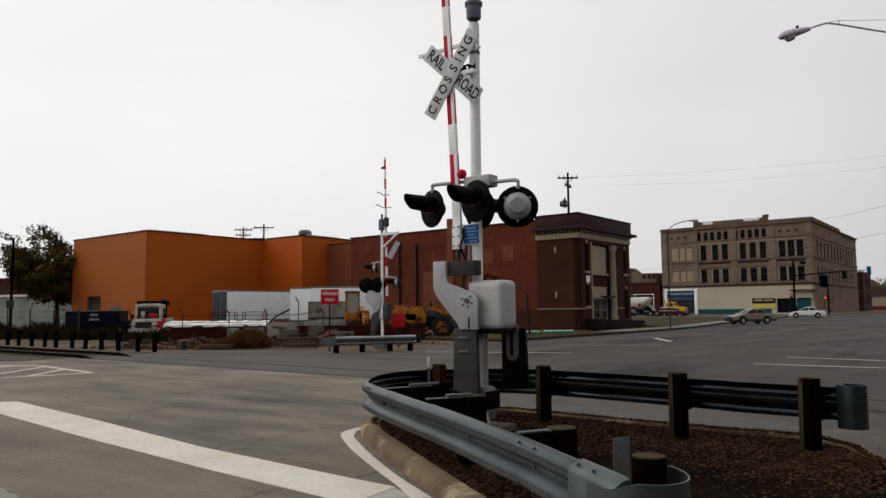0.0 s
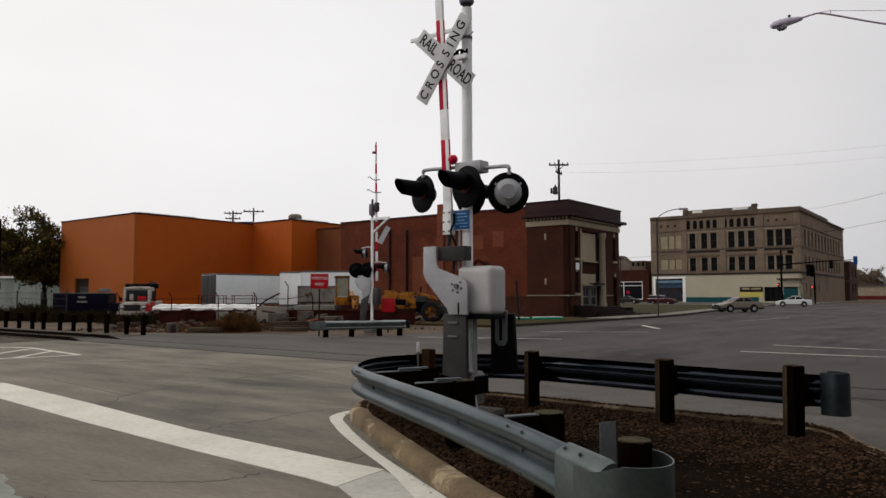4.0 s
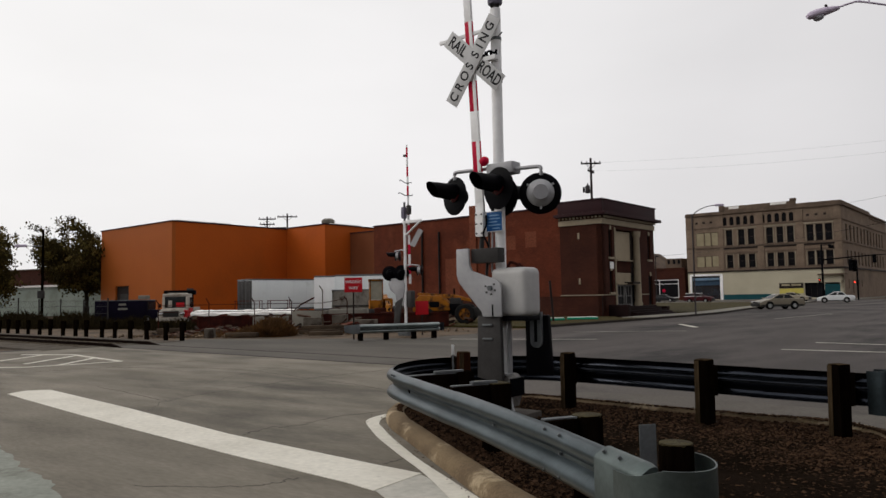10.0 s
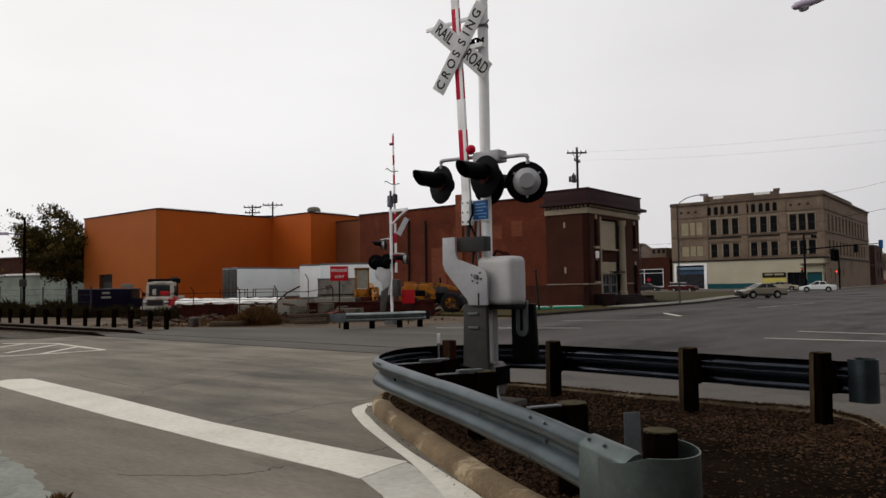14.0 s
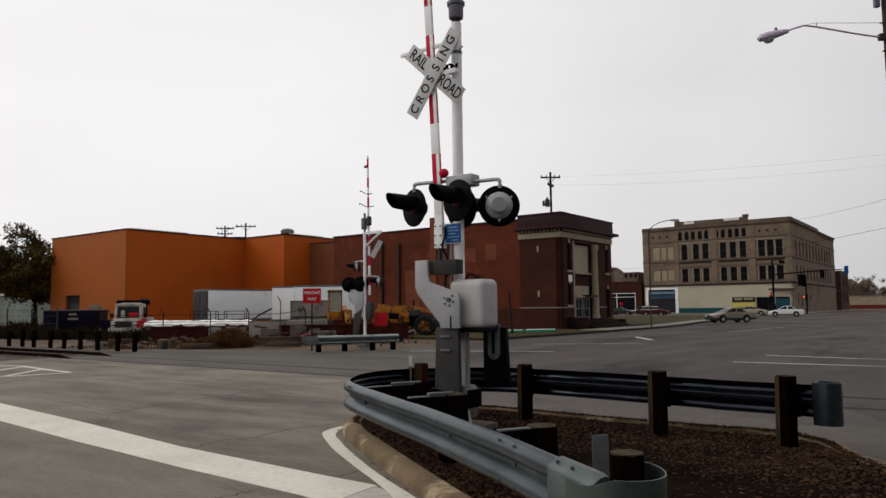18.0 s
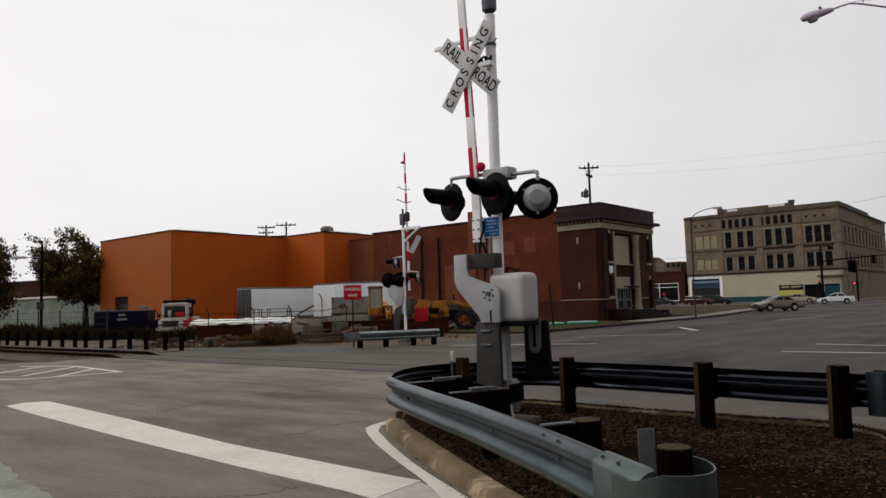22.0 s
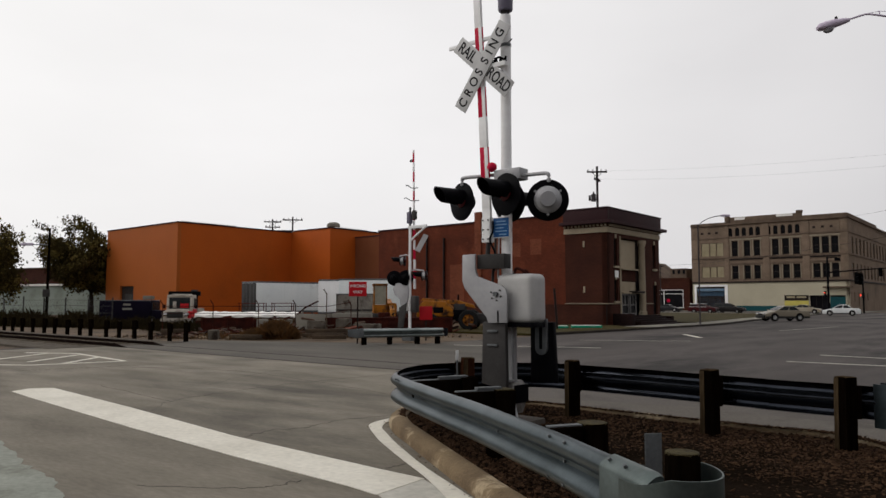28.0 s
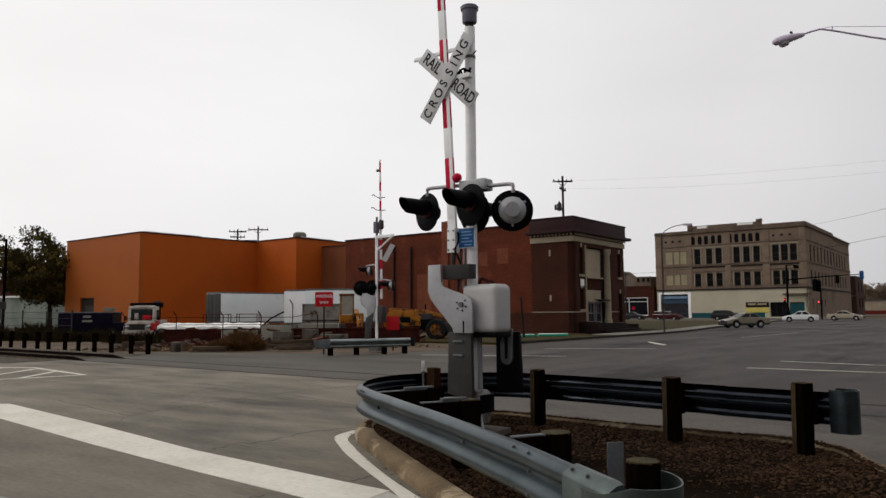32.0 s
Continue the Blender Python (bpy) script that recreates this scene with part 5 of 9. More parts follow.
def build_far_buildings():
    """Low buildings seen between and beside the large ones."""
    b = thing("brick_shop", grid_pose(-78.0, 151.2), "low dark red brick shop with white framed window", "building")
    part("wall", wall_mesh(20, 0, 6.6, 0.4, [(10, 18.6, 0.6, 4.5)]), M_BRICK_DARK, b, soft=False)
    part("wall", boxed(19.6, 20, 0.4, 20, 0, 6.6), M_BRICK_DARK, b, soft=False)
    part("roof", boxed(0.2, 19.8, 0.2, 20, 6.2, 6.4), M_ROOF, b, soft=False)
    window_unit(b, pose(10, 0, 0.6), 8.6, 3.9, M_WHITE, M_GLASS, depth=0.1, bar=0.14, mullions=1, rails=0, name="shop_window")
    part("transom", boxed(10.2, 18.4, 0.03, 0.14, 3.55, 3.66), M_WHITE, b, soft=False)
    part("parapet", boxed(-0.1, 20.1, -0.15, 0.3, 6.6, 7.0), M_BRICK_DARK, b, soft=False)
    ph = part("penthouse", boxed(14.2, 17.8, 4, 10, 6.3, 9.2), M_BUFFTRIM, b, "pale roof room with small dark windows", soft=False)
    for x in (14.7, 15.9, 17.0):
        part("pane", boxed(x, x + 0.55, 3.95, 4.02, 8.0, 8.9), M_GLASS, ph, soft=False)
    part("gable_roof", None or gable(2.0, 14.2, 3, 16, 6.3, 11.0), M_BUFFTRIM, b, soft=False)
    c = thing("brick_store", grid_pose(-27.2, 206), "dark brick store beyond the corner block", "building")
    part("wall", wall_mesh(14, 0, 9.6, 0.4, [(4, 6, 2, 4.5), (4, 6, 6.0, 8.5), (9, 11, 2, 4.5), (9, 11, 6.0, 8.5)]), M_BRICK_STORE, c, "", pose(0, 0, 0, 0, 0, 90), soft=False)
    spots = [(x, z) for x in (11.4, 13.6, 15.8, 17.8) for z in (1.6, 5.8)]
    part("wall", wall_mesh(19.6, 0, 9.6, 0.4, [(x, x + 1.2, z, z + 2.8) for x, z in spots]), M_BRICK_STORE, c, "", pose(-20, 0, 0), soft=False)
    for x, z in spots:
        window_unit(c, pose(x - 20, 0, z), 1.2, 2.8, M_FRAME, M_GLASS)
    part("string_course", boxed(-20, 0.05, -0.08, 0.02, 4.8, 5.1), M_BUFFTRIM, c, soft=False)
    part("roof", boxed(-20, 0, 0.4, 14, 9.1, 9.3), M_ROOF, c, soft=False)
    for y, z in ((4, 2), (4, 6.0), (9, 2), (9, 6.0)):
        window_unit(c, pose(0, 0, 0, 0, 0, 90) @ pose(y, 0, z), 2, 2.5, M_FRAME, M_GLASS)
    part("parapet", boxed(-20, 0.06, -0.1, 0.3, 9.6, 10.0), M_BUFFTRIM, c, soft=False)
    part("parapet", boxed(-0.3, 0.08, 0.3, 14, 9.6, 10.0), M_BUFFTRIM, c, soft=False)
    f = thing("far_warehouse", grid_pose(-8, 262, 0, -12), "long low pale warehouse far along the road", "building")
    part("wall", boxed(-45, 60, 0, 0.4, 1.2, 4.2), M_CREAM_DULL, f, soft=False)
    part("plinth", boxed(-45, 60, -0.1, 0.4, 0, 1.2), M_REDSTEEL, f, "dark red painted plinth", soft=False)
    part("roof", boxed(-45.2, 60.2, -0.3, 14, 4.2, 4.5), M_ROOF, f, soft=False)
    for k in range(3):
        part("door", boxed(-38 + k * 33, -36.6 + k * 33, -0.16, 0.02, 0, 2.4), M_FRAME, f, soft=False)
    w = thing("white_shed", pose(-75, 105, 0, 0, 0, -22), "long low shed with white wall and dark red brick above", "building")
    part("wall", boxed(-40, 31, 0, 0.4, 0, 4.05), M_SHEDWALL, w, "white painted lower wall", soft=False)
    part("wall", boxed(-40, 31, 0.02, 0.38, 4.05, 6.35), M_BRICK_DARK, w, soft=False)
    part("wall", boxed(30.6, 31, 0.4, 20, 0, 6.35), M_BRICK_DARK, w, soft=False)
    part("roof", boxed(-40, 31, 0.1, 20, 5.9, 6.1), M_ROOF, w, soft=False)
    part("coping", boxed(-40.1, 31.1, -0.12, 0.5, 6.35, 6.5), M_BUFFTRIM, w, soft=False)
    part("gutter", boxed(-40, 31, -0.25, 0.0, 3.95, 4.2), M_TARP, w, soft=False)


def build_stop_sign():
    t = thing("stop_sign", pose(31.0, 112.0, 0, 0, 0, -16), "small red octagonal stop sign on a slim post", "road sign", "road signs")
    part("post", rodded((0, 0.04, 0), (0, 0.04, 2.3), 0.025, seg=8), M_FRAME, t)
    bm = bmesh.new()
    plate(bm, [(0.27 * math.cos(radians(22.5 + 45 * k)), 2.0 + 0.27 * math.sin(radians(22.5 + 45 * k))) for k in range(8)], 1, -0.006, 0.006)
    part("sign_plate", bm, M_RED, t, soft=False)


def gable(x0, x1, y0, y1, z0, z1):
    bm = bmesh.new()
    plate(bm, [(x0, z0), (x1, z0), ((x0 + x1) / 2, z1)], 1, y0, y1)
    return bm


build_ground()
build_tracks()
build_island()
build_litter()
build_bank()
build_brown()
build_orange()
build_block()
build_far_buildings()
build_stop_sign()


# ---- the near crossing signal ----
def signal_lamp(parent, m, back_m=None, visor=True, r=0.255):
    """A crossing lamp that faces local -y: round background, housing, lens and hood."""
    back_m = back_m or M_BLACK
    X = m @ pose(0, 0, 0, 90, 0, 0)
    bm = bmesh.new()
    spun(bm, [(0.0, -0.012), (r - 0.01, -0.012), (r, -0.004), (r, 0.006), (r - 0.012, 0.01), (0.0, 0.01)], X, 36)
    disc = part("background_disc", bm, M_BLACK, parent)
    bm = bmesh.new()
    spun(bm, [(0.165, -0.014), (0.168, -0.05), (0.15, -0.085), (0.105, -0.11), (0.1, -0.15), (0.09, -0.16), (0.0, -0.16)], X, 28)
    part("housing", bm, back_m, disc)
    for a in (35, 145, 270):
        c, s = math.cos(radians(a)), math.sin(radians(a))
        bm = bmesh.new()
        box(bm, -0.02, 0.02, 0.012, 0.06, -0.012, 0.012)
        part("clip", bm, back_m, disc, "", m @ pose(0.175 * c, 0, 0.175 * s, 0, -a, 0))
    bm = bmesh.new()
    spun(bm, [(0.105, 0.012), (0.105, 0.03), (0.085, 0.045), (0.045, 0.055), (0.0, 0.058)], X @ pose(0, 0.02, 0), 28)
    part("lens", bm, M_REDLENS, disc, "dark red glass lens")
    if visor:
        bm = bmesh.new()
        n, rings = 22, []
        for rad in (0.112, 0.106):
            inner = []
            for k in range(n + 1):
                a = radians(-62 + 304 * k / n)
                cut = 0.3 + 0.13 * max(0.0, 0.5 + 0.5 * math.sin(a))
                p0 = Vector((rad * math.cos(a), -0.012, rad * math.sin(a) + 0.05))
                p1 = Vector((rad * 0.9 * math.cos(a), -cut, rad * 0.9 * math.sin(a) + 0.065))
                inner.append((bm.verts.new(m @ p0), bm.verts.new(m @ p1)))
            rings.append(inner)
        o, i = rings
        for k in range(n):
            bm.faces.new((o[k][0], o[k + 1][0], o[k + 1][1], o[k][1]))
            bm.faces.new((i[k + 1][0], i[k][0], i[k][1], i[k + 1][1]))
            bm.faces.new((o[k][1], o[k + 1][1], i[k + 1][1], i[k][1]))
            bm.faces.new((o[k + 1][0], o[k][0], i[k][0], i[k + 1][0]))
        bm.faces.new((o[0][0], o[0][1], i[0][1], i[0][0]))
        bm.faces.new((o[n][1], o[n][0], i[n][0], i[n][1]))
        bmesh.ops.recalc_face_normals(bm, faces=bm.faces[:])
        part("hood", bm, M_BLACK, disc)
    return disc


def sign_blade(parent, x, z, length, width, angle, y, name="crossbuck_blade"):
    """A reflective board with rounded corners; its face looks along -y."""
    bm = bmesh.new()
    box(bm, -length / 2, length / 2, -0.004, 0.004, -width / 2, width / 2, bevel=0.003)
    return part(name, bm, M_BLADE, parent, "white sign board with black letters", pose(x, y, z, 0, -angle, 0))


M_BLADE = mat("white_sign_sheet", (0.56, 0.56, 0.56), (0.5, 0.5, 0.505), rough=0.45, s1=2.0, s2=14, fine=0.05, bump=0.02, dirt=(0.38, 0.37, 0.36), dirt_at=(0.6, 0.85),
              dirt_scale=3.0)


def build_near_signal():
    base = grid_pose(-5.233, 7.485, 0.1)
    s = thing("crossing_signal", base, "white railroad crossing signal with raised gate, crossbuck and lamps", "crossing signal", "crossing signals")
    Z = -0.1
    bm = bmesh.new()
    spun(bm, [(0.068, 0.3 + Z), (0.068, 5.3 + Z)], Matrix.Identity(4), 24)
    part("pole", bm, M_WHITE, s)
    bm = bmesh.new()
    rod(bm, (0, 0, 5.3 + Z), (0, 0, 5.37 + Z), 0.045)
    for a in (0, 120, 240):
        c, n = math.cos(radians(a)), math.sin(radians(a))
        rod(bm, (0.045 * c, 0.045 * n, 5.28 + Z), (0.06 * c, 0.06 * n, 5.42 + Z), 0.012, seg=6)
    part("bell_neck", bm, M_DARKPLATE, s)
    bm = bmesh.new()
    spun(bm, [(0.0, 0), (0.088, 0.0), (0.095, 0.02), (0.098, 0.17), (0.115, 0.175), (0.118, 0.215), (0.1, 0.23), (0.0, 0.235)], Matrix.Translation((0, 0, 5.36 + Z)), 28)
    part("bell", bm, M_BELL, s, "grey electronic bell on the pole top")
    # crossbuck: the lettered boards stand out towards the traffic
    br = bmesh.new()
    box(br, -0.86, 0.1, -0.1, -0.07, 5.0 + Z, 5.05 + Z, bevel=0.008)
    box(br, -0.32, 0.08, -0.14, -0.06, 4.6 + Z, 4.66 + Z, bevel=0.008)
    part("crossbuck_bracket", br, M_WHITE, s)
    b1 = sign_blade(s, -0.262, 4.65 + Z, 1.134, 0.225, -43.2, -0.135)
    b2 = sign_blade(s, -0.262, 4.637 + Z, 1.235, 0.215, 53.8, -0.155)
    F = pose(0, -0.0045, 0, 90, 0, 0)
    lettering("letters", "RAIL", 0.205, M_LETTER, b1, pose(-0.345, 0, 0) @ F @ Matrix.Diagonal((0.82, 1, 1, 1)))
    lettering("letters", "ROAD", 0.205, M_LETTER, b1, pose(0.335, 0, 0) @ F @ Matrix.Diagonal((0.74, 1, 1, 1)))
    for k, ch in enumerate("CROSSING"):
        x = (-0.52, -0.37, -0.215, -0.075, 0.085, 0.205, 0.325, 0.48)[k]
        lettering("letters", ch, 0.19, M_LETTER, b2, pose(x, 0, 0) @ F @ Matrix.Diagonal((0.82, 1, 1, 1)))
    for z in (4.9, 4.35):
        bm = bmesh.new()
        spun(bm, [(0.073, z - 0.02 + Z), (0.073, z + 0.02 + Z)], Matrix.Identity(4), 20)
        rod(bm, (0.06, -0.05, z + Z), (0.16, -0.09, z + 0.03 + Z), 0.008, seg=6)
        part("pole_clamp", bm, M_GALV_DULL, s)
    bm = bmesh.new()
    loop = [(-0.17 + 0.024 * k, -0.1 - 0.02 * math.cos(k * 1.7), 4.68 + 0.05 * math.sin(k * 2.1) + Z) for k in range(11)]
    tube(bm, curve_pts(loop + [(0.02, -0.12, 4.62 + Z), (-0.1, -0.11, 4.66 + Z), (-0.02, -0.13, 4.72 + Z), (0.08, -0.1, 4.66 + Z)], 4), 0.014, 6)
    part("cable_loop", bm, M_BLACK, s, "bunched black cable on the pole")
    # lamps on their arm
    bm = bmesh.new()
    tube(bm, curve_pts([(-0.7, -0.02, 3.15 + Z), (-0.7, -0.02, 3.22 + Z), (-0.66, -0.02, 3.25 + Z), (-0.35, -0.02, 3.24 + Z), (0, -0.02, 3.23 + Z)], 5), 0.024, 10)
    part("lamp_arm", bm, M_ALU, s)
    bm = bmesh.new()
    tube(bm, curve_pts([(0, -0.02, 3.2 + Z), (0.3, -0.02, 3.18 + Z), (0.58, -0.02, 3.17 + Z), (0.635, -0.02, 3.14 + Z), (0.635, -0.02, 3.06 + Z)], 5), 0.024, 10)
    part("lamp_arm", bm, M_ALU, s)
    part("junction_box", boxed(-0.13, 0.27, -0.1, 0.1, 3.13 + Z, 3.28 + Z, bevel=0.025), M_ALU, s, "silver junction box on the pole")
    signal_lamp(s, pose(-0.72, 0.0, 2.94 + Z, 0, 0, -15))
    signal_lamp(s, pose(0.165, -0.25, 2.925 + Z, 0, 0, -12), r=0.262)
    signal_lamp(s, pose(-0.035, 0.12, 2.88 + Z, 0, 0, 172), r=0.262)
    signal_lamp(s, pose(0.607, 0.0, 2.84 + Z, 0, 0, 213), M_ALU)
    # the blue notice on the pole
    blue = part("notice", boxed(-0.14, 0.115, -0.105, -0.095, 2.41 + Z, 2.67 + Z, bevel=0.003), M_WHITELET, s, "small blue notice with white text lines")
    part("notice_face", boxed(-0.13, 0.105, -0.108, -0.104, 2.42 + Z, 2.66 + Z, bevel=0.001), M_BLUE, blue)
    for k, (a, b) in enumerate(((-0.085, 0.06), (-0.1, 0.075), (-0.09, 0.03), (-0.1, 0.082), (-0.04, 0.07))):
        part("text_bar", boxed(a, b, -0.111, -0.107, 2.61 - k * 0.041 + Z, 2.622 - k * 0.041 + Z), M_BLUETEXT, blue, soft=False)
    # gate arm, raised: banded blades in a slow curve
    def arm_x(z):
        return -0.217 - 0.044 * (z - 2.3) - 0.0018 * (z - 2.3) ** 2
    z, k = 1.95, 0
    edges = [2.36, 2.8, 3.195] + [3.195 + 0.4 * i for i in range(1, 18)]
    for a, b in zip(edges, edges[1:]):
        w = 0.064 - 0.003 * (a - 2.3)
        bm = bmesh.new()
        pts = [(arm_x(a) - w, a + Z), (arm_x(a) + w, a + Z), (arm_x(b) + w, b + Z), (arm_x(b) - w, b + Z)]
        plate(bm, pts, 1, -0.115, -0.075, bevel=0.004)
        blade = part("gate_blade", bm, (M_WHITE, M_WHITE, M_RED)[0 if k == 0 else 1 + (k + 1) % 2], s)
        if 1 < k < 10:
            f = 0.2
            bm = bmesh.new()
            plate(bm, [(arm_x(a) + w * f, a + Z), (arm_x(a) + w + 0.002, a + Z), (arm_x(b) + w + 0.002, b + Z), (arm_x(b) + w * f, b + Z)], 1, -0.121, -0.111, bevel=0.002)
            part("blade_edge", bm, M_WHITE, blade, "white edge strip of the gate arm")
        k += 1
    bm = bmesh.new()
    tube(bm, [(arm_x(h) + 0.05, -0.09, h + Z) for h in (2.4, 3.1, 3.6, 4.2, 4.8, 5.4, 6.2, 7.2)], 0.006, 6)
    part("arm_cable", bm, M_DARKPLATE, s)
    bm = bmesh.new()
    spun(bm, [(0.0, 0), (0.05, 0.0), (0.06, 0.03), (0.055, 0.075), (0.03, 0.1), (0.0, 0.105)], pose(-0.19, -0.1, 3.3 + Z, 0, 60, 0), 18)
    part("arm_lamp", bm, M_RED, s, "small red lamp on the gate arm")
    br = part("arm_bracket", boxed(-0.285, -0.155, -0.15, -0.05, 2.36 + Z, 2.68 + Z, bevel=0.012), M_WHITE, s)
    for x in (-0.26, -0.18):
        for h in (2.4, 2.52, 2.64):
            part("bolt", rodded((x, -0.158, h + Z), (x, -0.148, h + Z), 0.012, seg=6), M_DARKPLATE, br)
    for x, r, h0, h1 in ((-0.235, 0.03, 2.18, 2.4), (-0.12, 0.014, 2.0, 2.62), (-0.075, 0.012, 1.9, 2.42), (-0.16, 0.018, 1.86, 2.1)):
        part("tie_rod", rodded((x, -0.09, h0 + Z), (x + 0.012, -0.08, h1 + Z), r, seg=10), M_DARKPLATE if r > 0.013 else M_ALU, s)
    bm = bmesh.new()
    tube(bm, curve_pts([(-0.13, -0.12, 2.62 + Z), (-0.1, -0.16, 2.5 + Z), (-0.14, -0.17, 2.38 + Z), (-0.09, -0.14, 2.24 + Z), (-0.06, -0.1, 2.02 + Z)], 5), 0.013, 8)
    part("arm_flex", bm, M_BLACK, s, "black flexible cable down to the case")
    part("arm_channel", boxed(-0.285, 0.13, -0.25, -0.1, 2.02 + Z, 2.2 + Z, bevel=0.008), M_DARKPLATE, s, "dark grey steel channel between gate arm and pole")
    # crank plate, counterweights and mechanism case
    S = [(-0.479, 2.203), (-0.280, 2.206), (-0.275, 2.000), (-0.245, 1.925), (-0.055, 1.860), (0.125, 1.803), (0.180, 1.765), (0.203, 1.690), (0.203, 1.354), (-0.083, 1.352), (-0.105, 1.420), (-0.155, 1.470), (-0.375, 1.700), (-0.445, 1.780), (-0.482, 1.870)]
    bm = bmesh.new()
    plate(bm, [(x, h + Z) for x, h in S], 1, -0.3, -0.265, bevel=0.008)
    crank = part("crank_plate", bm, M_ALU, s, "curved silver crank plate of the gate")
    part("hub", rodded((0.045, -0.33, 1.7 + Z), (0.045, -0.29, 1.7 + Z), 0.03, seg=16), M_GALV_DULL, crank)
    for a in range(5):
        x, h = 0.045 + 0.075 * math.cos(radians(a * 60 - 200)), 0.075 * math.sin(radians(a * 60 - 200))
        part("bolt", rodded((x, -0.315, 1.7 + h + Z), (x, -0.298, 1.7 + h + Z), 0.011, seg=6), M_DARKPLATE, crank)
    part("slot", boxed(0.06, 0.082, -0.303, -0.298, 1.36 + Z, 1.5 + Z), M_BLACK, crank, soft=False)
    part("far_crank_plate", boxed(0.1, 0.16, 0.25, 0.29, 1.35 + Z, 1.95 + Z, bevel=0.01), M_ALU, s)
    D = [(-0.187, 1.36), (0.148, 1.36), (0.158, 0.631), (0.14, 0.315), (-0.012, 0.289), (-0.028, 0.572), (-0.21, 0.608)]
    bm = bmesh.new()
    plate(bm, [(x, h + Z) for x, h in D], 1, -0.262, -0.2, bevel=0.008)
    wgt = part("counterweight", bm, M_DARKPLATE, s, "dark grey counterweight plates")
    for h in (1.25, 1.08):
        part("lug", boxed(-0.11, 0.04, -0.285, -0.262, h - 0.014 + Z, h + 0.014 + Z, bevel=0.008), M_GALV_DULL, wgt)
    bm = bmesh.new()
    plate(bm, [(0.21, 1.36 + Z), (0.54, 1.36 + Z), (0.575, 0.62 + Z), (0.21, 0.6 + Z)], 1, 0.2, 0.27, bevel=0.012)
    w2 = part("counterweight", bm, M_BLACK, s, "black counterweight plates on the far side")
    bm = bmesh.new()
    sl = [(0.3, 1.4), (0.47, 1.4), (0.47, 1.04)] + [(0.385 + 0.085 * math.cos(radians(-a)), 1.04 + 0.085 * math.sin(radians(-a))) for a in range(20, 180, 20)] + [(0.3, 1.04)]
    plate(bm, [(x, h + Z) for x, h in sl], 1, 0.165, 0.198, bevel=0.004)
    part("hanger", bm, M_GALV_DULL, w2)
    part("slot", boxed(0.365, 0.405, 0.16, 0.166, 1.03 + Z, 1.3 + Z), M_BLACK, w2, soft=False)
    part("mechanism_case", boxed(-0.035, 0.5, -0.2, 0.14, 1.35 + Z, 1.95 + Z, bevel=0.095, seg=5), M_CASE, s, "rounded silver gate mechanism case")
    part("case_base", boxed(-0.02, 0.48, -0.18, 0.12, 1.3 + Z, 1.36 + Z, bevel=0.01), M_BLACK, s)
    bm = bmesh.new()
    tube(bm, curve_pts([(0.1, 0, 1.95 + Z), (0.14, 0, 2.02 + Z), (0.22, 0, 2.0 + Z), (0.28, 0.02, 1.95 + Z)], 5), 0.018, 8)
    tube(bm, curve_pts([(0.2, 0.05, 1.95 + Z), (0.24, 0.05, 2.0 + Z), (0.33, 0.06, 1.93 + Z)], 5), 0.014, 8)
    part("conduit", bm, M_RUST, s, "rusty conduit on the mechanism case")
    bm = bmesh.new()
    plate(bm, [(x, h + Z) for x, h in ((-0.1, 0.3), (-0.1, 0.6), (0.0, 0.64), (0.13, 0.645), (0.2, 0.59), (0.215, 0.42), (0.15, 0.24), (-0.02, 0.24))], 1, -0.15, 0.12, bevel=0.018)
    cast = part("base_casting", bm, M_CASTING, s, "grey cast iron base of the mast")
    part("casting_rim", boxed(0.2, 0.225, -0.16, 0.13, 0.38 + Z, 0.6 + Z, bevel=0.008), M_BLACK, cast)
    part("cap_plate", boxed(0.06, 0.17, -0.17, -0.08, 0.635 + Z, 0.66 + Z, bevel=0.006), M_ALU, cast)
    part("bolt", rodded((0.165, -0.165, 0.5 + Z), (0.165, -0.145, 0.5 + Z), 0.016, seg=6), M_BLACK, cast)
    part("bolt", rodded((0.1, -0.165, 0.55 + Z), (0.1, -0.145, 0.55 + Z), 0.012, seg=6), M_BLACK, cast)
    bm = bmesh.new()
    spun(bm, [(0.16, 0.12 + Z), (0.16, 0.16 + Z), (0.1, 0.2 + Z), (0.085, 0.5 + Z)], Matrix.Identity(4), 20)
    part("base_flange", bm, M_GALV_DULL, s)
    bm = bmesh.new()
    rod(bm, (0.1, -0.1, 0.42 + Z), (0.12, -0.16, 0.05 + Z), 0.014, seg=6)
    rod(bm, (0.16, -0.1, 0.42 + Z), (0.3, -0.18, 0.06 + Z), 0.014, seg=6)
    part("brace", bm, M_ALU, s)
    for x, h in ((-0.06, 0.5), (-0.03, 0.34), (0.05, 0.4), (0.18, 0.3)):
        part("bolt", rodded((x, -0.168, h + Z), (x, -0.148, h + Z), 0.014, seg=6), M_GALV_DULL, cast)
    part("flange_lug", boxed(0.04, 0.13, -0.2, -0.15, 0.24 + Z, 0.33 + Z, bevel=0.012), M_ALU, cast)
    part("flange_lug", boxed(0.15, 0.24, -0.21, -0.15, 0.16 + Z, 0.22 + Z, bevel=0.012), M_GALV_DULL, cast)
    part("foundation", boxed(-0.32, 0.36, -0.3, 0.3, -0.1, 0.075, bevel=0.02), M_BLACKTAR, s)
    bm = bmesh.new()
    tube(bm, [(0.125, -0.03, h + Z) for h in (0.6, 1.31)], 0.03, 12)
    part("conduit", bm, M_ALU, s, "silver conduit from base to mechanism case")


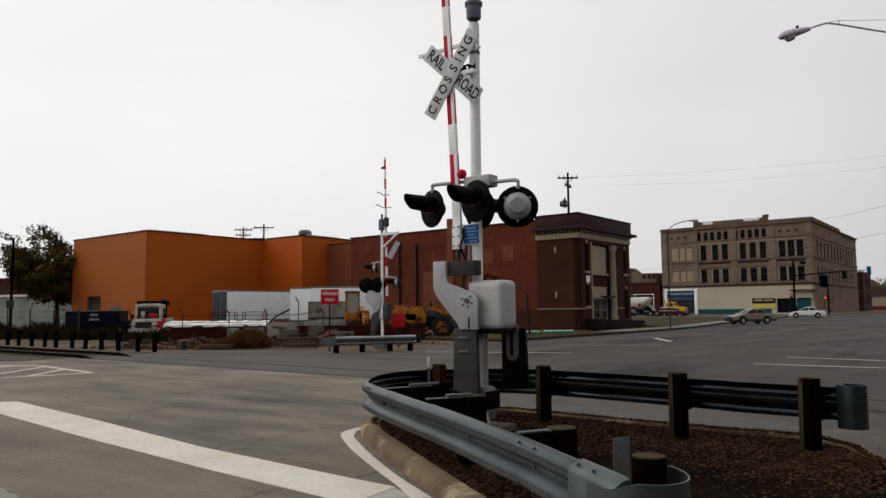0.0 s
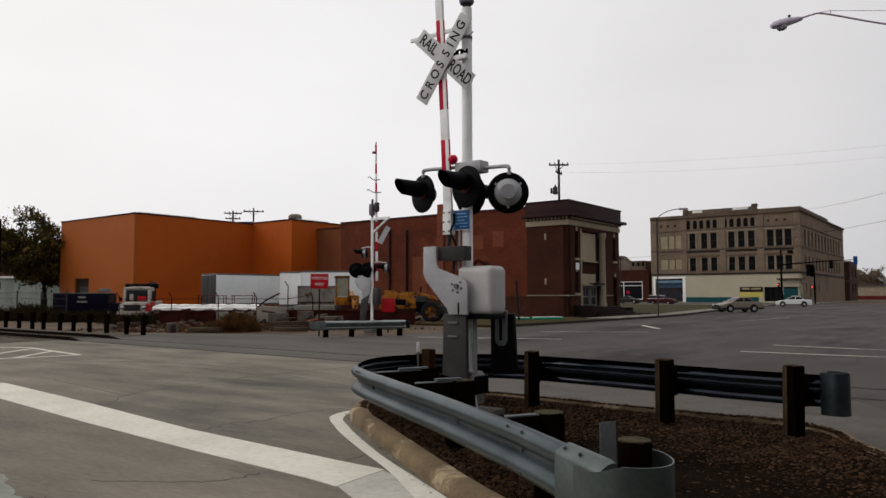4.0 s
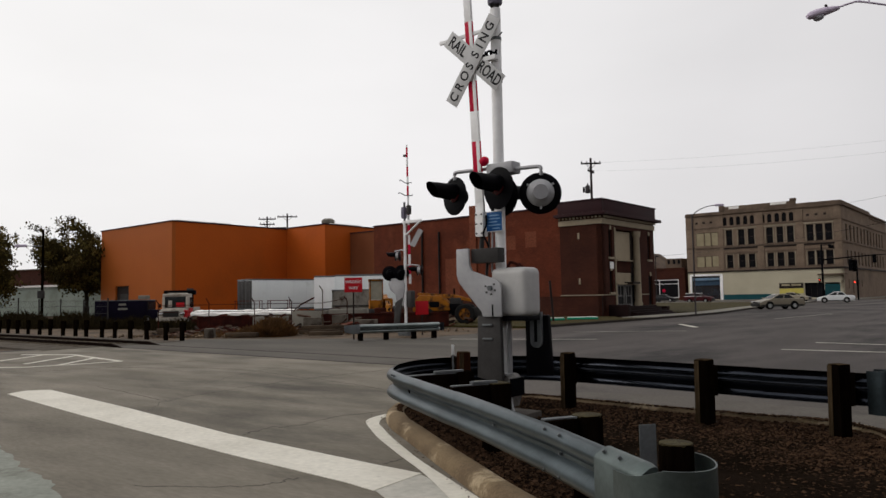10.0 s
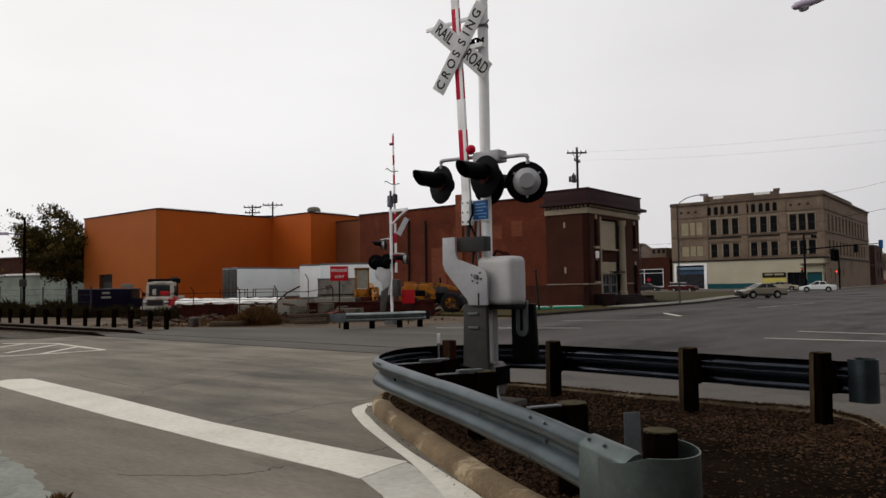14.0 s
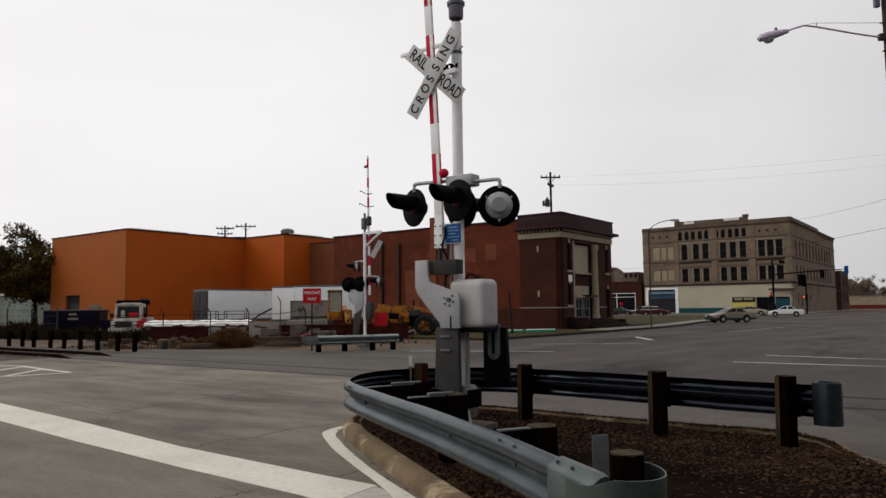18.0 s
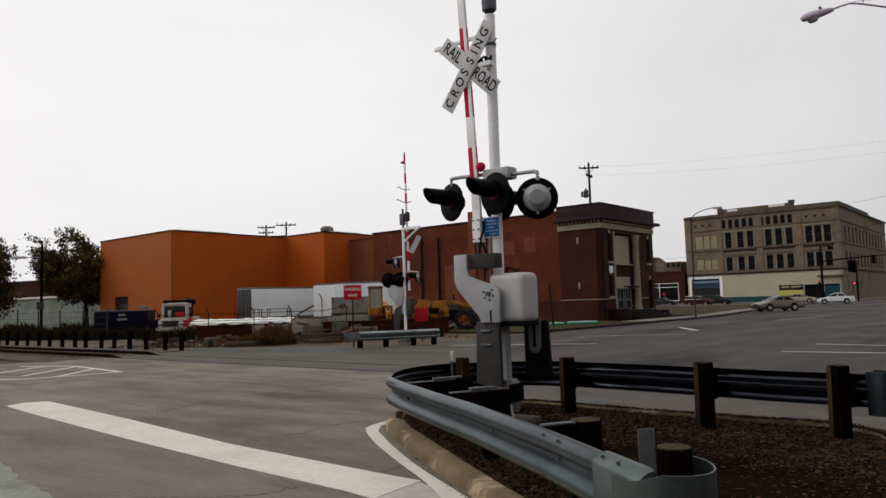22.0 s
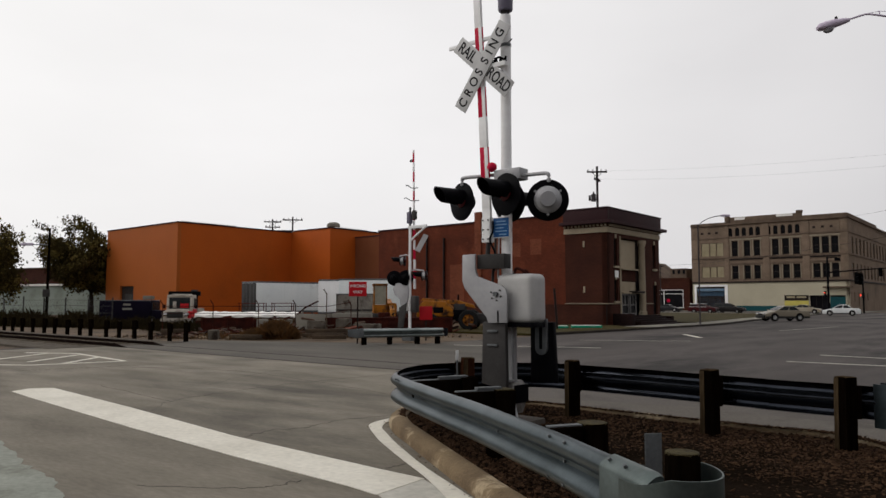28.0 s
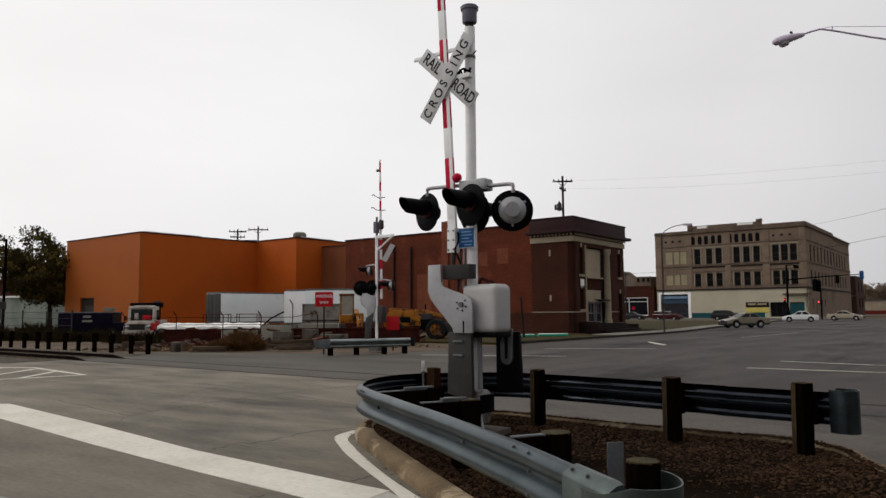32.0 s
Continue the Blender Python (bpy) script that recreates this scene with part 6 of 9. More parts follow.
M_CASTING = mat("cast_iron_grey", (0.26, 0.25, 0.24), (0.14, 0.13, 0.12), rough=0.7, metal=0.2, s1=6, s2=40, fine=0.3, bump=0.3, dirt=(0.05, 0.032, 0.022), dirt_at=(0.6, 0.7), dirt_scale=7.0)
M_BELL = mat("grey_bell_plastic", (0.17, 0.16, 0.21), (0.14, 0.13, 0.175), rough=0.5, s1=3, s2=20, fine=0.08, bump=0.02)

# ---- guardrail round the island ----
BEAM = [(0.012, 0.0), (0.055, -0.015), (0.08, -0.045), (0.083, -0.07), (0.068, -0.098), (0.02, -0.128), (0.004, -0.142), (0.004, -0.168), (0.02, -0.182), (0.068, -0.212),
        (0.083, -0.24), (0.08, -0.265), (0.055, -0.295), (0.012, -0.31)]


def beam_profile(side=-1.0, scale=1.08, depth=1.0):
    out = [(side * (o * depth - 0.004), z * scale) for o, z in BEAM]
    back = [(side * (o * depth - 0.009), z * scale) for o, z in reversed(BEAM)]
    return out + back


def along(path, s):
    """The point and heading s metres along a line."""
    for a, b in zip(path, path[1:]):
        d = (b - a).length
        if s <= d:
            return a + (b - a) * (s / d), (b - a).normalized()
        s -= d
    return path[-1].copy(), (path[-1] - path[-2]).normalized()


RAIL_LINE = curve_pts([(0.93, 3.8, 0.72), (0.81, 4.22, 0.72), (0.61, 4.91, 0.72), (0.46, 5.34, 0.72), (0.06, 6.45, 0.72), (-0.2, 7.08, 0.72), (-0.54, 7.96, 0.72), (-0.8, 8.62, 0.73),
                       (-0.88, 9.0, 0.735), (-0.8, 9.5, 0.75), (-0.55, 9.95, 0.755), (-0.13, 10.19, 0.76), (0.35, 10.27, 0.76), (0.85, 10.24, 0.76), (1.3, 10.02, 0.76),
                       (2.05, 9.36, 0.76), (2.75, 8.74, 0.755), (3.3, 8.25, 0.75), (3.87, 7.75, 0.75), (4.2, 7.47, 0.75)], 6)


def build_guardrail():
    g = thing("guardrail", pose(0, 0, 0), "galvanised steel guardrail on dark timber posts round the island", "guardrail", "guardrails")
    n = len(RAIL_LINE)
    cuts = [0, 36, 51, 66, 84, 102, n - 1]
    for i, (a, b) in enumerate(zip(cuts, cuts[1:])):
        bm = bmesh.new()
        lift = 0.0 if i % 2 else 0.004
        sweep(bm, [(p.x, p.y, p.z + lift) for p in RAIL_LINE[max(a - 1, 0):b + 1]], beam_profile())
        # beams seen from behind get the darker steel that carries their shade
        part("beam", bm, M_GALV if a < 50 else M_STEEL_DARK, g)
    # end shoe and curled buffer at the near end
    bm = bmesh.new()
    sweep(bm, [(p.x, p.y, p.z + 0.006) for p in [Vector((0.945, 3.755, 0.705)), *RAIL_LINE[:7]]],
          [(-a, b) for a, b in ((-0.02, 0.004), (0.0, 0.012), (0.03, 0.006), (0.088, -0.03), (0.098, -0.05), (0.1, -0.36), (0.09, -0.37), (-0.02, -0.37))])
    part("end_shoe", bm, M_GALV_SHOE, g)
    sheet = [(-0.004, 0), (0.004, 0), (0.004, -0.4), (-0.004, -0.4)]
    bm = bmesh.new()
    sweep(bm, [(p.x, p.y, 0.668 + 0.064 * min(1.0, k / 15) ** 2) for k, p in enumerate(curve_pts([(0.776, 3.95), (0.826, 3.77), (0.895, 3.665), (1.03, 3.605), (1.16, 3.625), (1.245, 3.72), (1.275, 3.88), (1.24, 4.04), (1.13, 4.13)], 6))], sheet)
    part("buffer_end", bm, M_GALV_SHOE, g, "curled sheet steel buffer at the rail end")
    bm = bmesh.new()
    sweep(bm, [(p.x, p.y, 0.775) for p in curve_pts([(4.1, 7.56), (4.17, 7.45), (4.26, 7.41), (4.35, 7.45), (4.39, 7.55), (4.34, 7.66), (4.25, 7.7)], 6)],
          [(-0.004, 0), (0.004, 0), (0.004, -0.44), (-0.004, -0.44)])
    part("buffer_end", bm, M_GALV, g, "curled sheet steel buffer at the rail end")
    # bolts on the near beam
    for s, spots in ((0.2, ((0.0, 0.06),)), (0.38, ((0.0, 0.06),)), (1.0, ((-0.02, 0.062), (-0.285, 0.07))), (1.12, ((-0.165, 0.004),)), (1.24, ((-0.02, 0.062), (-0.285, 0.07))),
                     (2.3, ((-0.165, 0.004),)), (5.0, ((-0.03, 0.07), (-0.285, 0.07))), (5.1, ((-0.03, 0.07),))):
        p, d = along(RAIL_LINE, s)
        nrm = Vector((-d.y, d.x, 0))
        for z, o in spots:
            q = p + nrm * o + Vector((0, 0, z))
            up = (nrm + Vector((0, 0, 1.3))).normalized() if z > -0.1 else nrm
            bm = bmesh.new()
            rod(bm, q - up * 0.012, q + up * 0.012, 0.013, 0.01, seg=8)
            part("bolt", bm, M_GALV_DULL, g)
    # posts, blocks and brackets: (post x, y, top, half width, block to rail)
    rng = random.Random(8)
    posts = [(0.0, 8.42, 0.74, 0.1), (0.3, 7.2, 0.75, 0.11), (0.87, 5.28, 0.74, 0.11), (1.115, 3.98, 0.795, 0.092), (-0.02, 9.8, 0.86, 0.08),
             (1.38, 9.78, 0.83, 0.08), (2.76, 8.5, 0.83, 0.08), (3.83, 7.6, 0.84, 0.076)]
    for i, (x, y, top, h) in enumerate(posts):
        near = min(RAIL_LINE, key=lambda p: (p.x - x) ** 2 + (p.y - y) ** 2)
        d = Vector((near.x - x, near.y - y))
        turn = math.degrees(math.atan2(d.y, d.x))
        bm = bmesh.new()
        if i in (2, 3):
            spun(bm, [(h * 1.04, 0.02), (h * 1.02, 0.3), (h, top - 0.02), (h * 0.96, top)], Matrix.Identity(4), 22)
        else:
            box(bm, -h, h, -h, h, 0.02, top, bevel=0.016)
        for v in bm.verts:
            v.co += Vector((rng.uniform(-0.006, 0.006), rng.uniform(-0.006, 0.006), rng.uniform(-0.006, 0.006)))
        m = pose(x, y, 0, rng.uniform(-1.2, 1.2), rng.uniform(-1.2, 1.2), turn - (18 if i > 4 else 0))
        post = part("post", bm, M_POST_RED if i == 4 else M_POST, g, "", m)
        if i in (2, 3):
            cap = bmesh.new()
            spun(cap, [(h * 0.95, top - 0.01), (h * 0.95, top + 0.004), (h * 0.5, top + 0.009), (0.02, top + 0.006)], Matrix.Identity(4), 22)
        else:
            cap = boxed(-h * 0.93, h * 0.93, -h * 0.93, h * 0.93, top - 0.01, top + 0.006, bevel=0.004)
        part("post_top", cap, M_POST_TOP if i in (1, 2, 3) else M_POST_SIDE if i > 3 else M_POST, post, "weathered end grain")
        # the lit left side of these posts is put on as a lighter strip
        if i > 3:
            part("lit_face_strip", boxed(-h - 0.006, -h + 0.004, h * 0.25, h * 0.98, 0.05, top - 0.012, bevel=0.003), M_POST_SIDE, post, "lighter strip for the lit left side of the post")
        gap = d.length - 0.01
        if gap > h + 0.03 and i < 3:
            part("block", boxed(h, gap, -0.075, 0.075, top - 0.36, top - 0.01, bevel=0.008), M_POST, post)
            part("bracket", boxed(h * 0.4, gap, -0.02, 0.04, top - 0.014, top + 0.0, bevel=0.003), M_GALV_DULL, post, "thin galvanised bracket over the block")
            if i < 2:
                part("bracket", boxed(h * 0.1, h + (gap - h) * 0.45, -0.022, 0.042, top + 0.0, top + 0.028, bevel=0.003), M_GALV_DULL, post)
        elif gap > h + 0.03 and i > 3:
            part("block", boxed(h, gap, -0.075, 0.075, top - 0.42, top - 0.08, bevel=0.008), M_POST, post)
    part("marker_strip", boxed(-0.162, -0.138, 9.625, 9.645, 0.5, 0.84, bevel=0.003), M_GALV_DULL, g, "thin strap below the marker")
    part("marker", boxed(-0.17, -0.13, 9.62, 9.65, 0.84, 0.97, bevel=0.004), M_WHITELET, g, "small white marker on the rail post")
    part("backing_plate", boxed(-0.057, 0.057, -0.004, 0.004, 0.45, 0.77, bevel=0.003), M_GALV_DULL, g, "flat galvanised plate behind the rail end", pose(1.15, 4.7, 0, 0, 0, 12))


build_near_signal()
build_guardrail()


# ---- across the tracks: far signal, signs, bollards ----
def build_far_signal():
    s = thing("crossing_signal", grid_pose(-20.875, 22.8), "distant white crossing signal with raised gate seen from behind", "crossing signal", "crossing signals")
    part("pole", rodded((0, 0, 0.1), (0, 0, 4.9), 0.06, seg=16), M_WHITE, s)
    part("pole_top", rodded((0, 0, 4.9), (0, 0, 5.7), 0.05, seg=12), M_GALV_DULL, s)
    z, k = 2.2, 0
    while z < 8.15:
        h = min(0.42, 8.2 - z)
        w = 0.06 - 0.004 * (z - 2)
        part("gate_blade", boxed(0.13 - w - 0.015 * (z - 4), 0.13 + w - 0.015 * (z - 4), 0.1, 0.14, z, z + h, bevel=0.004), M_RED if k % 2 else M_WHITE, s)
        z, k = z + h, k + 1
    part("arm_tip", rodded((-0.1, 0.12, 7.75), (-0.0, 0.12, 7.75), 0.06, seg=8), M_GALV_DULL, s)
    for x, zz, yaw in ((-0.8, 2.67, 218), (-0.12, 2.67, 222)):
        signal_lamp(s, pose(x, -0.12, zz, 0, 0, yaw), r=0.33, visor=False)
    for x, zz in ((-0.5, 3.42), (0.75, 2.75)):
        signal_lamp(s, pose(x + 0.09, 0.1, zz, 0, 0, 118), M_ALU, visor=False, r=0.24)
        signal_lamp(s, pose(x - 0.14, 0.1, zz, 0, 0, -62), M_ALU, r=0.22)
    for pts in ([(-0.6, 0, 3.62), (-0.2, 0, 3.66), (0, 0, 3.6)], [(0, 0, 2.98), (0.4, 0, 3.0), (0.75, 0.05, 2.95)]):
        bm = bmesh.new()
        tube(bm, pts, 0.03, 8)
        part("lamp_arm", bm, M_ALU, s)
    for x, w, zz, ang in ((0.42, 0.8, 4.25, 62),):
        bm = bmesh.new()
        box(bm, -w / 2, w / 2, 0.04, 0.05, -0.11, 0.11)
        part("crossbuck_blade", bm, M_BLADE, s, "", pose(x + 0.1, 0.16, zz - 0.1, 0, -ang, 40))
    part("crossbuck_bracket", boxed(-0.1, 0.95, -0.04, 0.04, 4.78, 4.9, bevel=0.01), M_WHITE, s)
    bm = bmesh.new()
    rod(bm, (0.0, 0, 4.25), (0.9, 0, 4.82), 0.045, seg=8)
    part("strut", bm, M_WHITE, s)
    part("bell", boxed(-0.13, 0.06, -0.1, 0.12, 5.0, 5.5, bevel=0.05), M_BELL, s)
    part("arm_lamp", boxed(0.16, 0.33, -0.08, 0.1, 5.15, 5.55, bevel=0.05), M_DARKPLATE, s)
    for zz, w in ((7.0 - 0.45, 0.35), (7.0 - 1.0, 0.42)):
        bm = bmesh.new()
        tube(bm, curve_pts([(-w, 0.1, zz + 0.12), (-w * 0.8, 0.1, zz + 0.16), (0, 0.1, zz), (w, 0.1, zz - 0.02)], 4), 0.02, 6)
        part("arm_clamp", bm, M_GALV_DULL, s)
    bm = bmesh.new()
    plate(bm, [(-0.92, 2.2), (-0.82, 2.44), (-0.1, 2.46), (0.02, 2.2), (0.0, 1.85), (-0.12, 1.5), (-0.42, 1.32), (-0.5, 1.75), (-0.8, 1.95)], 1, -0.1, -0.04, bevel=0.02)
    part("crank_plate", bm, M_ALU, s, "pale crank plate and mechanism case")
    bm = bmesh.new()
    plate(bm, [(-0.5, 1.4), (-0.06, 1.62), (-0.26, 0.5), (-0.58, 0.5)], 1, -0.14, -0.1, bevel=0.012)
    part("counterweight", bm, M_DARKPLATE, s, "dark tilted counterweight plate")
    part("base_casting", boxed(-0.25, 0.3, -0.25, 0.25, 0, 0.5, bevel=0.04), M_GALV_DULL, s)
    part("lamp_cluster", boxed(0.12, 0.42, -0.1, 0.15, 1.2, 1.9, bevel=0.05), M_DARKPLATE, s)


def build_signs():
    def sign_post(name, uvp, w, h, z, rows, label, size, post_top):
        p = at_uv(*uvp)
        t = thing(name, pose(p.x, p.y, 0, 0, 0, math.degrees(math.atan2(p.y, p.x)) - 90), label, "road sign", "road signs")
        part("post", boxed(-0.03, 0.03, 0.01, 0.05, 0, post_top, bevel=0.006), M_FRAME, t)
        pl = part("sign_plate", boxed(-w / 2, w / 2, -0.004, 0.006, z, z + h, bevel=0.003), M_SIGNRED, t)
        for k, word in enumerate(rows):
            lettering("letters", word, size, M_WHITELET, pl, pose(0, -0.006, z + h * (0.7 - 0.42 * k), 90, 0, 0))
        return t
    sign_post("wrong_way_sign", (-20.95, 19.83), 0.7, 0.58, 1.86, ["WRONG", "WAY"], "red wrong way sign with white letters on a dark post", 0.16, 2.4)
    sign_post("red_sign", (-20.4, 23.3), 0.55, 0.58, 0.88, [], "small plain red square sign on a short post", 0.2, 1.4)
    # row of timber bollards beside the rails
    bol = thing("bollard", grid_pose(-27.3, 16.2), "short dark timber bollard with a spacer block", "bollard", "row of bollards")
    bm = bmesh.new()
    box(bm, -0.075, 0.075, -0.075, 0.075, -0.05, 0.78, bevel=0.015)
    part("post", bm, M_POST, bol)
    part("spacer_block", boxed(0.072, 0.2, -0.07, 0.07, 0.4, 0.76, bevel=0.015), M_POST, bol)
    rng = random.Random(2)
    for i in range(1, 30):
        copy_thing(bol, grid_pose(-27.3 - 1.41 * i + rng.uniform(-0.06, 0.06), 16.2 + rng.uniform(-0.06, 0.06), 0, rng.uniform(-8, 8)) @ pose(0, 0, rng.uniform(-0.05, 0.03), rng.uniform(-2, 2), rng.uniform(-2, 2)))
    # guardrail before the far signal
    a, b = Vector((-4.2, 27.4, 0.62)), Vector((-0.95, 28.7, 0.62))
    g = thing("guardrail", pose(0, 0, 0), "short galvanised guardrail before the far signal", "guardrail", "guardrails")
    bm = bmesh.new()
    sweep(bm, [a + (b - a) * (k / 6) for k in range(7)], beam_profile(1.0, depth=1.5))
    part("beam", bm, M_GALV_BRIGHT, g)
    for k in (0.1, 0.39, 0.71, 0.95):
        p = a + (b - a) * k
        part("post", boxed(-0.09, 0.09, 0.02, 0.2, -0.05, 0.58, bevel=0.01), M_POST, g, "", pose(p.x, p.y, 0, 0, 0, math.degrees(math.atan2(b.y - a.y, b.x - a.x))))
    lie = math.degrees(math.atan2(b.y - a.y, b.x - a.x))
    bm = bmesh.new()
    plate(bm, [(-0.34, 0.6), (0.28, 0.635), (0.3, 0.3), (0.0, 0.27), (-0.3, 0.34)], 1, -0.14, -0.1, bevel=0.012)
    part("end_shoe", bm, M_GALV_DULL, g, "pale flared end plate", pose(a.x, a.y, 0, 0, 0, lie))
    bm = bmesh.new()
    sweep(bm, [(p.x, p.y, 0.62) for p in curve_pts([(0.0, -0.12), (0.1, -0.16), (0.18, -0.1), (0.2, 0.0), (0.14, 0.08)], 5)], [(-0.004, 0), (0.004, 0), (0.004, -0.32), (-0.004, -0.32)])
    part("buffer_end", bm, M_STEEL_DARK, g, "small curled end of the rail", pose(b.x, b.y, 0, 0, 0, lie))
    for k in (0.04, 0.5, 0.97):
        p = a + (b - a) * k
        part("bolt", rodded((0, -0.16, 0.46), (0, -0.1, 0.46), 0.018, seg=8), M_DARKPLATE, g, "", pose(p.x, p.y, 0, 0, 0, lie))


M_SIGNRED = mat("red_sign_sheet", (0.5, 0.012, 0.02), (0.44, 0.01, 0.018), rough=0.45, s1=2, s2=20, fine=0.06, bump=0.02)

build_far_signal()
build_signs()


# ---- poles, lamps, wires and traffic lights ----
def build_poles():
    # near cobra lamp whose arm comes in from the roadside pole
    t = thing("street_lamp", pose(10.68, 15.6, 0), "grey cobra head street lamp on a dark timber pole", "street lamp", "street lamps")
    part("pole", rodded((0.06, 0, 0), (-0.02, 0, 11.0), 0.18, 0.14, seg=16), M_WOODPOLE, t, "thick dark timber pole")
    bm = bmesh.new()
    tube(bm, curve_pts([(0, 0, 7.57), (-0.78, 0, 7.68), (-1.83, 0, 7.86), (-2.1, 0, 7.84), (-2.43, 0, 7.73)], 6), 0.021, 10)
    part("arm", bm, M_LAMPGREY, t)
    part("arm_socket", boxed(-0.28, -0.1, -0.06, 0.06, 7.53, 7.68, bevel=0.02), M_DARKPLATE, t)
    bm = bmesh.new()
    tube(bm, [(-2.1, 0, 7.86), (-1.73, 0, 7.93), (-0.1, 0, 7.94)], 0.006, 6)
    part("stay_wire", bm, M_LAMPGREY, t)
    part("stay_post", rodded((-1.7, 0, 7.84), (-1.7, 0, 7.94), 0.012, seg=6), M_LAMPGREY, t)
    for z, d in ((7.95, 0.24), (7.3, 0.2)):
        part("pole_step", rodded((-0.1, 0, z), (-0.1 - d * 0.6, -0.02, z - 0.03), 0.018, seg=6), M_RUST, t)
    part("insulator_bracket", boxed(-0.34, -0.22, -0.05, 0.05, 8.3, 8.75, bevel=0.02), M_BELL, t)
    bm = bmesh.new()
    prof = [(0.0, 0.05, 0.05), (0.1, 0.09, 0.07), (0.3, 0.13, 0.1), (0.5, 0.14, 0.11), (0.65, 0.11, 0.09), (0.72, 0.04, 0.04)]
    rings = []
    for x, w, h in prof:
        rings.append([bm.verts.new((-x, w * math.cos(a), h * math.sin(a) * (1.0 if math.sin(a) > 0 else 0.75))) for a in (2 * math.pi * k / 14 for k in range(14))])
    for a, b in zip(rings, rings[1:]):
        for k in range(14):
            bm.faces.new((a[k], a[(k + 1) % 14], b[(k + 1) % 14], b[k]))
    bm.faces.new(rings[0][::-1])
    bm.faces.new(rings[-1])
    head = part("head", bm, M_LAMPGREY, t, "", pose(-2.36, 0, 7.74, 0, -15, 0))
    bm = bmesh.new()
    spun(bm, [(0.0, -0.09), (0.07, -0.08), (0.11, -0.04), (0.115, 0.0), (0.0, 0.01)], Matrix.Translation((-0.48, 0, -0.06)), 16)
    part("refractor", bm, M_REFRACTOR, head, "clear glass refractor bowl")
    part("photocell", rodded((-0.25, 0, 0.09), (-0.25, 0, 0.15), 0.03, seg=10), M_DARKPLATE, head)
    # lamp on the bank pavement
    p = at_uv(-18.3, 49.4)
    t = thing("street_lamp", pose(p.x, p.y, 0.1), "slim grey street lamp with a curved arm on the pavement", "street lamp", "street lamps")
    part("pole", rodded((0, 0, 0), (0, 0, 6.9), 0.055, 0.035, seg=12), M_POLEGREY, t)
    bm = bmesh.new()
    tube(bm, curve_pts([(0, 0, 6.7), (0.25, 0, 7.05), (0.8, 0, 7.35), (1.4, 0, 7.5), (1.75, 0, 7.52)], 5), 0.028, 8)
    part("arm", bm, M_POLEGREY, t)
    part("head", boxed(1.6, 2.2, -0.11, 0.11, 7.45, 7.6, bevel=0.05), M_LAMPGREY, t)
    # lamp pole by the left-hand yard
    t = thing("street_lamp", pose(-35.3, 60.0, 0), "tall dark timber lamp pole beside the yard fence", "street lamp", "street lamps")
    part("pole", rodded((0, 0, 0), (0, 0, 7.9), 0.125, 0.085, seg=12), M_POST, t)
    part("arm", rodded((0, 0, 6.5), (-1.5, 0, 6.55), 0.035, seg=8), M_GALV_DULL, t)
    part("head", boxed(-2.4, -1.4, -0.14, 0.14, 6.45, 6.68, bevel=0.07), M_LAMPGREY, t)
    part("meter_box", boxed(-0.25, 0.3, -0.3, -0.1, 2.1, 2.75, bevel=0.03), M_DARKPLATE, t)
    # utility poles
    def utility(name, x, y, top, label, arms, drum=False, r=0.17):
        t = thing(name, pose(x, y, 0, 0, 0, TURN + 38), label, "utility pole", "utility poles")
        part("pole", rodded((0, 0, 0), (0, 0, top), r, r * 0.7, seg=12), M_WOODPOLE, t)
        for z, w, a in arms:
            bm = bmesh.new()
            box(bm, -w, w, -0.07, 0.07, -0.08, 0.08)
            arm = part("crossarm", bm, M_WOODPOLE, t, "", pose(0, 0, z, 0, 0, a))
            for x2 in (-w * 0.9, -w * 0.4, w * 0.4, w * 0.9):
                bm = bmesh.new()
                spun(bm, [(0.05, 0), (0.07, 0.05), (0.04, 0.1), (0.06, 0.16), (0.02, 0.22)], Matrix.Translation((x2, 0, 0.08)), 8)
                part("insulator", bm, M_DARKPLATE, arm)
            rd = bmesh.new()
            rod(rd, (-w * 0.5, 0, -0.02), (0, 0, -0.6), 0.03, seg=6)
            rod(rd, (w * 0.5, 0, -0.02), (0, 0, -0.6), 0.03, seg=6)
            part("brace", rd, M_WOODPOLE, arm)
        if drum:
            for dx in (-0.42,):
                bm = bmesh.new()
                spun(bm, [(0.0, 0), (0.24, 0.02), (0.26, 0.1), (0.26, 0.75), (0.22, 0.85), (0.1, 0.9), (0.06, 1.1), (0.0, 1.12)], Matrix.Translation((dx, 0, top - 3.9)), 14)
                part("transformer", bm, M_POLEGREY, t, "grey transformer drum")
            part("drum_bracket", boxed(-0.75, 0.1, -0.1, 0.1, top - 3.75, top - 3.6), M_POLEGREY, t)
            part("switch_box", boxed(-0.95, -0.72, -0.1, 0.12, top - 3.8, top - 3.2, bevel=0.03), M_POLEGREY, t)
        return t
    utility("utility_pole", 14.44, 79.2, 16.6, "timber utility pole with crossarms and transformers behind the bank", [(16.0, 1.1, 0), (15.1, 0.9, 60)], True)
    utility("utility_pole", -29.6, 109.4, 14.4, "timber utility pole behind the orange hall", [(14.0, 1.3, 10), (13.2, 1.1, 10)])
    utility("utility_pole", -26.5, 109.4, 14.8, "timber utility pole behind the orange hall", [(14.3, 1.5, 10)])
    tie = thing("pole_platform", pose(-28.05, 109.4, 12.6), "timber platform fixed between two utility poles", "platform")
    part("beam", boxed(-1.6, 1.6, -0.1, 0.1, -0.1, 0.12), M_WOODPOLE, tie)
    utility("utility_pole", 40, 150, 9.6, "slender pole behind the corner shops", [(9.2, 0.7, 0)], r=0.12)
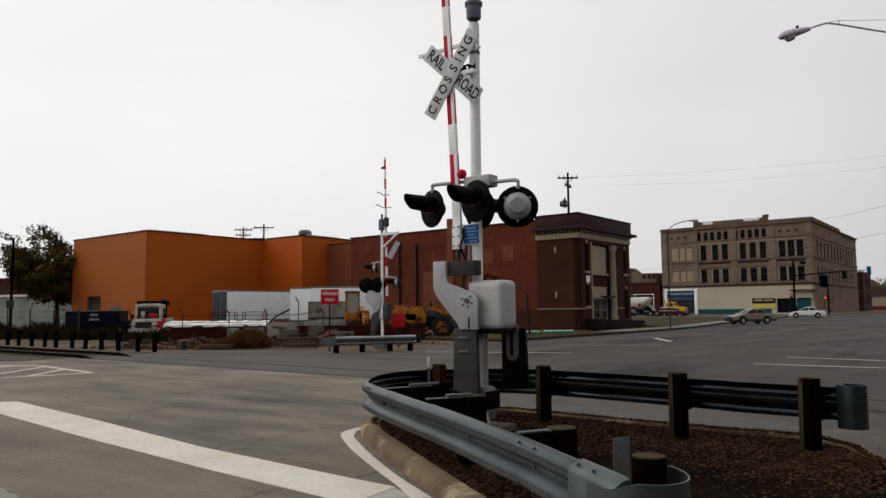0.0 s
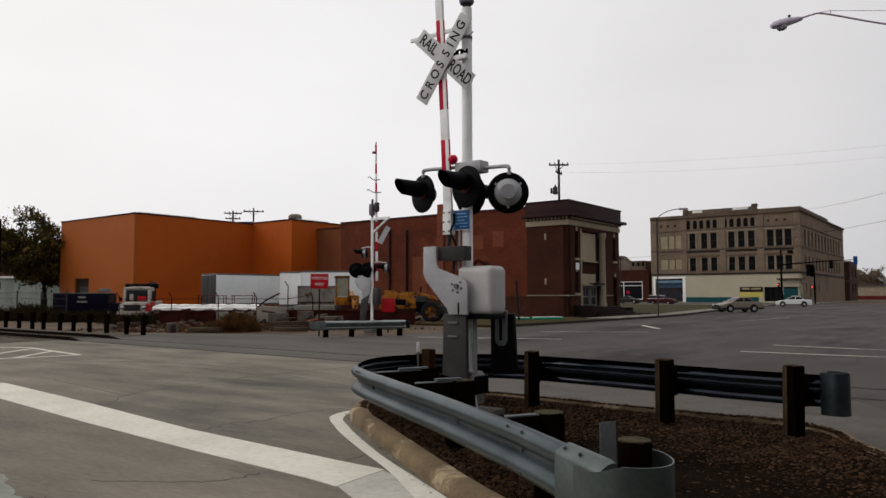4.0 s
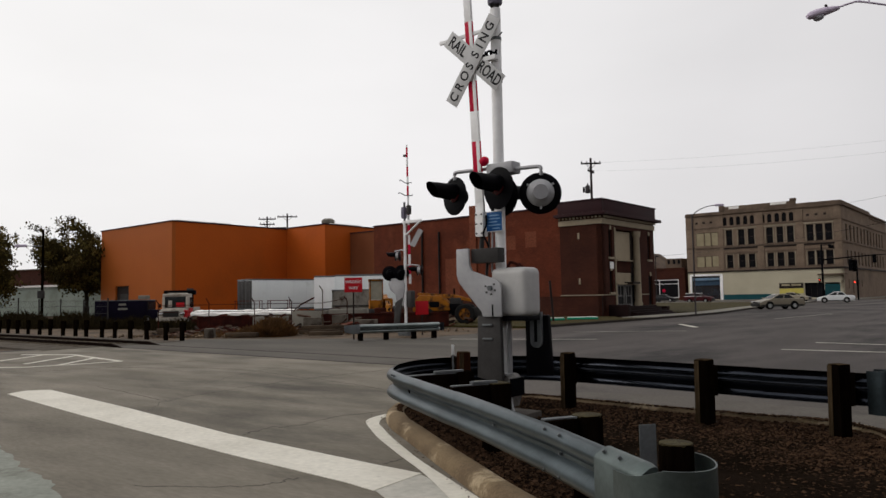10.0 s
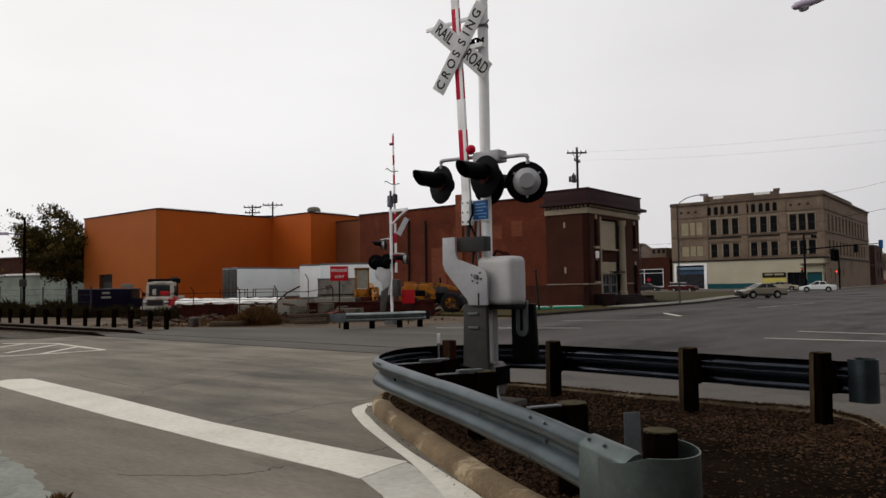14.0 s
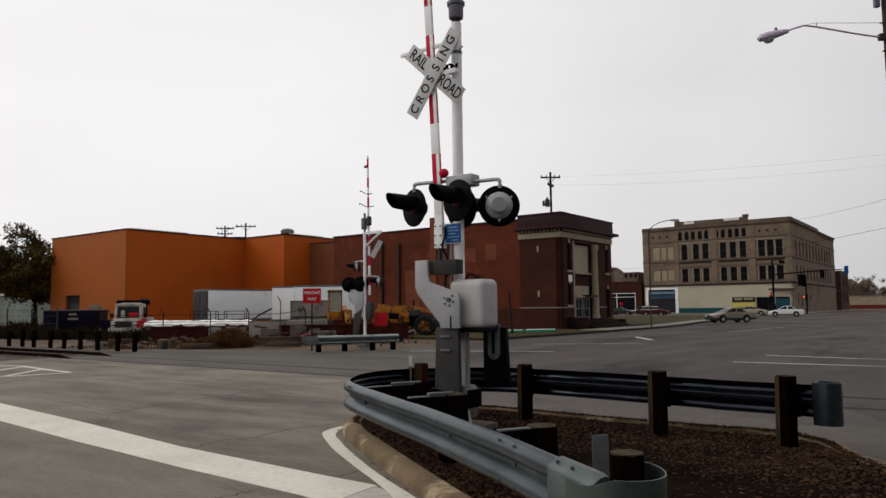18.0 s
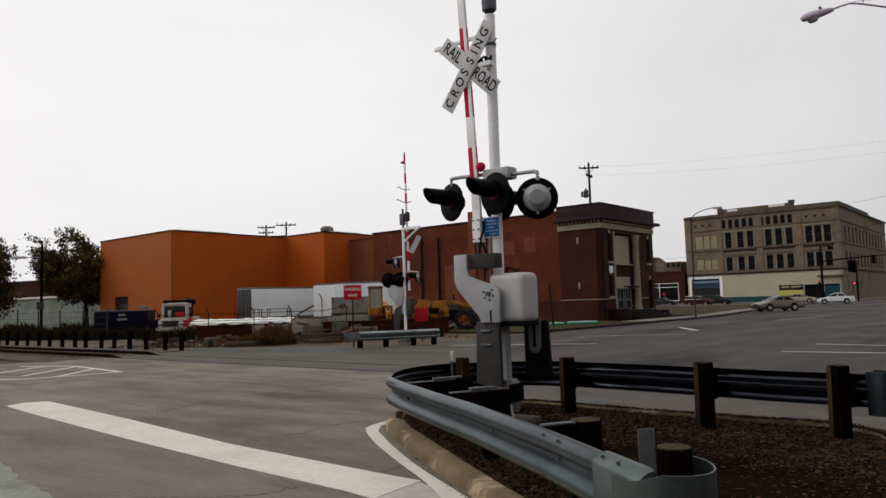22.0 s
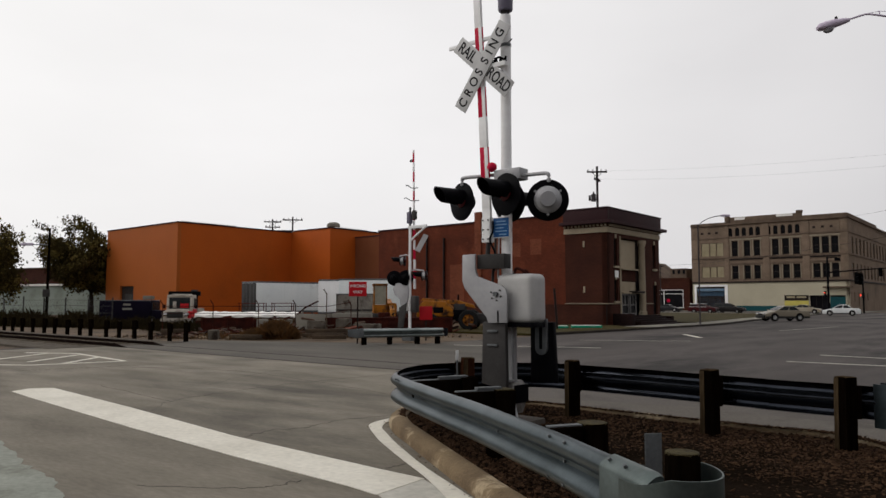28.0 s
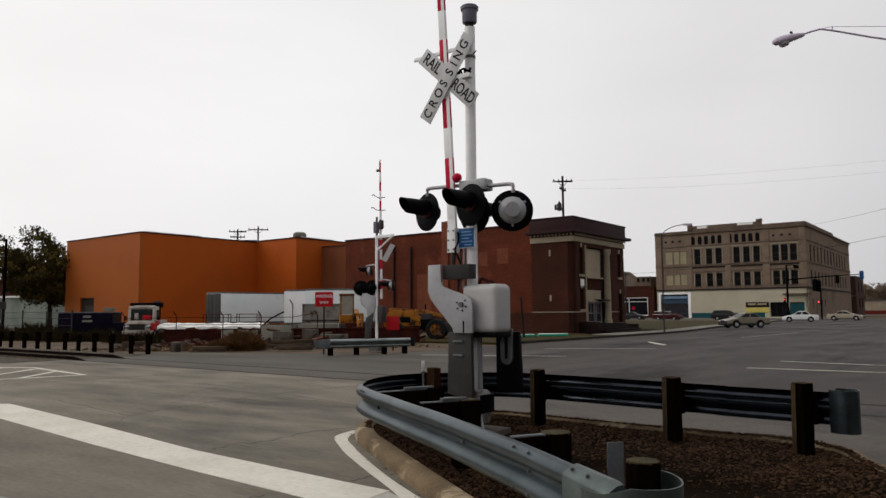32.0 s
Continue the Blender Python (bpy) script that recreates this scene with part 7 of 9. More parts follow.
    utility("utility_pole", 48, 52, 14.4, "timber utility pole beside the junction", [(13.5, 1.2, 70), (9.9, 0.8, 70)])
    p = at_uv(-22.8, 38.1)
    t = thing("iron_post", pose(p.x, p.y, 0, 2, -4, 0), "leaning dark iron post beside the verge", "post")
    part("post", rodded((0, 0, -0.1), (0, 0, 2.5), 0.07, seg=10), M_FRAME, t)
    # wires, each hanging in a slow curve
    for a, b, sag in (((70.4, 136, 17.6), (48, 52, 13.6), 0.9), ((40, 150, 9.3), (48, 52, 10.0), 1.2), ((-29.6, 109.4, 14.1), (-26.5, 109.4, 14.4), 0.1), ((14.9, 79.2, 16.1), (48, 52, 14.2), 0.7), ((14.0, 79.2, 15.2), (48, 52, 13.4), 0.9)):
        a, b = Vector(a), Vector(b)
        bm = bmesh.new()
        tube(bm, [a + (b - a) * (k / 20) - Vector((0, 0, sag * 4 * (k / 20) * (1 - k / 20))) for k in range(21)], 0.0045 if a.x > 13 and b.y == 52 and a.y < 80 else 0.018, 5)
        tagged(part("overhead_wire", bm, M_BLACK), "thin black overhead wire", "wire", "overhead wires")


M_POLEGREY = mat("weathered_pole_grey", (0.055, 0.048, 0.052), (0.036, 0.032, 0.035), rough=0.6, s1=3, s2=20, fine=0.1, bump=0.02)
M_LAMPGREY = mat("lamp_grey", (0.58, 0.5, 0.62), (0.47, 0.41, 0.51), rough=0.5, s1=3, s2=20, fine=0.08, bump=0.02)
M_REFRACTOR = mat("prismatic_glass", (0.4, 0.4, 0.43), (0.33, 0.33, 0.36), rough=0.2, s1=8, s2=40, fine=0.15, bump=0.1)


def build_traffic_lights():
    def head(parent, x, y, z, yaw, lit=None, n=3, s=1.0, m=None):
        h = part("signal_head", boxed(-0.18 * s, 0.18 * s, -0.12, 0.14, -0.5 * s, 0.5 * s, bevel=0.03), M_BLACK, parent, "", pose(x, y, z, 0, 0, yaw))
        for k in range(3):
            bm = bmesh.new()
            spun(bm, [(0.0, 0.12), (0.13 * s, 0.12), (0.14 * s, 0.13), (0.13 * s, 0.16), (0.0, 0.17)], pose(0, 0, (0.32 - 0.32 * k) * s, 90, 0, 0), 14)
            part("lens", bm, M_LAMPON if lit == k else M_BLACK, h)
            bm = bmesh.new()
            for a in range(6):
                a0, a1 = radians(a * 30), radians(a * 30 + 30)
                r = 0.15 * s
                q = [(r * math.cos(a0), -0.13, r * math.sin(a0)), (r * math.cos(a1), -0.13, r * math.sin(a1)), (r * math.cos(a1), -0.36, r * math.sin(a1)), (r * math.cos(a0), -0.36, r * math.sin(a0))]
                bm.faces.new([bm.verts.new((p[0], p[1], p[2] + (0.32 - 0.32 * k) * s)) for p in q])
            part("visor", bm, M_BLACK, h)
        return h
    t = thing("traffic_signal", pose(58.1, 118.0, 0, 0, 0, 0), "dark traffic signal mast with long arm and lamp", "traffic signal", "traffic signals")
    part("mast", rodded((0, 0, 0), (0, 0, 9.0), 0.2, 0.14, seg=14), M_BLACK, t)
    part("base", rodded((0, 0, 0), (0, 0, 1.6), 0.3, 0.26, seg=14), M_BLACK, t)
    bm = bmesh.new()
    tube(bm, [(0, 0, 6.5), (4, -0.1, 6.85), (8.2, -0.2, 7.15), (12.4, -0.3, 7.35)], [0.13, 0.11, 0.09, 0.06], 10)
    part("mast_arm", bm, M_BLACK, t)
    part("lamp_arm", rodded((0, 0, 8.9), (1.6, 0, 8.95), 0.06, seg=8), M_BLACK, t)
    part("lamp_head", boxed(1.2, 2.0, -0.15, 0.15, 8.4, 8.9, bevel=0.05), M_BLACK, t)
    head(t, 8.2, -0.3, 6.6, 0, None, s=1.4)
    part("street_plate", boxed(11.9, 12.6, -0.35, -0.28, 6.55, 7.9, bevel=0.02), M_BLUE, t, "blue hanging street plate")
    head(t, -0.6, -0.2, 3.1, -10, None, s=0.9)
    lampon = bmesh.new()
    spun(lampon, [(0.0, 0.0), (0.1, 0.0), (0.09, 0.04), (0.0, 0.06)], pose(-0.75, -0.32, 3.3, 90, 0, 0), 12)
    part("lamp", lampon, M_LAMPON, t, "small lit signal lamp")
    t = thing("traffic_signal", pose(63.6, 118.0, 0), "dark traffic signal post with a clustered signal head and red light", "traffic signal", "traffic signals")
    part("post", rodded((0, 0, 0), (0, 0, 6.3), 0.13, seg=12), M_BLACK, t)
    head(t, -1.0, -0.1, 5.6, 20, None, s=1.9)
    head(t, -0.25, 0.1, 5.5, -40, None, s=1.9)
    bm = bmesh.new()
    tube(bm, curve_pts([(0, 0, 6.2), (-0.4, 0, 6.6), (-1.0, 0, 6.6)], 4), 0.06, 8)
    part("bracket", bm, M_BLACK, t)
    h = head(t, -0.1, -0.15, 2.85, 0, None, s=0.8)
    bm = bmesh.new()
    spun(bm, [(0.0, 0.0), (0.13, 0.0), (0.12, 0.06), (0.0, 0.08)], pose(-0.62, -0.3, 2.85, 90, 0, 0), 16)
    part("lamp", bm, M_LAMPON, t, "lit red signal lamp")


# ---- trees and weeds ----
def build_tree(name, x, y, height, spread, label, seed, leaves, mats, lean=(0, 0), low=0.25, size=1.0, skirt=0):
    rng = random.Random(seed)
    t = thing(name, pose(x, y, 0), label, "tree", "trees")
    bm = bmesh.new()
    fork = height * 0.3
    tube(bm, curve_pts([(0, 0, -0.1), (0.1, 0, fork * 0.5), (lean[0] * 0.3, lean[1] * 0.3, fork), (lean[0], lean[1], height * 0.8)], 5),
         [0.035 * height * (1 - 0.9 * k / 15) + 0.02 for k in range(16)], 9)
    tips = []
    for k in range(13):
        a = rng.uniform(0, 6.28)
        z0 = rng.uniform(0.22, 0.6) * height
        r = spread * rng.uniform(0.55, 1.0)
        end = Vector((math.cos(a) * r, math.sin(a) * r, min(height * 0.95, z0 + rng.uniform(0.15, 0.45) * height)))
        mid = Vector((math.cos(a) * r * 0.5, math.sin(a) * r * 0.5, z0 + (end.z - z0) * 0.65))
        pts = curve_pts([(lean[0] * 0.4, lean[1] * 0.4, z0), mid, end], 4)
        tube(bm, pts, [0.012 * height * (1 - 0.85 * i / (len(pts) - 1)) for i in range(len(pts))], 6)
        tips += pts[3:]
        for q in range(3):
            b0 = pts[rng.randrange(3, len(pts))]
            e = b0 + Vector((rng.uniform(-1, 1), rng.uniform(-1, 1), rng.uniform(-0.2, 0.9))) * spread * 0.35
            tube(bm, [b0, (b0 + e) / 2 + Vector((0, 0, 0.1)), e], [0.05, 0.035, 0.015], 5)
            tips += [e, (b0 + e) / 2]
    for k in range(skirt):
        a, r = 6.283 * (k + rng.uniform(-0.3, 0.3)) / skirt, spread * rng.uniform(0.65, 0.95)
        pts = curve_pts([(0, 0, 0.27 * height), (math.cos(a) * r * 0.5, math.sin(a) * r * 0.5, 0.42 * height), (math.cos(a) * r, math.sin(a) * r, rng.uniform(0.36, 0.52) * height)], 4)
        tube(bm, pts, [0.01 * height * (1 - 0.85 * i / (len(pts) - 1)) for i in range(len(pts))], 6)
        tips += pts[3:]
    part("trunk", bm, M_BARK, t)
    for mi, m in enumerate(mats):
        verts, faces = [], []
        clumps = [p + Vector((rng.gauss(0, 0.4), rng.gauss(0, 0.4), rng.gauss(0, 0.35))) * spread * 0.3 for p in tips if p.z > height * low for _ in range(3)]
        for _ in range(leaves // len(mats)):
            c = rng.choice(clumps)
            s = spread * 0.062
            p = c + Vector((rng.gauss(0, s), rng.gauss(0, s), rng.gauss(0, s * 0.8)))
            if p.z < height * low * 0.8:
                continue
            q = Euler((rng.uniform(0, 6.3), rng.uniform(0, 6.3), rng.uniform(0, 6.3))).to_matrix()
            r = rng.uniform(0.1, 0.22) * size
            b = len(verts)
            verts += [p + q @ Vector(v) for v in ((-r, 0, 0), (0, -r * 0.55, 0.03), (r, 0, 0), (0, r * 0.55, 0.03))]
            faces.append((b, b + 1, b + 2, b + 3))
        me = bpy.data.meshes.new("crown")
        me.from_pydata(verts, [], faces)
        me.materials.append(m)
        part("crown", me, None, t)
    return t


M_SCRUB = mat("dark_scrub", (0.03, 0.022, 0.009), (0.014, 0.011, 0.006), rough=0.95, s1=2, s2=15, fine=0.3, bump=0.0, spec=0.02)


def build_green():
    build_tree("tree", -44.7, 85.0, 10.9, 4.9, "broad tree with thinning yellow green autumn leaves", 11, 42000, (M_LEAF, M_LEAF_DARK, M_LEAF_DARK), low=0.16, skirt=9)
    build_tree("tree", -51.6, 75.0, 8.6, 4.6, "dark leafy tree beside the shed", 23, 40000, (M_LEAF_DARK, M_LEAF_DARK, M_LEAF_DARK, M_LEAF), low=0.2, skirt=9)
    rng = random.Random(4)
    for i, (x, y, h, s) in enumerate(((158, 272, 8.6, 7), (170, 276, 9.6, 8), (183, 274, 9.0, 8), (197, 280, 8.4, 9), (212, 280, 8.0, 9))):
        build_tree("tree", x, y, h, s, "far brown green tree beyond the road", 40 + i, 20000, (M_LEAF_FAR,), low=0.08, size=1.7)
    # weeds and scrub along the yard edge
    def scrub(name, spots, label, m):
        verts, faces = [], []
        for x, y, r, h, n in spots:
            for _ in range(n):
                a, d = rng.uniform(0, 6.28), r * math.sqrt(rng.random())
                bx, by = x + d * math.cos(a), y + d * math.sin(a)
                hh = h * rng.uniform(0.4, 1.0) * (1 - 0.5 * (d / r) ** 2)
                lx, ly, w = rng.gauss(0, 0.13 * h), rng.gauss(0, 0.13 * h), rng.uniform(0.005, 0.014)
                c, s = math.cos(a) * w, math.sin(a) * w
                b = len(verts)
                verts += [(bx - s, by + c, -0.05), (bx + s, by - c, -0.05), (bx + lx * 0.6, by + ly * 0.6, hh * 0.7), (bx + lx * 1.3, by + ly * 1.3, hh)]
                faces += [(b, b + 1, b + 2), (b, b + 2, b + 3)]
        me = bpy.data.meshes.new(name)
        me.from_pydata(verts, [], faces)
        me.materials.append(m)
        tagged(new(name, me), label, "weeds", "", "stuff")
    scrub("dry_weeds", [(-8.75, 33.2, 0.7, 0.95, 5200), (-9.7, 33.3, 0.7, 0.55, 1800), (-11.6, 34.2, 1.2, 0.3, 700), (-8.0, 33.4, 0.3, 0.5, 300), (-10.5, 33.0, 0.8, 0.3, 200), (-13.0, 33.5, 1.2, 0.2, 150), (-6.0, 34.0, 1.5, 0.15, 120), (-3.02, 5.6, 0.07, 0.1, 130)],
          "tall dry tan weeds at the yard edge", M_WEED)
    scrub("yard_weeds", [(-17.0 - 1.3 * k + rng.uniform(-0.5, 0.5), 43.2 + 0.74 * k + rng.uniform(-1.2, 1.2), 1.5, rng.uniform(0.3, 1.1) if k < 7 else rng.uniform(0.6, 1.5), 620) for k in range(34)], "dark scrubby weeds along the wire fence", M_SCRUB)
    # lawn tufts
    scrub("lawn_tufts", [(at_uv(rng.uniform(-34, -22), v).x, at_uv(rng.uniform(-34, -22), v).y, 2.0, 0.16, 160) for v in range(58, 100, 3)], "uneven tufts of dull grass", M_GRASS)


M_LEAF_FAR = mat("far_autumn_leaf", (0.19, 0.14, 0.095), (0.14, 0.105, 0.07), rough=0.9, s1=0.3, s2=3, fine=0.3, bump=0.0)


# ---- the yard behind the tracks ----
def wheel(parent, x, y, z, r, w, rim_m=None, name="wheel"):
    """A wheel whose axle lies along local y: tyre and rim."""
    bm = bmesh.new()
    spun(bm, [(r * 0.55, -w / 2), (r * 0.9, -w / 2), (r, -w * 0.36), (r, w * 0.36), (r * 0.9, w / 2), (r * 0.55, w / 2), (r * 0.55, -w / 2)], pose(0, 0, 0, 90, 0, 0), 24, caps=False)
    ob = part(name, bm, M_TYRE, parent, "", pose(x, y, z))
    bm = bmesh.new()
    spun(bm, [(0.0, -w * 0.44), (r * 0.2, -w * 0.5), (r * 0.24, -w * 0.4), (r * 0.5, -w * 0.34), (r * 0.56, -w * 0.47), (r * 0.56, w * 0.47), (r * 0.5, w * 0.34), (r * 0.24, w * 0.4),
              (r * 0.2, w * 0.5), (0.0, w * 0.44)], pose(0, 0, 0, 90, 0, 0), 18)
    part("rim", bm, rim_m or M_ALU, ob)
    for k in range(5):
        a = radians(72 * k)
        part("rim_hole", rodded((r * 0.38 * math.cos(a), -w * 0.42, r * 0.38 * math.sin(a)), (r * 0.38 * math.cos(a), w * 0.42, r * 0.38 * math.sin(a)), r * 0.09, seg=8), M_BLACK, ob)
    return ob


def build_trailers():
    def trailer(x, y, turn, L, W, z0, z1, label, door_m, side_m=None):
        t = thing("box_trailer", pose(x, y, 0, 0, 0, turn), label, "trailer", "parked trailers")
        part("box_body", boxed(0, L, 0, W, z0, z1, bevel=0.03), side_m or M_TRAILER, t)
        part("top_rail", boxed(-0.02, L + 0.02, -0.02, W + 0.02, z1 - 0.06, z1 + 0.05, bevel=0.015), M_GALV_DULL, t)
        part("bottom_rail", boxed(-0.02, L + 0.02, -0.03, W + 0.03, z0 - 0.12, z0 + 0.05, bevel=0.015), M_GALV_DULL, t)
        for k in range(int(L / 1.2) + 1):
            part("side_rib", boxed(k * 1.2, k * 1.2 + 0.04, -0.02, 0.0, z0 + 0.06, z1 - 0.06), side_m or M_TRAILER, t, soft=False)
        for a in (0.05, W / 2 + 0.03):
            d = part("end_door", boxed(-0.05, -0.01, a, a + W / 2 - 0.08, z0 + 0.05, z1 - 0.08, bevel=0.01), door_m, t)
            for b in (0.25, 0.75):
                part("lock_bar", rodded((-0.08, a + (W / 2 - 0.08) * b, z0 + 0.1), (-0.08, a + (W / 2 - 0.08) * b, z1 - 0.12), 0.014, seg=6), M_GALV_DULL, d)
        for xx in (L * 0.2, L * 0.42):
            for yy in (0.15, W - 0.15):
                wheel(t, xx, yy, 0.48, 0.48, 0.28)
        part("landing_leg", boxed(L * 0.8, L * 0.8 + 0.12, 0.3, 0.42, 0, z0, bevel=0.01), M_DARKPLATE, t)
        return t
    trailer(-16.04, 55.0, 44, 6.4, 2.4, 0.95, 3.22, "white box trailer with dark end doors parked in the yard", M_DARKPLATE)
    trailer(-10.7, 52.3, 2, 1.75, 2.2, 0.9, 3.26, "short white box body parked in the yard", M_WHITE, M_WHITE)
    t = trailer(-8.85, 50.3, -4, 4.6, 2.4, 1.0, 3.24, "grey white box truck body with side fittings parked in the yard", M_TRAILER)
    part("hatch", boxed(1.2, 2.4, -0.05, 0.0, 1.1, 2.0, bevel=0.01), M_GALV_DULL, t)
    part("box_rail", boxed(0.0, 4.6, -0.06, 0.0, 0.75, 0.95), M_DARKPLATE, t)


def build_machines():
    """Two yellow loaders among the stores."""
    t = thing("telehandler", pose(-4.75, 43.0, 0, 0, 0, -80), "yellow telehandler with glazed cab parked in the yard", "telehandler", "yellow machines")
    part("chassis", boxed(-2.0, 1.4, -0.55, 0.55, 0.5, 1.05, bevel=0.08), M_RUST, t, "dark chassis")
    part("engine_cover", boxed(-1.8, 0.2, 0.05, 0.62, 1.0, 1.6, bevel=0.12), M_YELLOW, t)
    cab = part("cab", boxed(-0.6, 0.6, -0.8, 0.02, 1.0, 1.5, bevel=0.05), M_YELLOW, t)
    part("cab_roof", boxed(-0.65, 0.62, -0.82, 0.04, 2.62, 2.74, bevel=0.04), M_YELLOW, cab)
    for x in (-0.58, 0.52):
        for y in (-0.78, -0.06):
            part("cab_pillar", boxed(x, x + 0.07, y, y + 0.07, 1.48, 2.64, bevel=0.01), M_YELLOW, cab)
    part("cab_window", boxed(0.54, 0.56, -0.72, -0.06, 1.52, 2.6), M_TINT, cab, "windscreen of the cab", soft=False)
    part("cab_window", boxed(-0.56, -0.54, -0.72, -0.06, 1.52, 2.6), M_TINT, cab, soft=False)
    part("cab_window", boxed(-0.5, 0.5, -0.76, -0.74, 1.52, 2.6), M_TINT, cab, soft=False)
    bm = bmesh.new()
    plate(bm, [(-2.0, 1.55), (-1.9, 1.85), (1.7, 1.2), (2.1, 0.6), (1.8, 0.5), (1.5, 0.9)], 1, 0.12, 0.4, bevel=0.02)
    part("boom", bm, M_YELLOW, t)
    bm = bmesh.new()
    plate(bm, [(1.8, 0.15), (2.5, 0.12), (2.3, 0.55), (2.05, 0.85), (1.85, 0.75)], 1, -0.2, 0.85, bevel=0.02)
    part("bucket", bm, M_RUST, t, "worn rusty bucket")
    part("hose", rodded((1.0, 0.3, 1.4), (2.0, 0.3, 0.8), 0.04, seg=8), M_BLACK, t)
    for x in (-1.3, 1.0):
        for y in (-0.66, 0.66):
            wheel(t, x, y, 0.5, 0.5, 0.34, M_YELLOW)
    t = thing("wheel_loader", pose(-1.0, 43.8, 0, 0, 0, -8), "low yellow loader with black tyres parked beside the brick wall", "loader", "yellow machines")
    part("chassis", boxed(-1.7, 1.7, -0.5, 0.5, 0.5, 0.95, bevel=0.08), M_BLACK, t, "black chassis")
    part("side_panel", boxed(-0.2, 1.2, -0.56, -0.5, 0.75, 1.2, bevel=0.03), M_BLACK, t)
    part("headlamp", rodded((-1.3, -0.66, 1.3), (-1.3, -0.6, 1.3), 0.07, seg=12), M_CHROME, t)
    part("exhaust", rodded((0.55, -0.2, 1.4), (0.55, -0.2, 2.1), 0.05, seg=8), M_BLACK, t)
    bm = bmesh.new()
    plate(bm, [(-1.95, 0.75), (-1.9, 1.35), (-1.5, 1.75), (-0.2, 1.7), (0.3, 1.2), (0.35, 0.8)], 1, -0.6, 0.55, bevel=0.08)
    part("engine_cover", bm, M_YELLOW, t)
    part("grille", boxed(-0.9, -0.3, -0.62, -0.59, 1.0, 1.35, bevel=0.02), M_BLACK, t)
    bm = bmesh.new()
    plate(bm, [(-1.7, 1.75), (-1.6, 1.9), (0.6, 1.75), (1.5, 1.5), (1.6, 1.3), (0.5, 1.5)], 1, -0.35, -0.1, bevel=0.02)
    part("boom", bm, M_YELLOW, t)
    part("seat_frame", boxed(0.3, 1.0, -0.4, 0.4, 1.0, 1.55, bevel=0.05), M_DARKPLATE, t)
    for x, r in ((-1.1, 0.5), (1.25, 0.6)):
        for y in (-0.7, 0.7):
            wheel(t, x, y, r, r, 0.4, M_YELLOW)
    part("counter_block", boxed(1.7, 2.3, -0.5, 0.5, 0.4, 1.0, bevel=0.06), M_DARKPLATE, t)


M_TINT = mat("tinted_glass", (0.34, 0.32, 0.25), (0.26, 0.25, 0.2), rough=0.1, s1=2, s2=10, fine=0.1, bump=0.0)


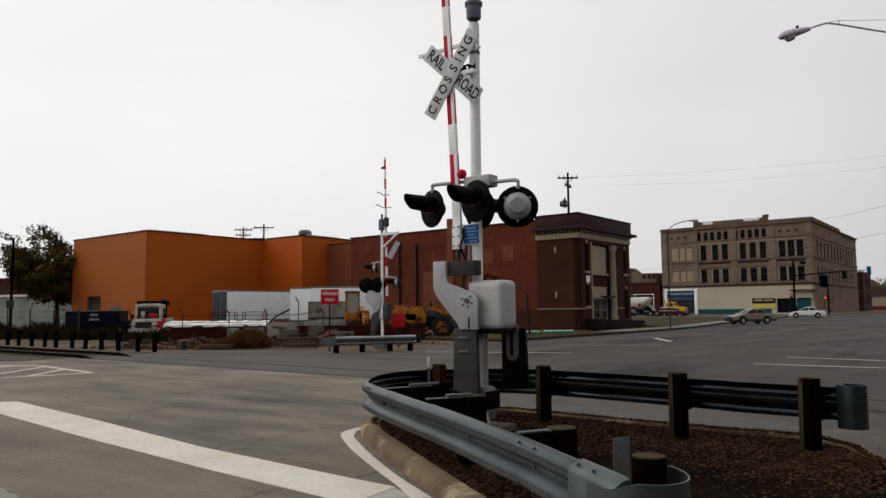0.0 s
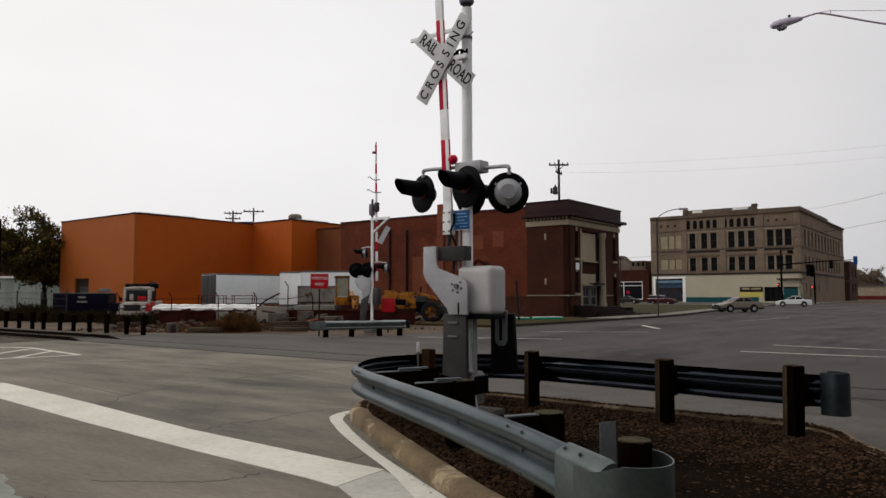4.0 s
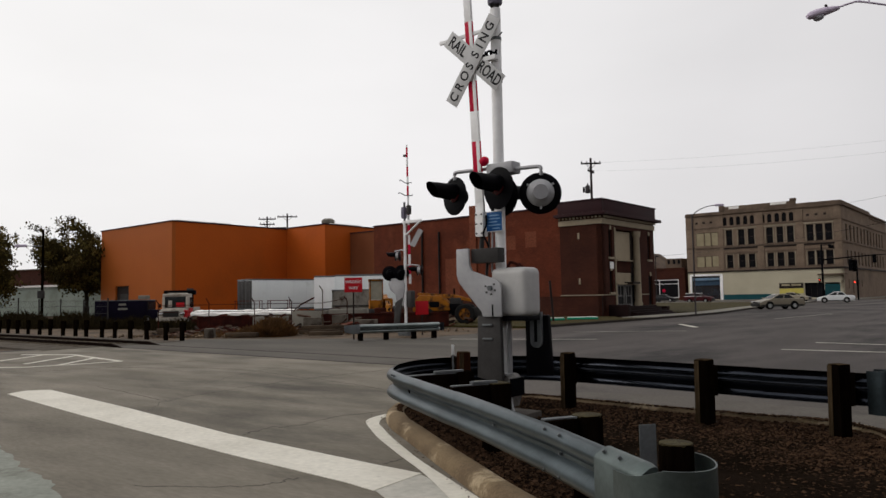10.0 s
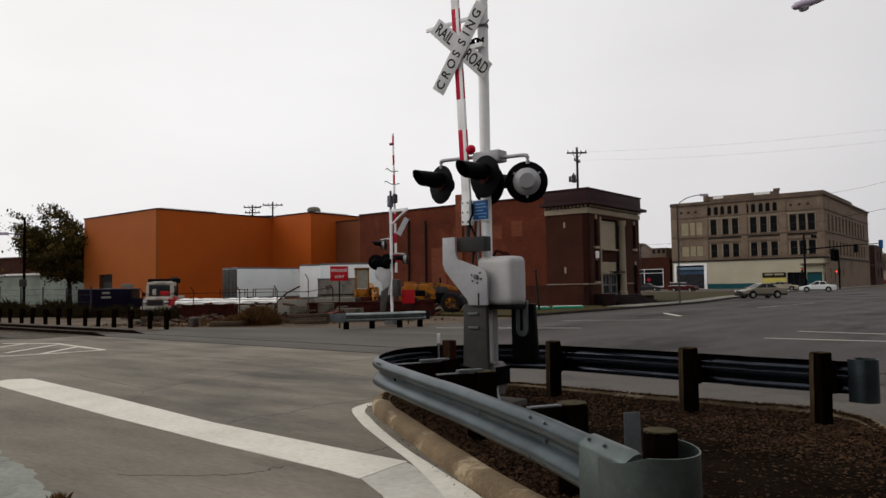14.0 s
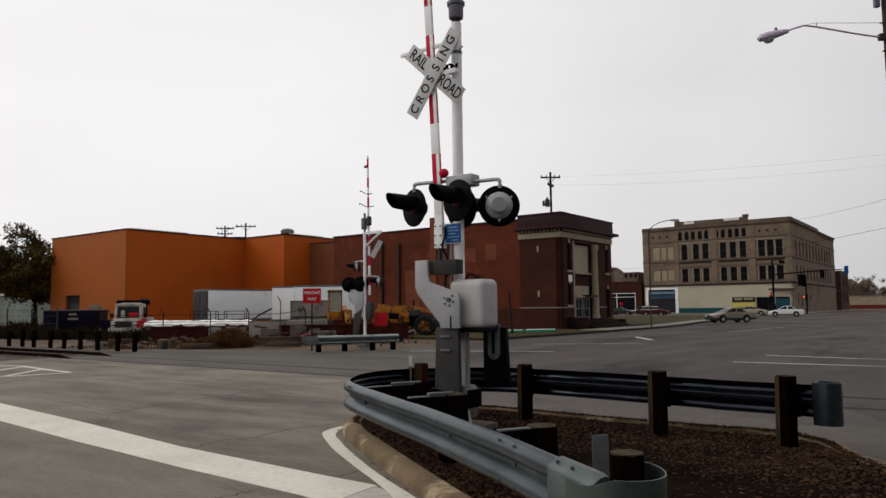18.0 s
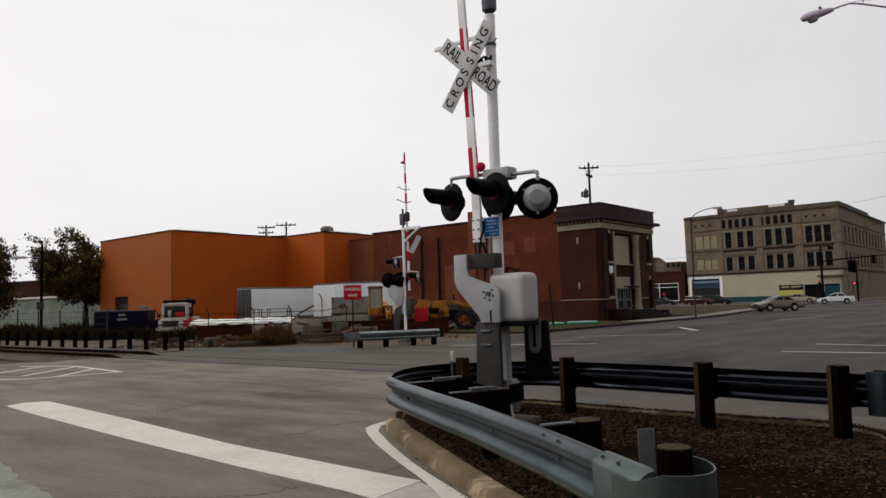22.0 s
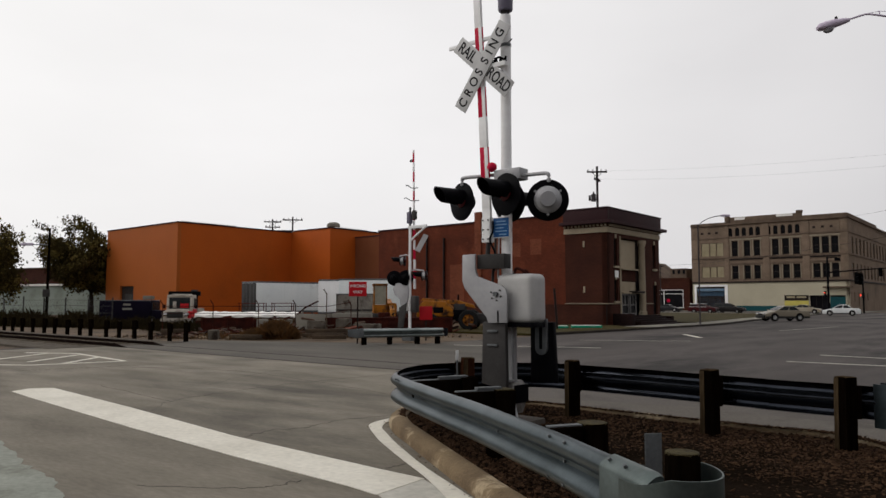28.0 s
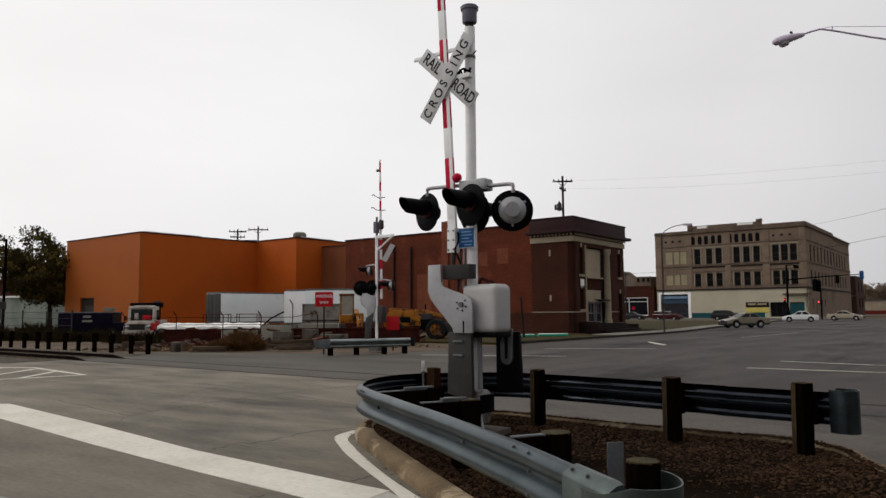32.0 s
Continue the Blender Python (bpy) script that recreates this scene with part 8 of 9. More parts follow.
def build_stores():
    """Stacks, fences and rubble along the yard edge."""
    rng = random.Random(9)
    t = thing("sheeted_stack", pose(-13.2, 43.9, 0, 0, 0, 1), "long stack of boards under a white sheet on rusty bearers", "stack")
    part("bearers", boxed(-3.1, 3.2, -0.7, 0.7, 0, 0.55, bevel=0.02), M_RUST, t)
    part("board_stack", boxed(-3.0, 3.1, -0.75, 0.75, 0.55, 0.72, bevel=0.02), M_TIMBER, t)
    bm = bmesh.new()
    n = 30
    rows = []
    for j, (y, z) in enumerate(((-0.84, 0.74), (-0.82, 0.86), (-0.5, 1.0), (0, 1.05), (0.5, 1.0), (0.82, 0.7))):
        rows.append([bm.verts.new((-3.1 + 6.3 * k / n, y + 0.05 * noise.noise(Vector((k * 0.5, j, 1))), z + 0.14 * noise.noise(Vector((k * 0.35, j * 0.7, 3))))) for k in range(n + 1)])
    for a, b in zip(rows, rows[1:]):
        for k in range(n):
            bm.faces.new((a[k], a[k + 1], b[k + 1], b[k]))
    part("sheet", bm, M_TARP, t, "crumpled white plastic sheet")
    # rusty bench frames beside the stack
    for i, (x, y, w, h) in enumerate(((-15.0, 47.5, 1.6, 1.6), (-12.9, 47.8, 1.3, 1.6))):
        t = thing("steel_rack", pose(x, y, 0, 0, 0, 4), "red primed steel rack holding scrap", "rack", "steel racks")
        for xx in (0, w):
            for yy in (0, 0.8):
                part("leg", boxed(xx - 0.022, xx + 0.022, yy - 0.022, yy + 0.022, 0, h), M_REDSTEEL, t, soft=False)
        part("shelf", boxed(-0.05, w + 0.05, -0.05, 0.85, h - 0.04, h, bevel=0.008), M_REDSTEEL, t)
        part("shelf", boxed(-0.05, w + 0.05, -0.05, 0.85, h * 0.45, h * 0.5, bevel=0.01), M_REDSTEEL, t)
    # low rusty steel wall sections and wooden sleepers
    for x, y, L, h, turn, m, nm, lb in ((-4.1, 38.6, 6.6, 0.75, 4, M_RUST, "rusty_skip", "long low rusty steel skip in the yard"),
                                       (-13.2, 40.2, 2.8, 0.7, 1, M_RUST, "steel_stack", "stack of rusty steel beams")):
        t = thing(nm, pose(x, y, 0, 0, 0, turn), lb, "scrap steel")
        part("side", boxed(-L / 2, L / 2, -0.5, -0.42, 0.1, h, bevel=0.01), m, t)
        part("side", boxed(-L / 2, L / 2, 0.42, 0.5, 0.1, h, bevel=0.01), m, t)
        part("rim", boxed(-L / 2 - 0.05, L / 2 + 0.05, -0.56, -0.4, h, h + 0.09, bevel=0.01), m, t)
        part("floor", boxed(-L / 2, L / 2, -0.45, 0.45, 0.05, 0.15), m, t)
        for k in range(int(L) + 1):
            part("rib", boxed(-L / 2 + k * L / int(L) - 0.04, -L / 2 + k * L / int(L) + 0.04, -0.56, -0.5, 0.1, h), m, t, soft=False)
    for x, y, L, turn, z in ((-6.9, 34.0, 2.2, 6, 0.0), (-6.5, 34.5, 1.8, -8, 0.0), (-6.6, 34.2, 2.0, 10, 0.2), (-9.9, 32.3, 1.6, -14, 0.0), (-6.1, 32.2, 1.5, 4, 0.0), (-12.2, 34.5, 1.7, 12, 0.0),
                             (-14.6, 34.5, 1.4, -20, 0.0), (-13.9, 34.2, 1.2, 25, 0.18)):
        t = tagged(part("timber_sleeper", boxed(-L / 2, L / 2, -0.12, 0.12, 0, 0.18, bevel=0.015), M_TIMBER, None, "", pose(x, y, z, 0, 0, turn)), "old weathered timber sleeper lying on the dirt",
                   "timber", "old sleepers")
    for x, y, w, h in ((-7.6, 36.8, 0.9, 0.7), (-6.3, 37.2, 0.7, 0.8), (-5.0, 36.5, 1.3, 0.55), (-11.1, 31.6, 0.4, 0.42), (-8.3, 39.6, 2.0, 1.0), (-6.2, 39.4, 2.1, 1.05), (-10.6, 39.9, 1.9, 0.7)):
        tagged(part("concrete_block", boxed(-w / 2, w / 2, -0.35, 0.35, 0, h, bevel=0.04), M_WALKWAY if w > 1.8 else M_BLOCKS, None, "", pose(x, y, 0, 0, 0, rng.uniform(-15, 15))), "grey concrete block standing on the dirt", "concrete block",
               "concrete blocks")
    # a grey steel bin behind the wrong way sign
    p = at_uv(-20.95, 19.83)
    t = thing("storage_bin", pose(p.x * 46.6 / p.y - 0.1, 46.6, 0, 0, 0, 3), "dull grey steel storage bin standing in the yard", "bin")
    part("body", boxed(-1.2, 1.2, -0.5, 0.5, 0.05, 2.15, bevel=0.03), M_BIN, t)
    part("band", boxed(-1.23, 1.23, -0.54, 0.54, 1.1, 1.2, bevel=0.01), M_DARKPLATE, t, "dark steel band round the bin")
    part("lid", boxed(-1.23, 1.23, -0.54, 0.54, 2.13, 2.2, bevel=0.015), M_GALV_DULL, t)
    for x in (-1.2, -0.4, 0.4, 1.14):
        part("rib", boxed(x, x + 0.06, -0.54, -0.5, 0.08, 2.12), M_BIN, t, soft=False)
    # scrap boards, slabs and offcuts thrown about the yard edge
    verts, faces = [], []
    quad = [(0, 3, 2, 1), (4, 5, 6, 7), (0, 1, 5, 4), (1, 2, 6, 5), (2, 3, 7, 6), (3, 0, 4, 7)]
    for _ in range(300):
        cx, cy, sx, sy, top = rng.choice(((-13.6, 34.0, 0.7, 0.4, 0.1), (-11.8, 35.0, 1.2, 0.7, 0.15), (-9.5, 36.4, 2.0, 1.0, 0.3), (-6.6, 35.4, 1.3, 0.6, 0.4), (-5.2, 36.2, 1.0, 0.6, 0.45),
                                          (-7.0, 38.0, 2.2, 0.6, 0.7), (-11.5, 41.8, 2.2, 0.4, 0.6), (-7.0, 41.5, 2.5, 0.8, 0.9), (-2.5, 41.2, 1.2, 0.5, 0.6)))
        x, y = rng.gauss(cx, sx), max(32.6, rng.gauss(cy, sy))
        a, b, c = rng.uniform(0.08, 0.42), rng.uniform(0.03, 0.13), rng.uniform(0.015, 0.06)
        m = pose(x, y, c + abs(rng.gauss(0, top * 0.45)), rng.gauss(0, 16), rng.gauss(0, 16), rng.gauss(0, 40))
        k = len(verts)
        verts += [m @ Vector(v) for v in ((-a, -b, -c), (a, -b, -c), (a, b, -c), (-a, b, -c), (-a, -b, c), (a, -b, c), (a, b, c), (-a, b, c))]
        faces += [tuple(k + q for q in f) for f in quad]
    me = bpy.data.meshes.new("scrap_boards")
    me.from_pydata(verts, [], faces)
    me.materials.append(M_SCRAP)
    tagged(new("scrap_boards", me), "scattered scrap boards and broken slabs in the yard", "scrap", "", "stuff")
    # rubble in heaps
    verts, faces = [], []
    shape = [(1, 0, 0), (0, 1, 0), (-1, 0, 0), (0, -1, 0), (0, 0, 1), (0, 0, -1)]
    tri = [(0, 1, 4), (1, 2, 4), (2, 3, 4), (3, 0, 4), (1, 0, 5), (2, 1, 5), (3, 2, 5), (0, 3, 5)]
    for _ in range(900):
        cx, cy, sp = rng.choice(((-14.0, 34.0, 1.3), (-12.0, 33.4, 1.2), (-8.5, 35.5, 1.6), (-5.5, 34.5, 1.8), (-3.0, 35.0, 1.6), (-10.0, 36.0, 2.5)))
        x, y, r = rng.gauss(cx, sp), rng.gauss(cy, sp * 0.4), rng.uniform(0.03, 0.11)
        m = pose(x, y, r * 0.3, rng.uniform(0, 360), rng.uniform(0, 360), rng.uniform(0, 360))
        b = len(verts)
        verts += [m @ Vector((a * r, c * r * 0.8, d * r * 0.6)) for a, c, d in shape]
        faces += [tuple(b + k for k in f) for f in tri]
    me = bpy.data.meshes.new("rubble")
    me.from_pydata(verts, [], faces)
    me.materials.append(M_RUBBLE)
    tagged(new("rubble", me), "loose broken rubble and stones on the dirt", "rubble", "", "stuff")
    # pipe fence with cranked tops
    f = thing("pipe_fence", pose(0, 0, 0), "low rusty pipe fence with cranked barbed wire arms", "fence")
    line = [(-16.3, 38.5), (-13.5, 38.3), (-11.0, 38.1), (-9.0, 38.0), (-7.05, 36.4), (-6.0, 37.6)]
    for i, (x, y) in enumerate(line):
        h = 1.75 if i != 4 else 2.3
        bm = bmesh.new()
        tube(bm, [(x, y, 0), (x, y, h - 0.25), (x - 0.16, y, h)], 0.03, 8)
        part("post", bm, M_RUST if i != 4 else M_TIMBER, f)
    for z in (1.05, 1.42):
        bm = bmesh.new()
        tube(bm, [(x, y, z + (0.22 if i == 5 else 0)) for i, (x, y) in enumerate(line)], 0.018, 6)
        part("rail", bm, M_RUST, f)
    bm = bmesh.new()
    tube(bm, [(-8.9, 38.0, 1.0), (-8.5, 38.0, 1.35), (-7.8, 38, 1.7)], 0.04, 8)
    part("brace", bm, M_RUST, f)
    # chain link fence to the left, posts and wires
    c = thing("chain_link_fence", pose(0, 0, 0), "sagging chain link fence along the railway", "fence")
    a, b = Vector((-24.0, 48.5)), Vector((-62, 70))
    for k in range(17):
        p = a + (b - a) * (k / 16)
        part("post", rodded((p.x, p.y, 0), (p.x, p.y, 1.9 + rng.uniform(-0.1, 0.2)), 0.05, seg=8), M_DARKPLATE, c)
    for z in (0.4, 0.9, 1.4, 1.8):
        bm = bmesh.new()
        tube(bm, [(a.x + (b.x - a.x) * k / 16, a.y + (b.y - a.y) * k / 16, z + rng.uniform(-0.04, 0.04)) for k in range(17)], 0.012, 5)
        part("wire", bm, M_DARKPLATE, c)
    bm = bmesh.new()
    d = (b - a).length
    for k in range(int(d / 0.35)):
        p, q = a + (b - a) * (k * 0.35 / d), a + (b - a) * ((k * 0.35 + 1.8) / d)
        rod(bm, (p.x, p.y, 0), (q.x, q.y, 1.8), 0.004, seg=3)
        rod(bm, (q.x, q.y, 0), (p.x, p.y, 1.8), 0.004, seg=3)
    ob = part("mesh_wire", bm, M_DARKPLATE, c)
    tagged(ob, kind="stuff")
    # green wrapped bundles on the verge
    for u, v, L, turn in ((-23.2, 38.6, 1.5, 30), (-22.2, 40.6, 1.9, 24)):
        p = at_uv(u, v)
        t = thing("wrapped_bundle", pose(p.x, p.y, 0.06, 0, 0, turn - 20), "green plastic wrapped bundle lying on the verge", "bundle", "wrapped bundles")
        part("wrap", boxed(-L / 2, L / 2, -0.25, 0.25, 0, 0.14, bevel=0.05), M_GREENWRAP, t)
        part("pale_edge", boxed(-L / 2 + 0.05, L / 2 - 0.05, -0.2, 0.2, 0.13, 0.17, bevel=0.015), M_TARP, t)
    # vertical board on the brick wall
    for x, y, w, h in ((-20.0, 52.5, 0.5, 2.6),):
        tagged(part("leaning_board", boxed(-w / 2, w / 2, -0.03, 0.03, 0, h, bevel=0.01), M_DARKPLATE, None, "", pose(x, y, 0, -8, 0, 5)), "dark board leaning in the yard", "board")


M_SCRAP = island_random(mat("weathered_scrap", (0.06, 0.043, 0.033), (0.03, 0.018, 0.013), rough=0.95, s1=1.5, s2=14, fine=0.3, dirt=(0.04, 0.011, 0.007), dirt_at=(0.48, 0.55), dirt_scale=0.5))
M_BIN = mat("dull_bin_paint", (0.27, 0.25, 0.215), (0.17, 0.155, 0.135), rough=0.8, s1=1.5, s2=12, fine=0.2, dirt=(0.06, 0.045, 0.035), dirt_at=(0.5, 0.65), dirt_scale=1.2)
M_BLOCKS = mat("stained_concrete", (0.13, 0.112, 0.09), (0.06, 0.05, 0.04), rough=0.95, s1=2.5, s2=20, fine=0.25, bump=0.3, dirt=(0.03, 0.02, 0.015), dirt_at=(0.5, 0.62), dirt_scale=1.6)
M_RUBBLE = island_random(mat("mixed_rubble", (0.11, 0.085, 0.06), (0.07, 0.053, 0.038), rough=0.95, s1=2, s2=12, fine=0.3))


def build_behind():
    """Plain unseen walls added behind the camera; they close the street and block skylight."""
    for u, v, L, turn, h in ((28, -22, 60, 0, 13.0), (-60, -34, 50, 0, 10.0), (42, 10, 40, 90, 10.0)):
        ob = part("wall_behind", boxed(-L / 2, L / 2, -0.2, 0.2, -0.06, h), M_BRICK_DARK, None, "", grid_pose(u, v, 0, turn), soft=False)
        tagged(ob, "plain unseen wall added behind the camera to block light", "wall", "", "structure")


build_poles()
build_traffic_lights()
build_green()
build_trailers()
build_machines()
build_stores()
build_behind()


# ---- vehicles ----
def car(name, m, label, paint, L=4.75, W=1.75, H=1.42, kind="sedan", lit=False, group="cars", trim=None):
    """A car that heads along local x, its wheels on z = 0."""
    t = thing(name, m, label, "car", group)
    l = L / 2
    if kind == "sedan":
        low = [(-l, 0.38), (-l + 0.02, 0.78), (-l + 0.15, 0.93), (-0.98, 0.95), (0.9, 0.92), (l - 0.45, 0.78), (l - 0.05, 0.62), (l, 0.38), (l - 0.12, 0.24), (-l + 0.12, 0.24)]
        top = [(-1.3, 0.92), (-0.75, H - 0.05), (-0.3, H), (0.12, H - 0.02), (1.05, 0.9)]
    else:
        low = [(-l, 0.42), (-l + 0.02, 1.0), (-l + 0.1, 1.05), (0.85, 1.03), (l - 0.3, 0.92), (l - 0.03, 0.75), (l, 0.42), (l - 0.12, 0.28), (-l + 0.12, 0.28)]
        top = [(-l + 0.08, 1.03), (-l + 0.4, H - 0.04), (-0.6, H), (0.1, H - 0.03), (1.1, 1.0)]
    bm = bmesh.new()
    plate(bm, low, 1, -W / 2, W / 2, bevel=0.085)
    body = part("body", bm, paint, t)
    bm = bmesh.new()
    base, roof = [], []
    inset = 0.17
    for s in (-1, 1):
        for i, (x, z) in enumerate(top):
            k = (z - top[0][1]) / (H - top[0][1])
            base.append(bm.verts.new((x, s * (W / 2 - 0.06 - inset * max(0, k)), z)))
    n = len(top)
    bm.faces.new(base[:n])
    bm.faces.new(base[n:][::-1])
    for i in range(n):
        j = (i + 1) % n
        bm.faces.new((base[i], base[j], base[n + j], base[n + i]))
    bmesh.ops.recalc_face_normals(bm, faces=bm.faces[:])
    bmesh.ops.bevel(bm, geom=bm.edges[:], offset=0.03, segments=2, profile=0.6, affect="EDGES")
    part("cabin", bm, paint, t)
    # side panes, screens
    zb, zt = top[0][1] + 0.05, H - 0.09
    def xat(z, front):
        a, b = (top[-1], top[-2]) if front else (top[0], top[1])
        return a[0] + (b[0] - a[0]) * (z - a[1]) / (b[1] - a[1])
    for s in (-1, 1):
        for x0, x1, f0, f1 in ((0, 1, 0, 0.47), (0, 1, 0.53, 1.0)):
            A0, A1 = xat(zb, False) + 0.1, xat(zb, True) - 0.12
            B0, B1 = xat(zt, False) + 0.08, xat(zt, True) - 0.1
            y0, y1 = W / 2 - 0.06 - inset * (zb - top[0][1]) / (H - top[0][1]), W / 2 - 0.06 - inset * (zt - top[0][1]) / (H - top[0][1])
            bm = bmesh.new()
            q = [(A0 + (A1 - A0) * f0, s * (y0 + 0.006), zb), (A0 + (A1 - A0) * f1, s * (y0 + 0.006), zb), (B0 + (B1 - B0) * f1, s * (y1 + 0.006), zt), (B0 + (B1 - B0) * f0, s * (y1 + 0.006), zt)]
            r = [(x, y - s * 0.02, z) for x, y, z in q]
            v = [bm.verts.new(p) for p in q + r]
            for f in ((0, 1, 2, 3), (7, 6, 5, 4), (0, 4, 5, 1), (1, 5, 6, 2), (2, 6, 7, 3), (3, 7, 4, 0)):
                bm.faces.new([v[k] for k in f])
            bmesh.ops.recalc_face_normals(bm, faces=bm.faces[:])
            part("side_window", bm, M_CARGLASS, t, soft=False)
    for front in (True, False):
        bm = bmesh.new()
        sgn = 1 if front else -1
        w0, w1 = W / 2 - 0.2, W / 2 - 0.32
        q = [(xat(zb, front) + sgn * 0.012, -w0, zb), (xat(zb, front) + sgn * 0.012, w0, zb), (xat(zt, front) + sgn * 0.012, w1, zt), (xat(zt, front) + sgn * 0.012, -w1, zt)]
        r = [(x - sgn * 0.02, y, z) for x, y, z in q]
        v = [bm.verts.new(p) for p in q + r]
        for f in ((0, 1, 2, 3), (7, 6, 5, 4), (0, 4, 5, 1), (1, 5, 6, 2), (2, 6, 7, 3), (3, 7, 4, 0)):
            bm.faces.new([v[k] for k in f])
        bmesh.ops.recalc_face_normals(bm, faces=bm.faces[:])
        part("windscreen" if front else "rear_window", bm, M_CARGLASS, t, soft=False)
    part("front_bumper", boxed(l - 0.16, l + 0.05, -W / 2 + 0.04, W / 2 - 0.04, 0.3, 0.55, bevel=0.05), M_BUMPER, t)
    part("rear_bumper", boxed(-l - 0.05, -l + 0.16, -W / 2 + 0.04, W / 2 - 0.04, 0.32, 0.58, bevel=0.05), M_BUMPER, t)
    part("grille", boxed(l - 0.05, l + 0.01, -0.4, 0.4, 0.56, 0.68, bevel=0.01), M_BLACK, t)
    for s in (-1, 1):
        part("headlight", boxed(l - 0.16, l + 0.0, s * (W / 2 - 0.3) - 0.2, s * (W / 2 - 0.3) + 0.2, 0.58, 0.72, bevel=0.04), M_HEADLIT if lit else M_CHROME, t)
        part("tail_light", boxed(-l - 0.01, -l + 0.1, s * (W / 2 - 0.28) - 0.2, s * (W / 2 - 0.28) + 0.2, 0.66, 0.84, bevel=0.03), M_REDLENS, t)
        part("door_mirror", boxed(0.78, 0.92, s * (W / 2 + 0.08) - 0.09, s * (W / 2 + 0.08) + 0.09, 0.92, 1.04, bevel=0.03), paint, t)
        part("sill", boxed(-l + 0.95, l - 0.95, s * (W / 2) - 0.02, s * (W / 2) + 0.02, 0.24, 0.34, bevel=0.01), M_BUMPER, t)
        for a in (-0.1, -0.98):
            part("door_handle", boxed(a, a + 0.18, s * (W / 2 + 0.005) - 0.015, s * (W / 2 + 0.005) + 0.015, 0.8, 0.84, bevel=0.008), paint, body)
    if trim:
        for s in (-1, 1):
            part("lower_trim", boxed(-l + 0.1, l - 0.1, s * W / 2 - 0.004, s * W / 2 + 0.006, 0.27, 0.43, bevel=0.002), trim, t, "dark lower side trim")
    for x in (-l + 0.98, l - 0.92):
        for s in (-1, 1):
            bm = bmesh.new()
            spun(bm, [(0.0, -0.004), (0.37, -0.004), (0.37, 0.004), (0.0, 0.004)], pose(x, s * (W / 2 + 0.004), 0.36, 90, 0, 0), 22)
            part("wheel_arch", bm, M_BLACK, t)
            wheel(t, x, s * (W / 2 - 0.055), 0.325, 0.325, 0.22, M_CASE)
    return t


M_CARGLASS = mat("car_glass", (0.015, 0.017, 0.018), (0.025, 0.027, 0.028), rough=0.25, s1=2, s2=10, fine=0.1, bump=0.0, spec=0.1)
M_BUMPER = mat("grey_bumper", (0.03, 0.029, 0.027), (0.022, 0.021, 0.02), rough=0.6, s1=3, s2=15, fine=0.1)


def car_paint(name, c):
    return mat(name, c, tuple(v * 0.9 for v in c), rough=0.3, s1=0.8, s2=8, fine=0.05, bump=0.01, spec=0.18)


M_OLIVE, M_CARWHITE, M_BEIGE = car_paint("olive_paint", (0.22, 0.19, 0.14)), car_paint("white_paint", (0.7, 0.72, 0.72)), car_paint("beige_paint", (0.33, 0.29, 0.22))
M_SUV, M_DARKRED, M_DARKCAR = car_paint("black_paint", (0.018, 0.016, 0.016)), car_paint("dark_red_paint", (0.055, 0.006, 0.009)), car_paint("charcoal_paint", (0.02, 0.02, 0.022))

car("sedan", pose(28.45, 66.2, 0, 0, 0, 186), "silver olive sedan standing at the kerb", M_OLIVE, L=4.2, W=1.66, H=1.38, trim=M_BUMPER)
car("sedan", pose(48.6, 95.6, 0, 0, 0, 153.5), "white sedan standing near the signal", M_CARWHITE, L=4.45, H=1.44)
BEIGE = car("sedan", grid_pose(-28.2, 120), "beige sedan driving along the cross street", M_BEIGE, L=4.75)
SUV = car("suv", grid_pose(-40, 120), "black estate car rolling up to the signal", M_SUV, L=4.8, H=1.62, kind="wagon")
ONCOMING = car("sedan", grid_pose(-20, 198, 0, -95), "dark car with bright headlights driving towards the crossing", M_DARKCAR, lit=True)
RED = car("wagon", grid_pose(-42.5, 116.5, 0, 0), "dark red estate with a white roof parked before the shop", M_DARKRED, L=4.5, H=1.5, kind="wagon", group="parked cars")
part("roof_panel", boxed(-2.0, 0.35, -0.62, 0.62, 1.46, 1.54, bevel=0.03), M_CARWHITE, RED, "white painted roof")
part("bonnet_stripe", boxed(-2.1, 0.9, -0.885, 0.885, 0.99, 1.05, bevel=0.012), M_CARWHITE, RED, "white waist stripe")
car("sedan", grid_pose(-53.3, 128.5, 0, 0), "dark sedan parked before the brick shop", M_DARKCAR, group="parked cars")


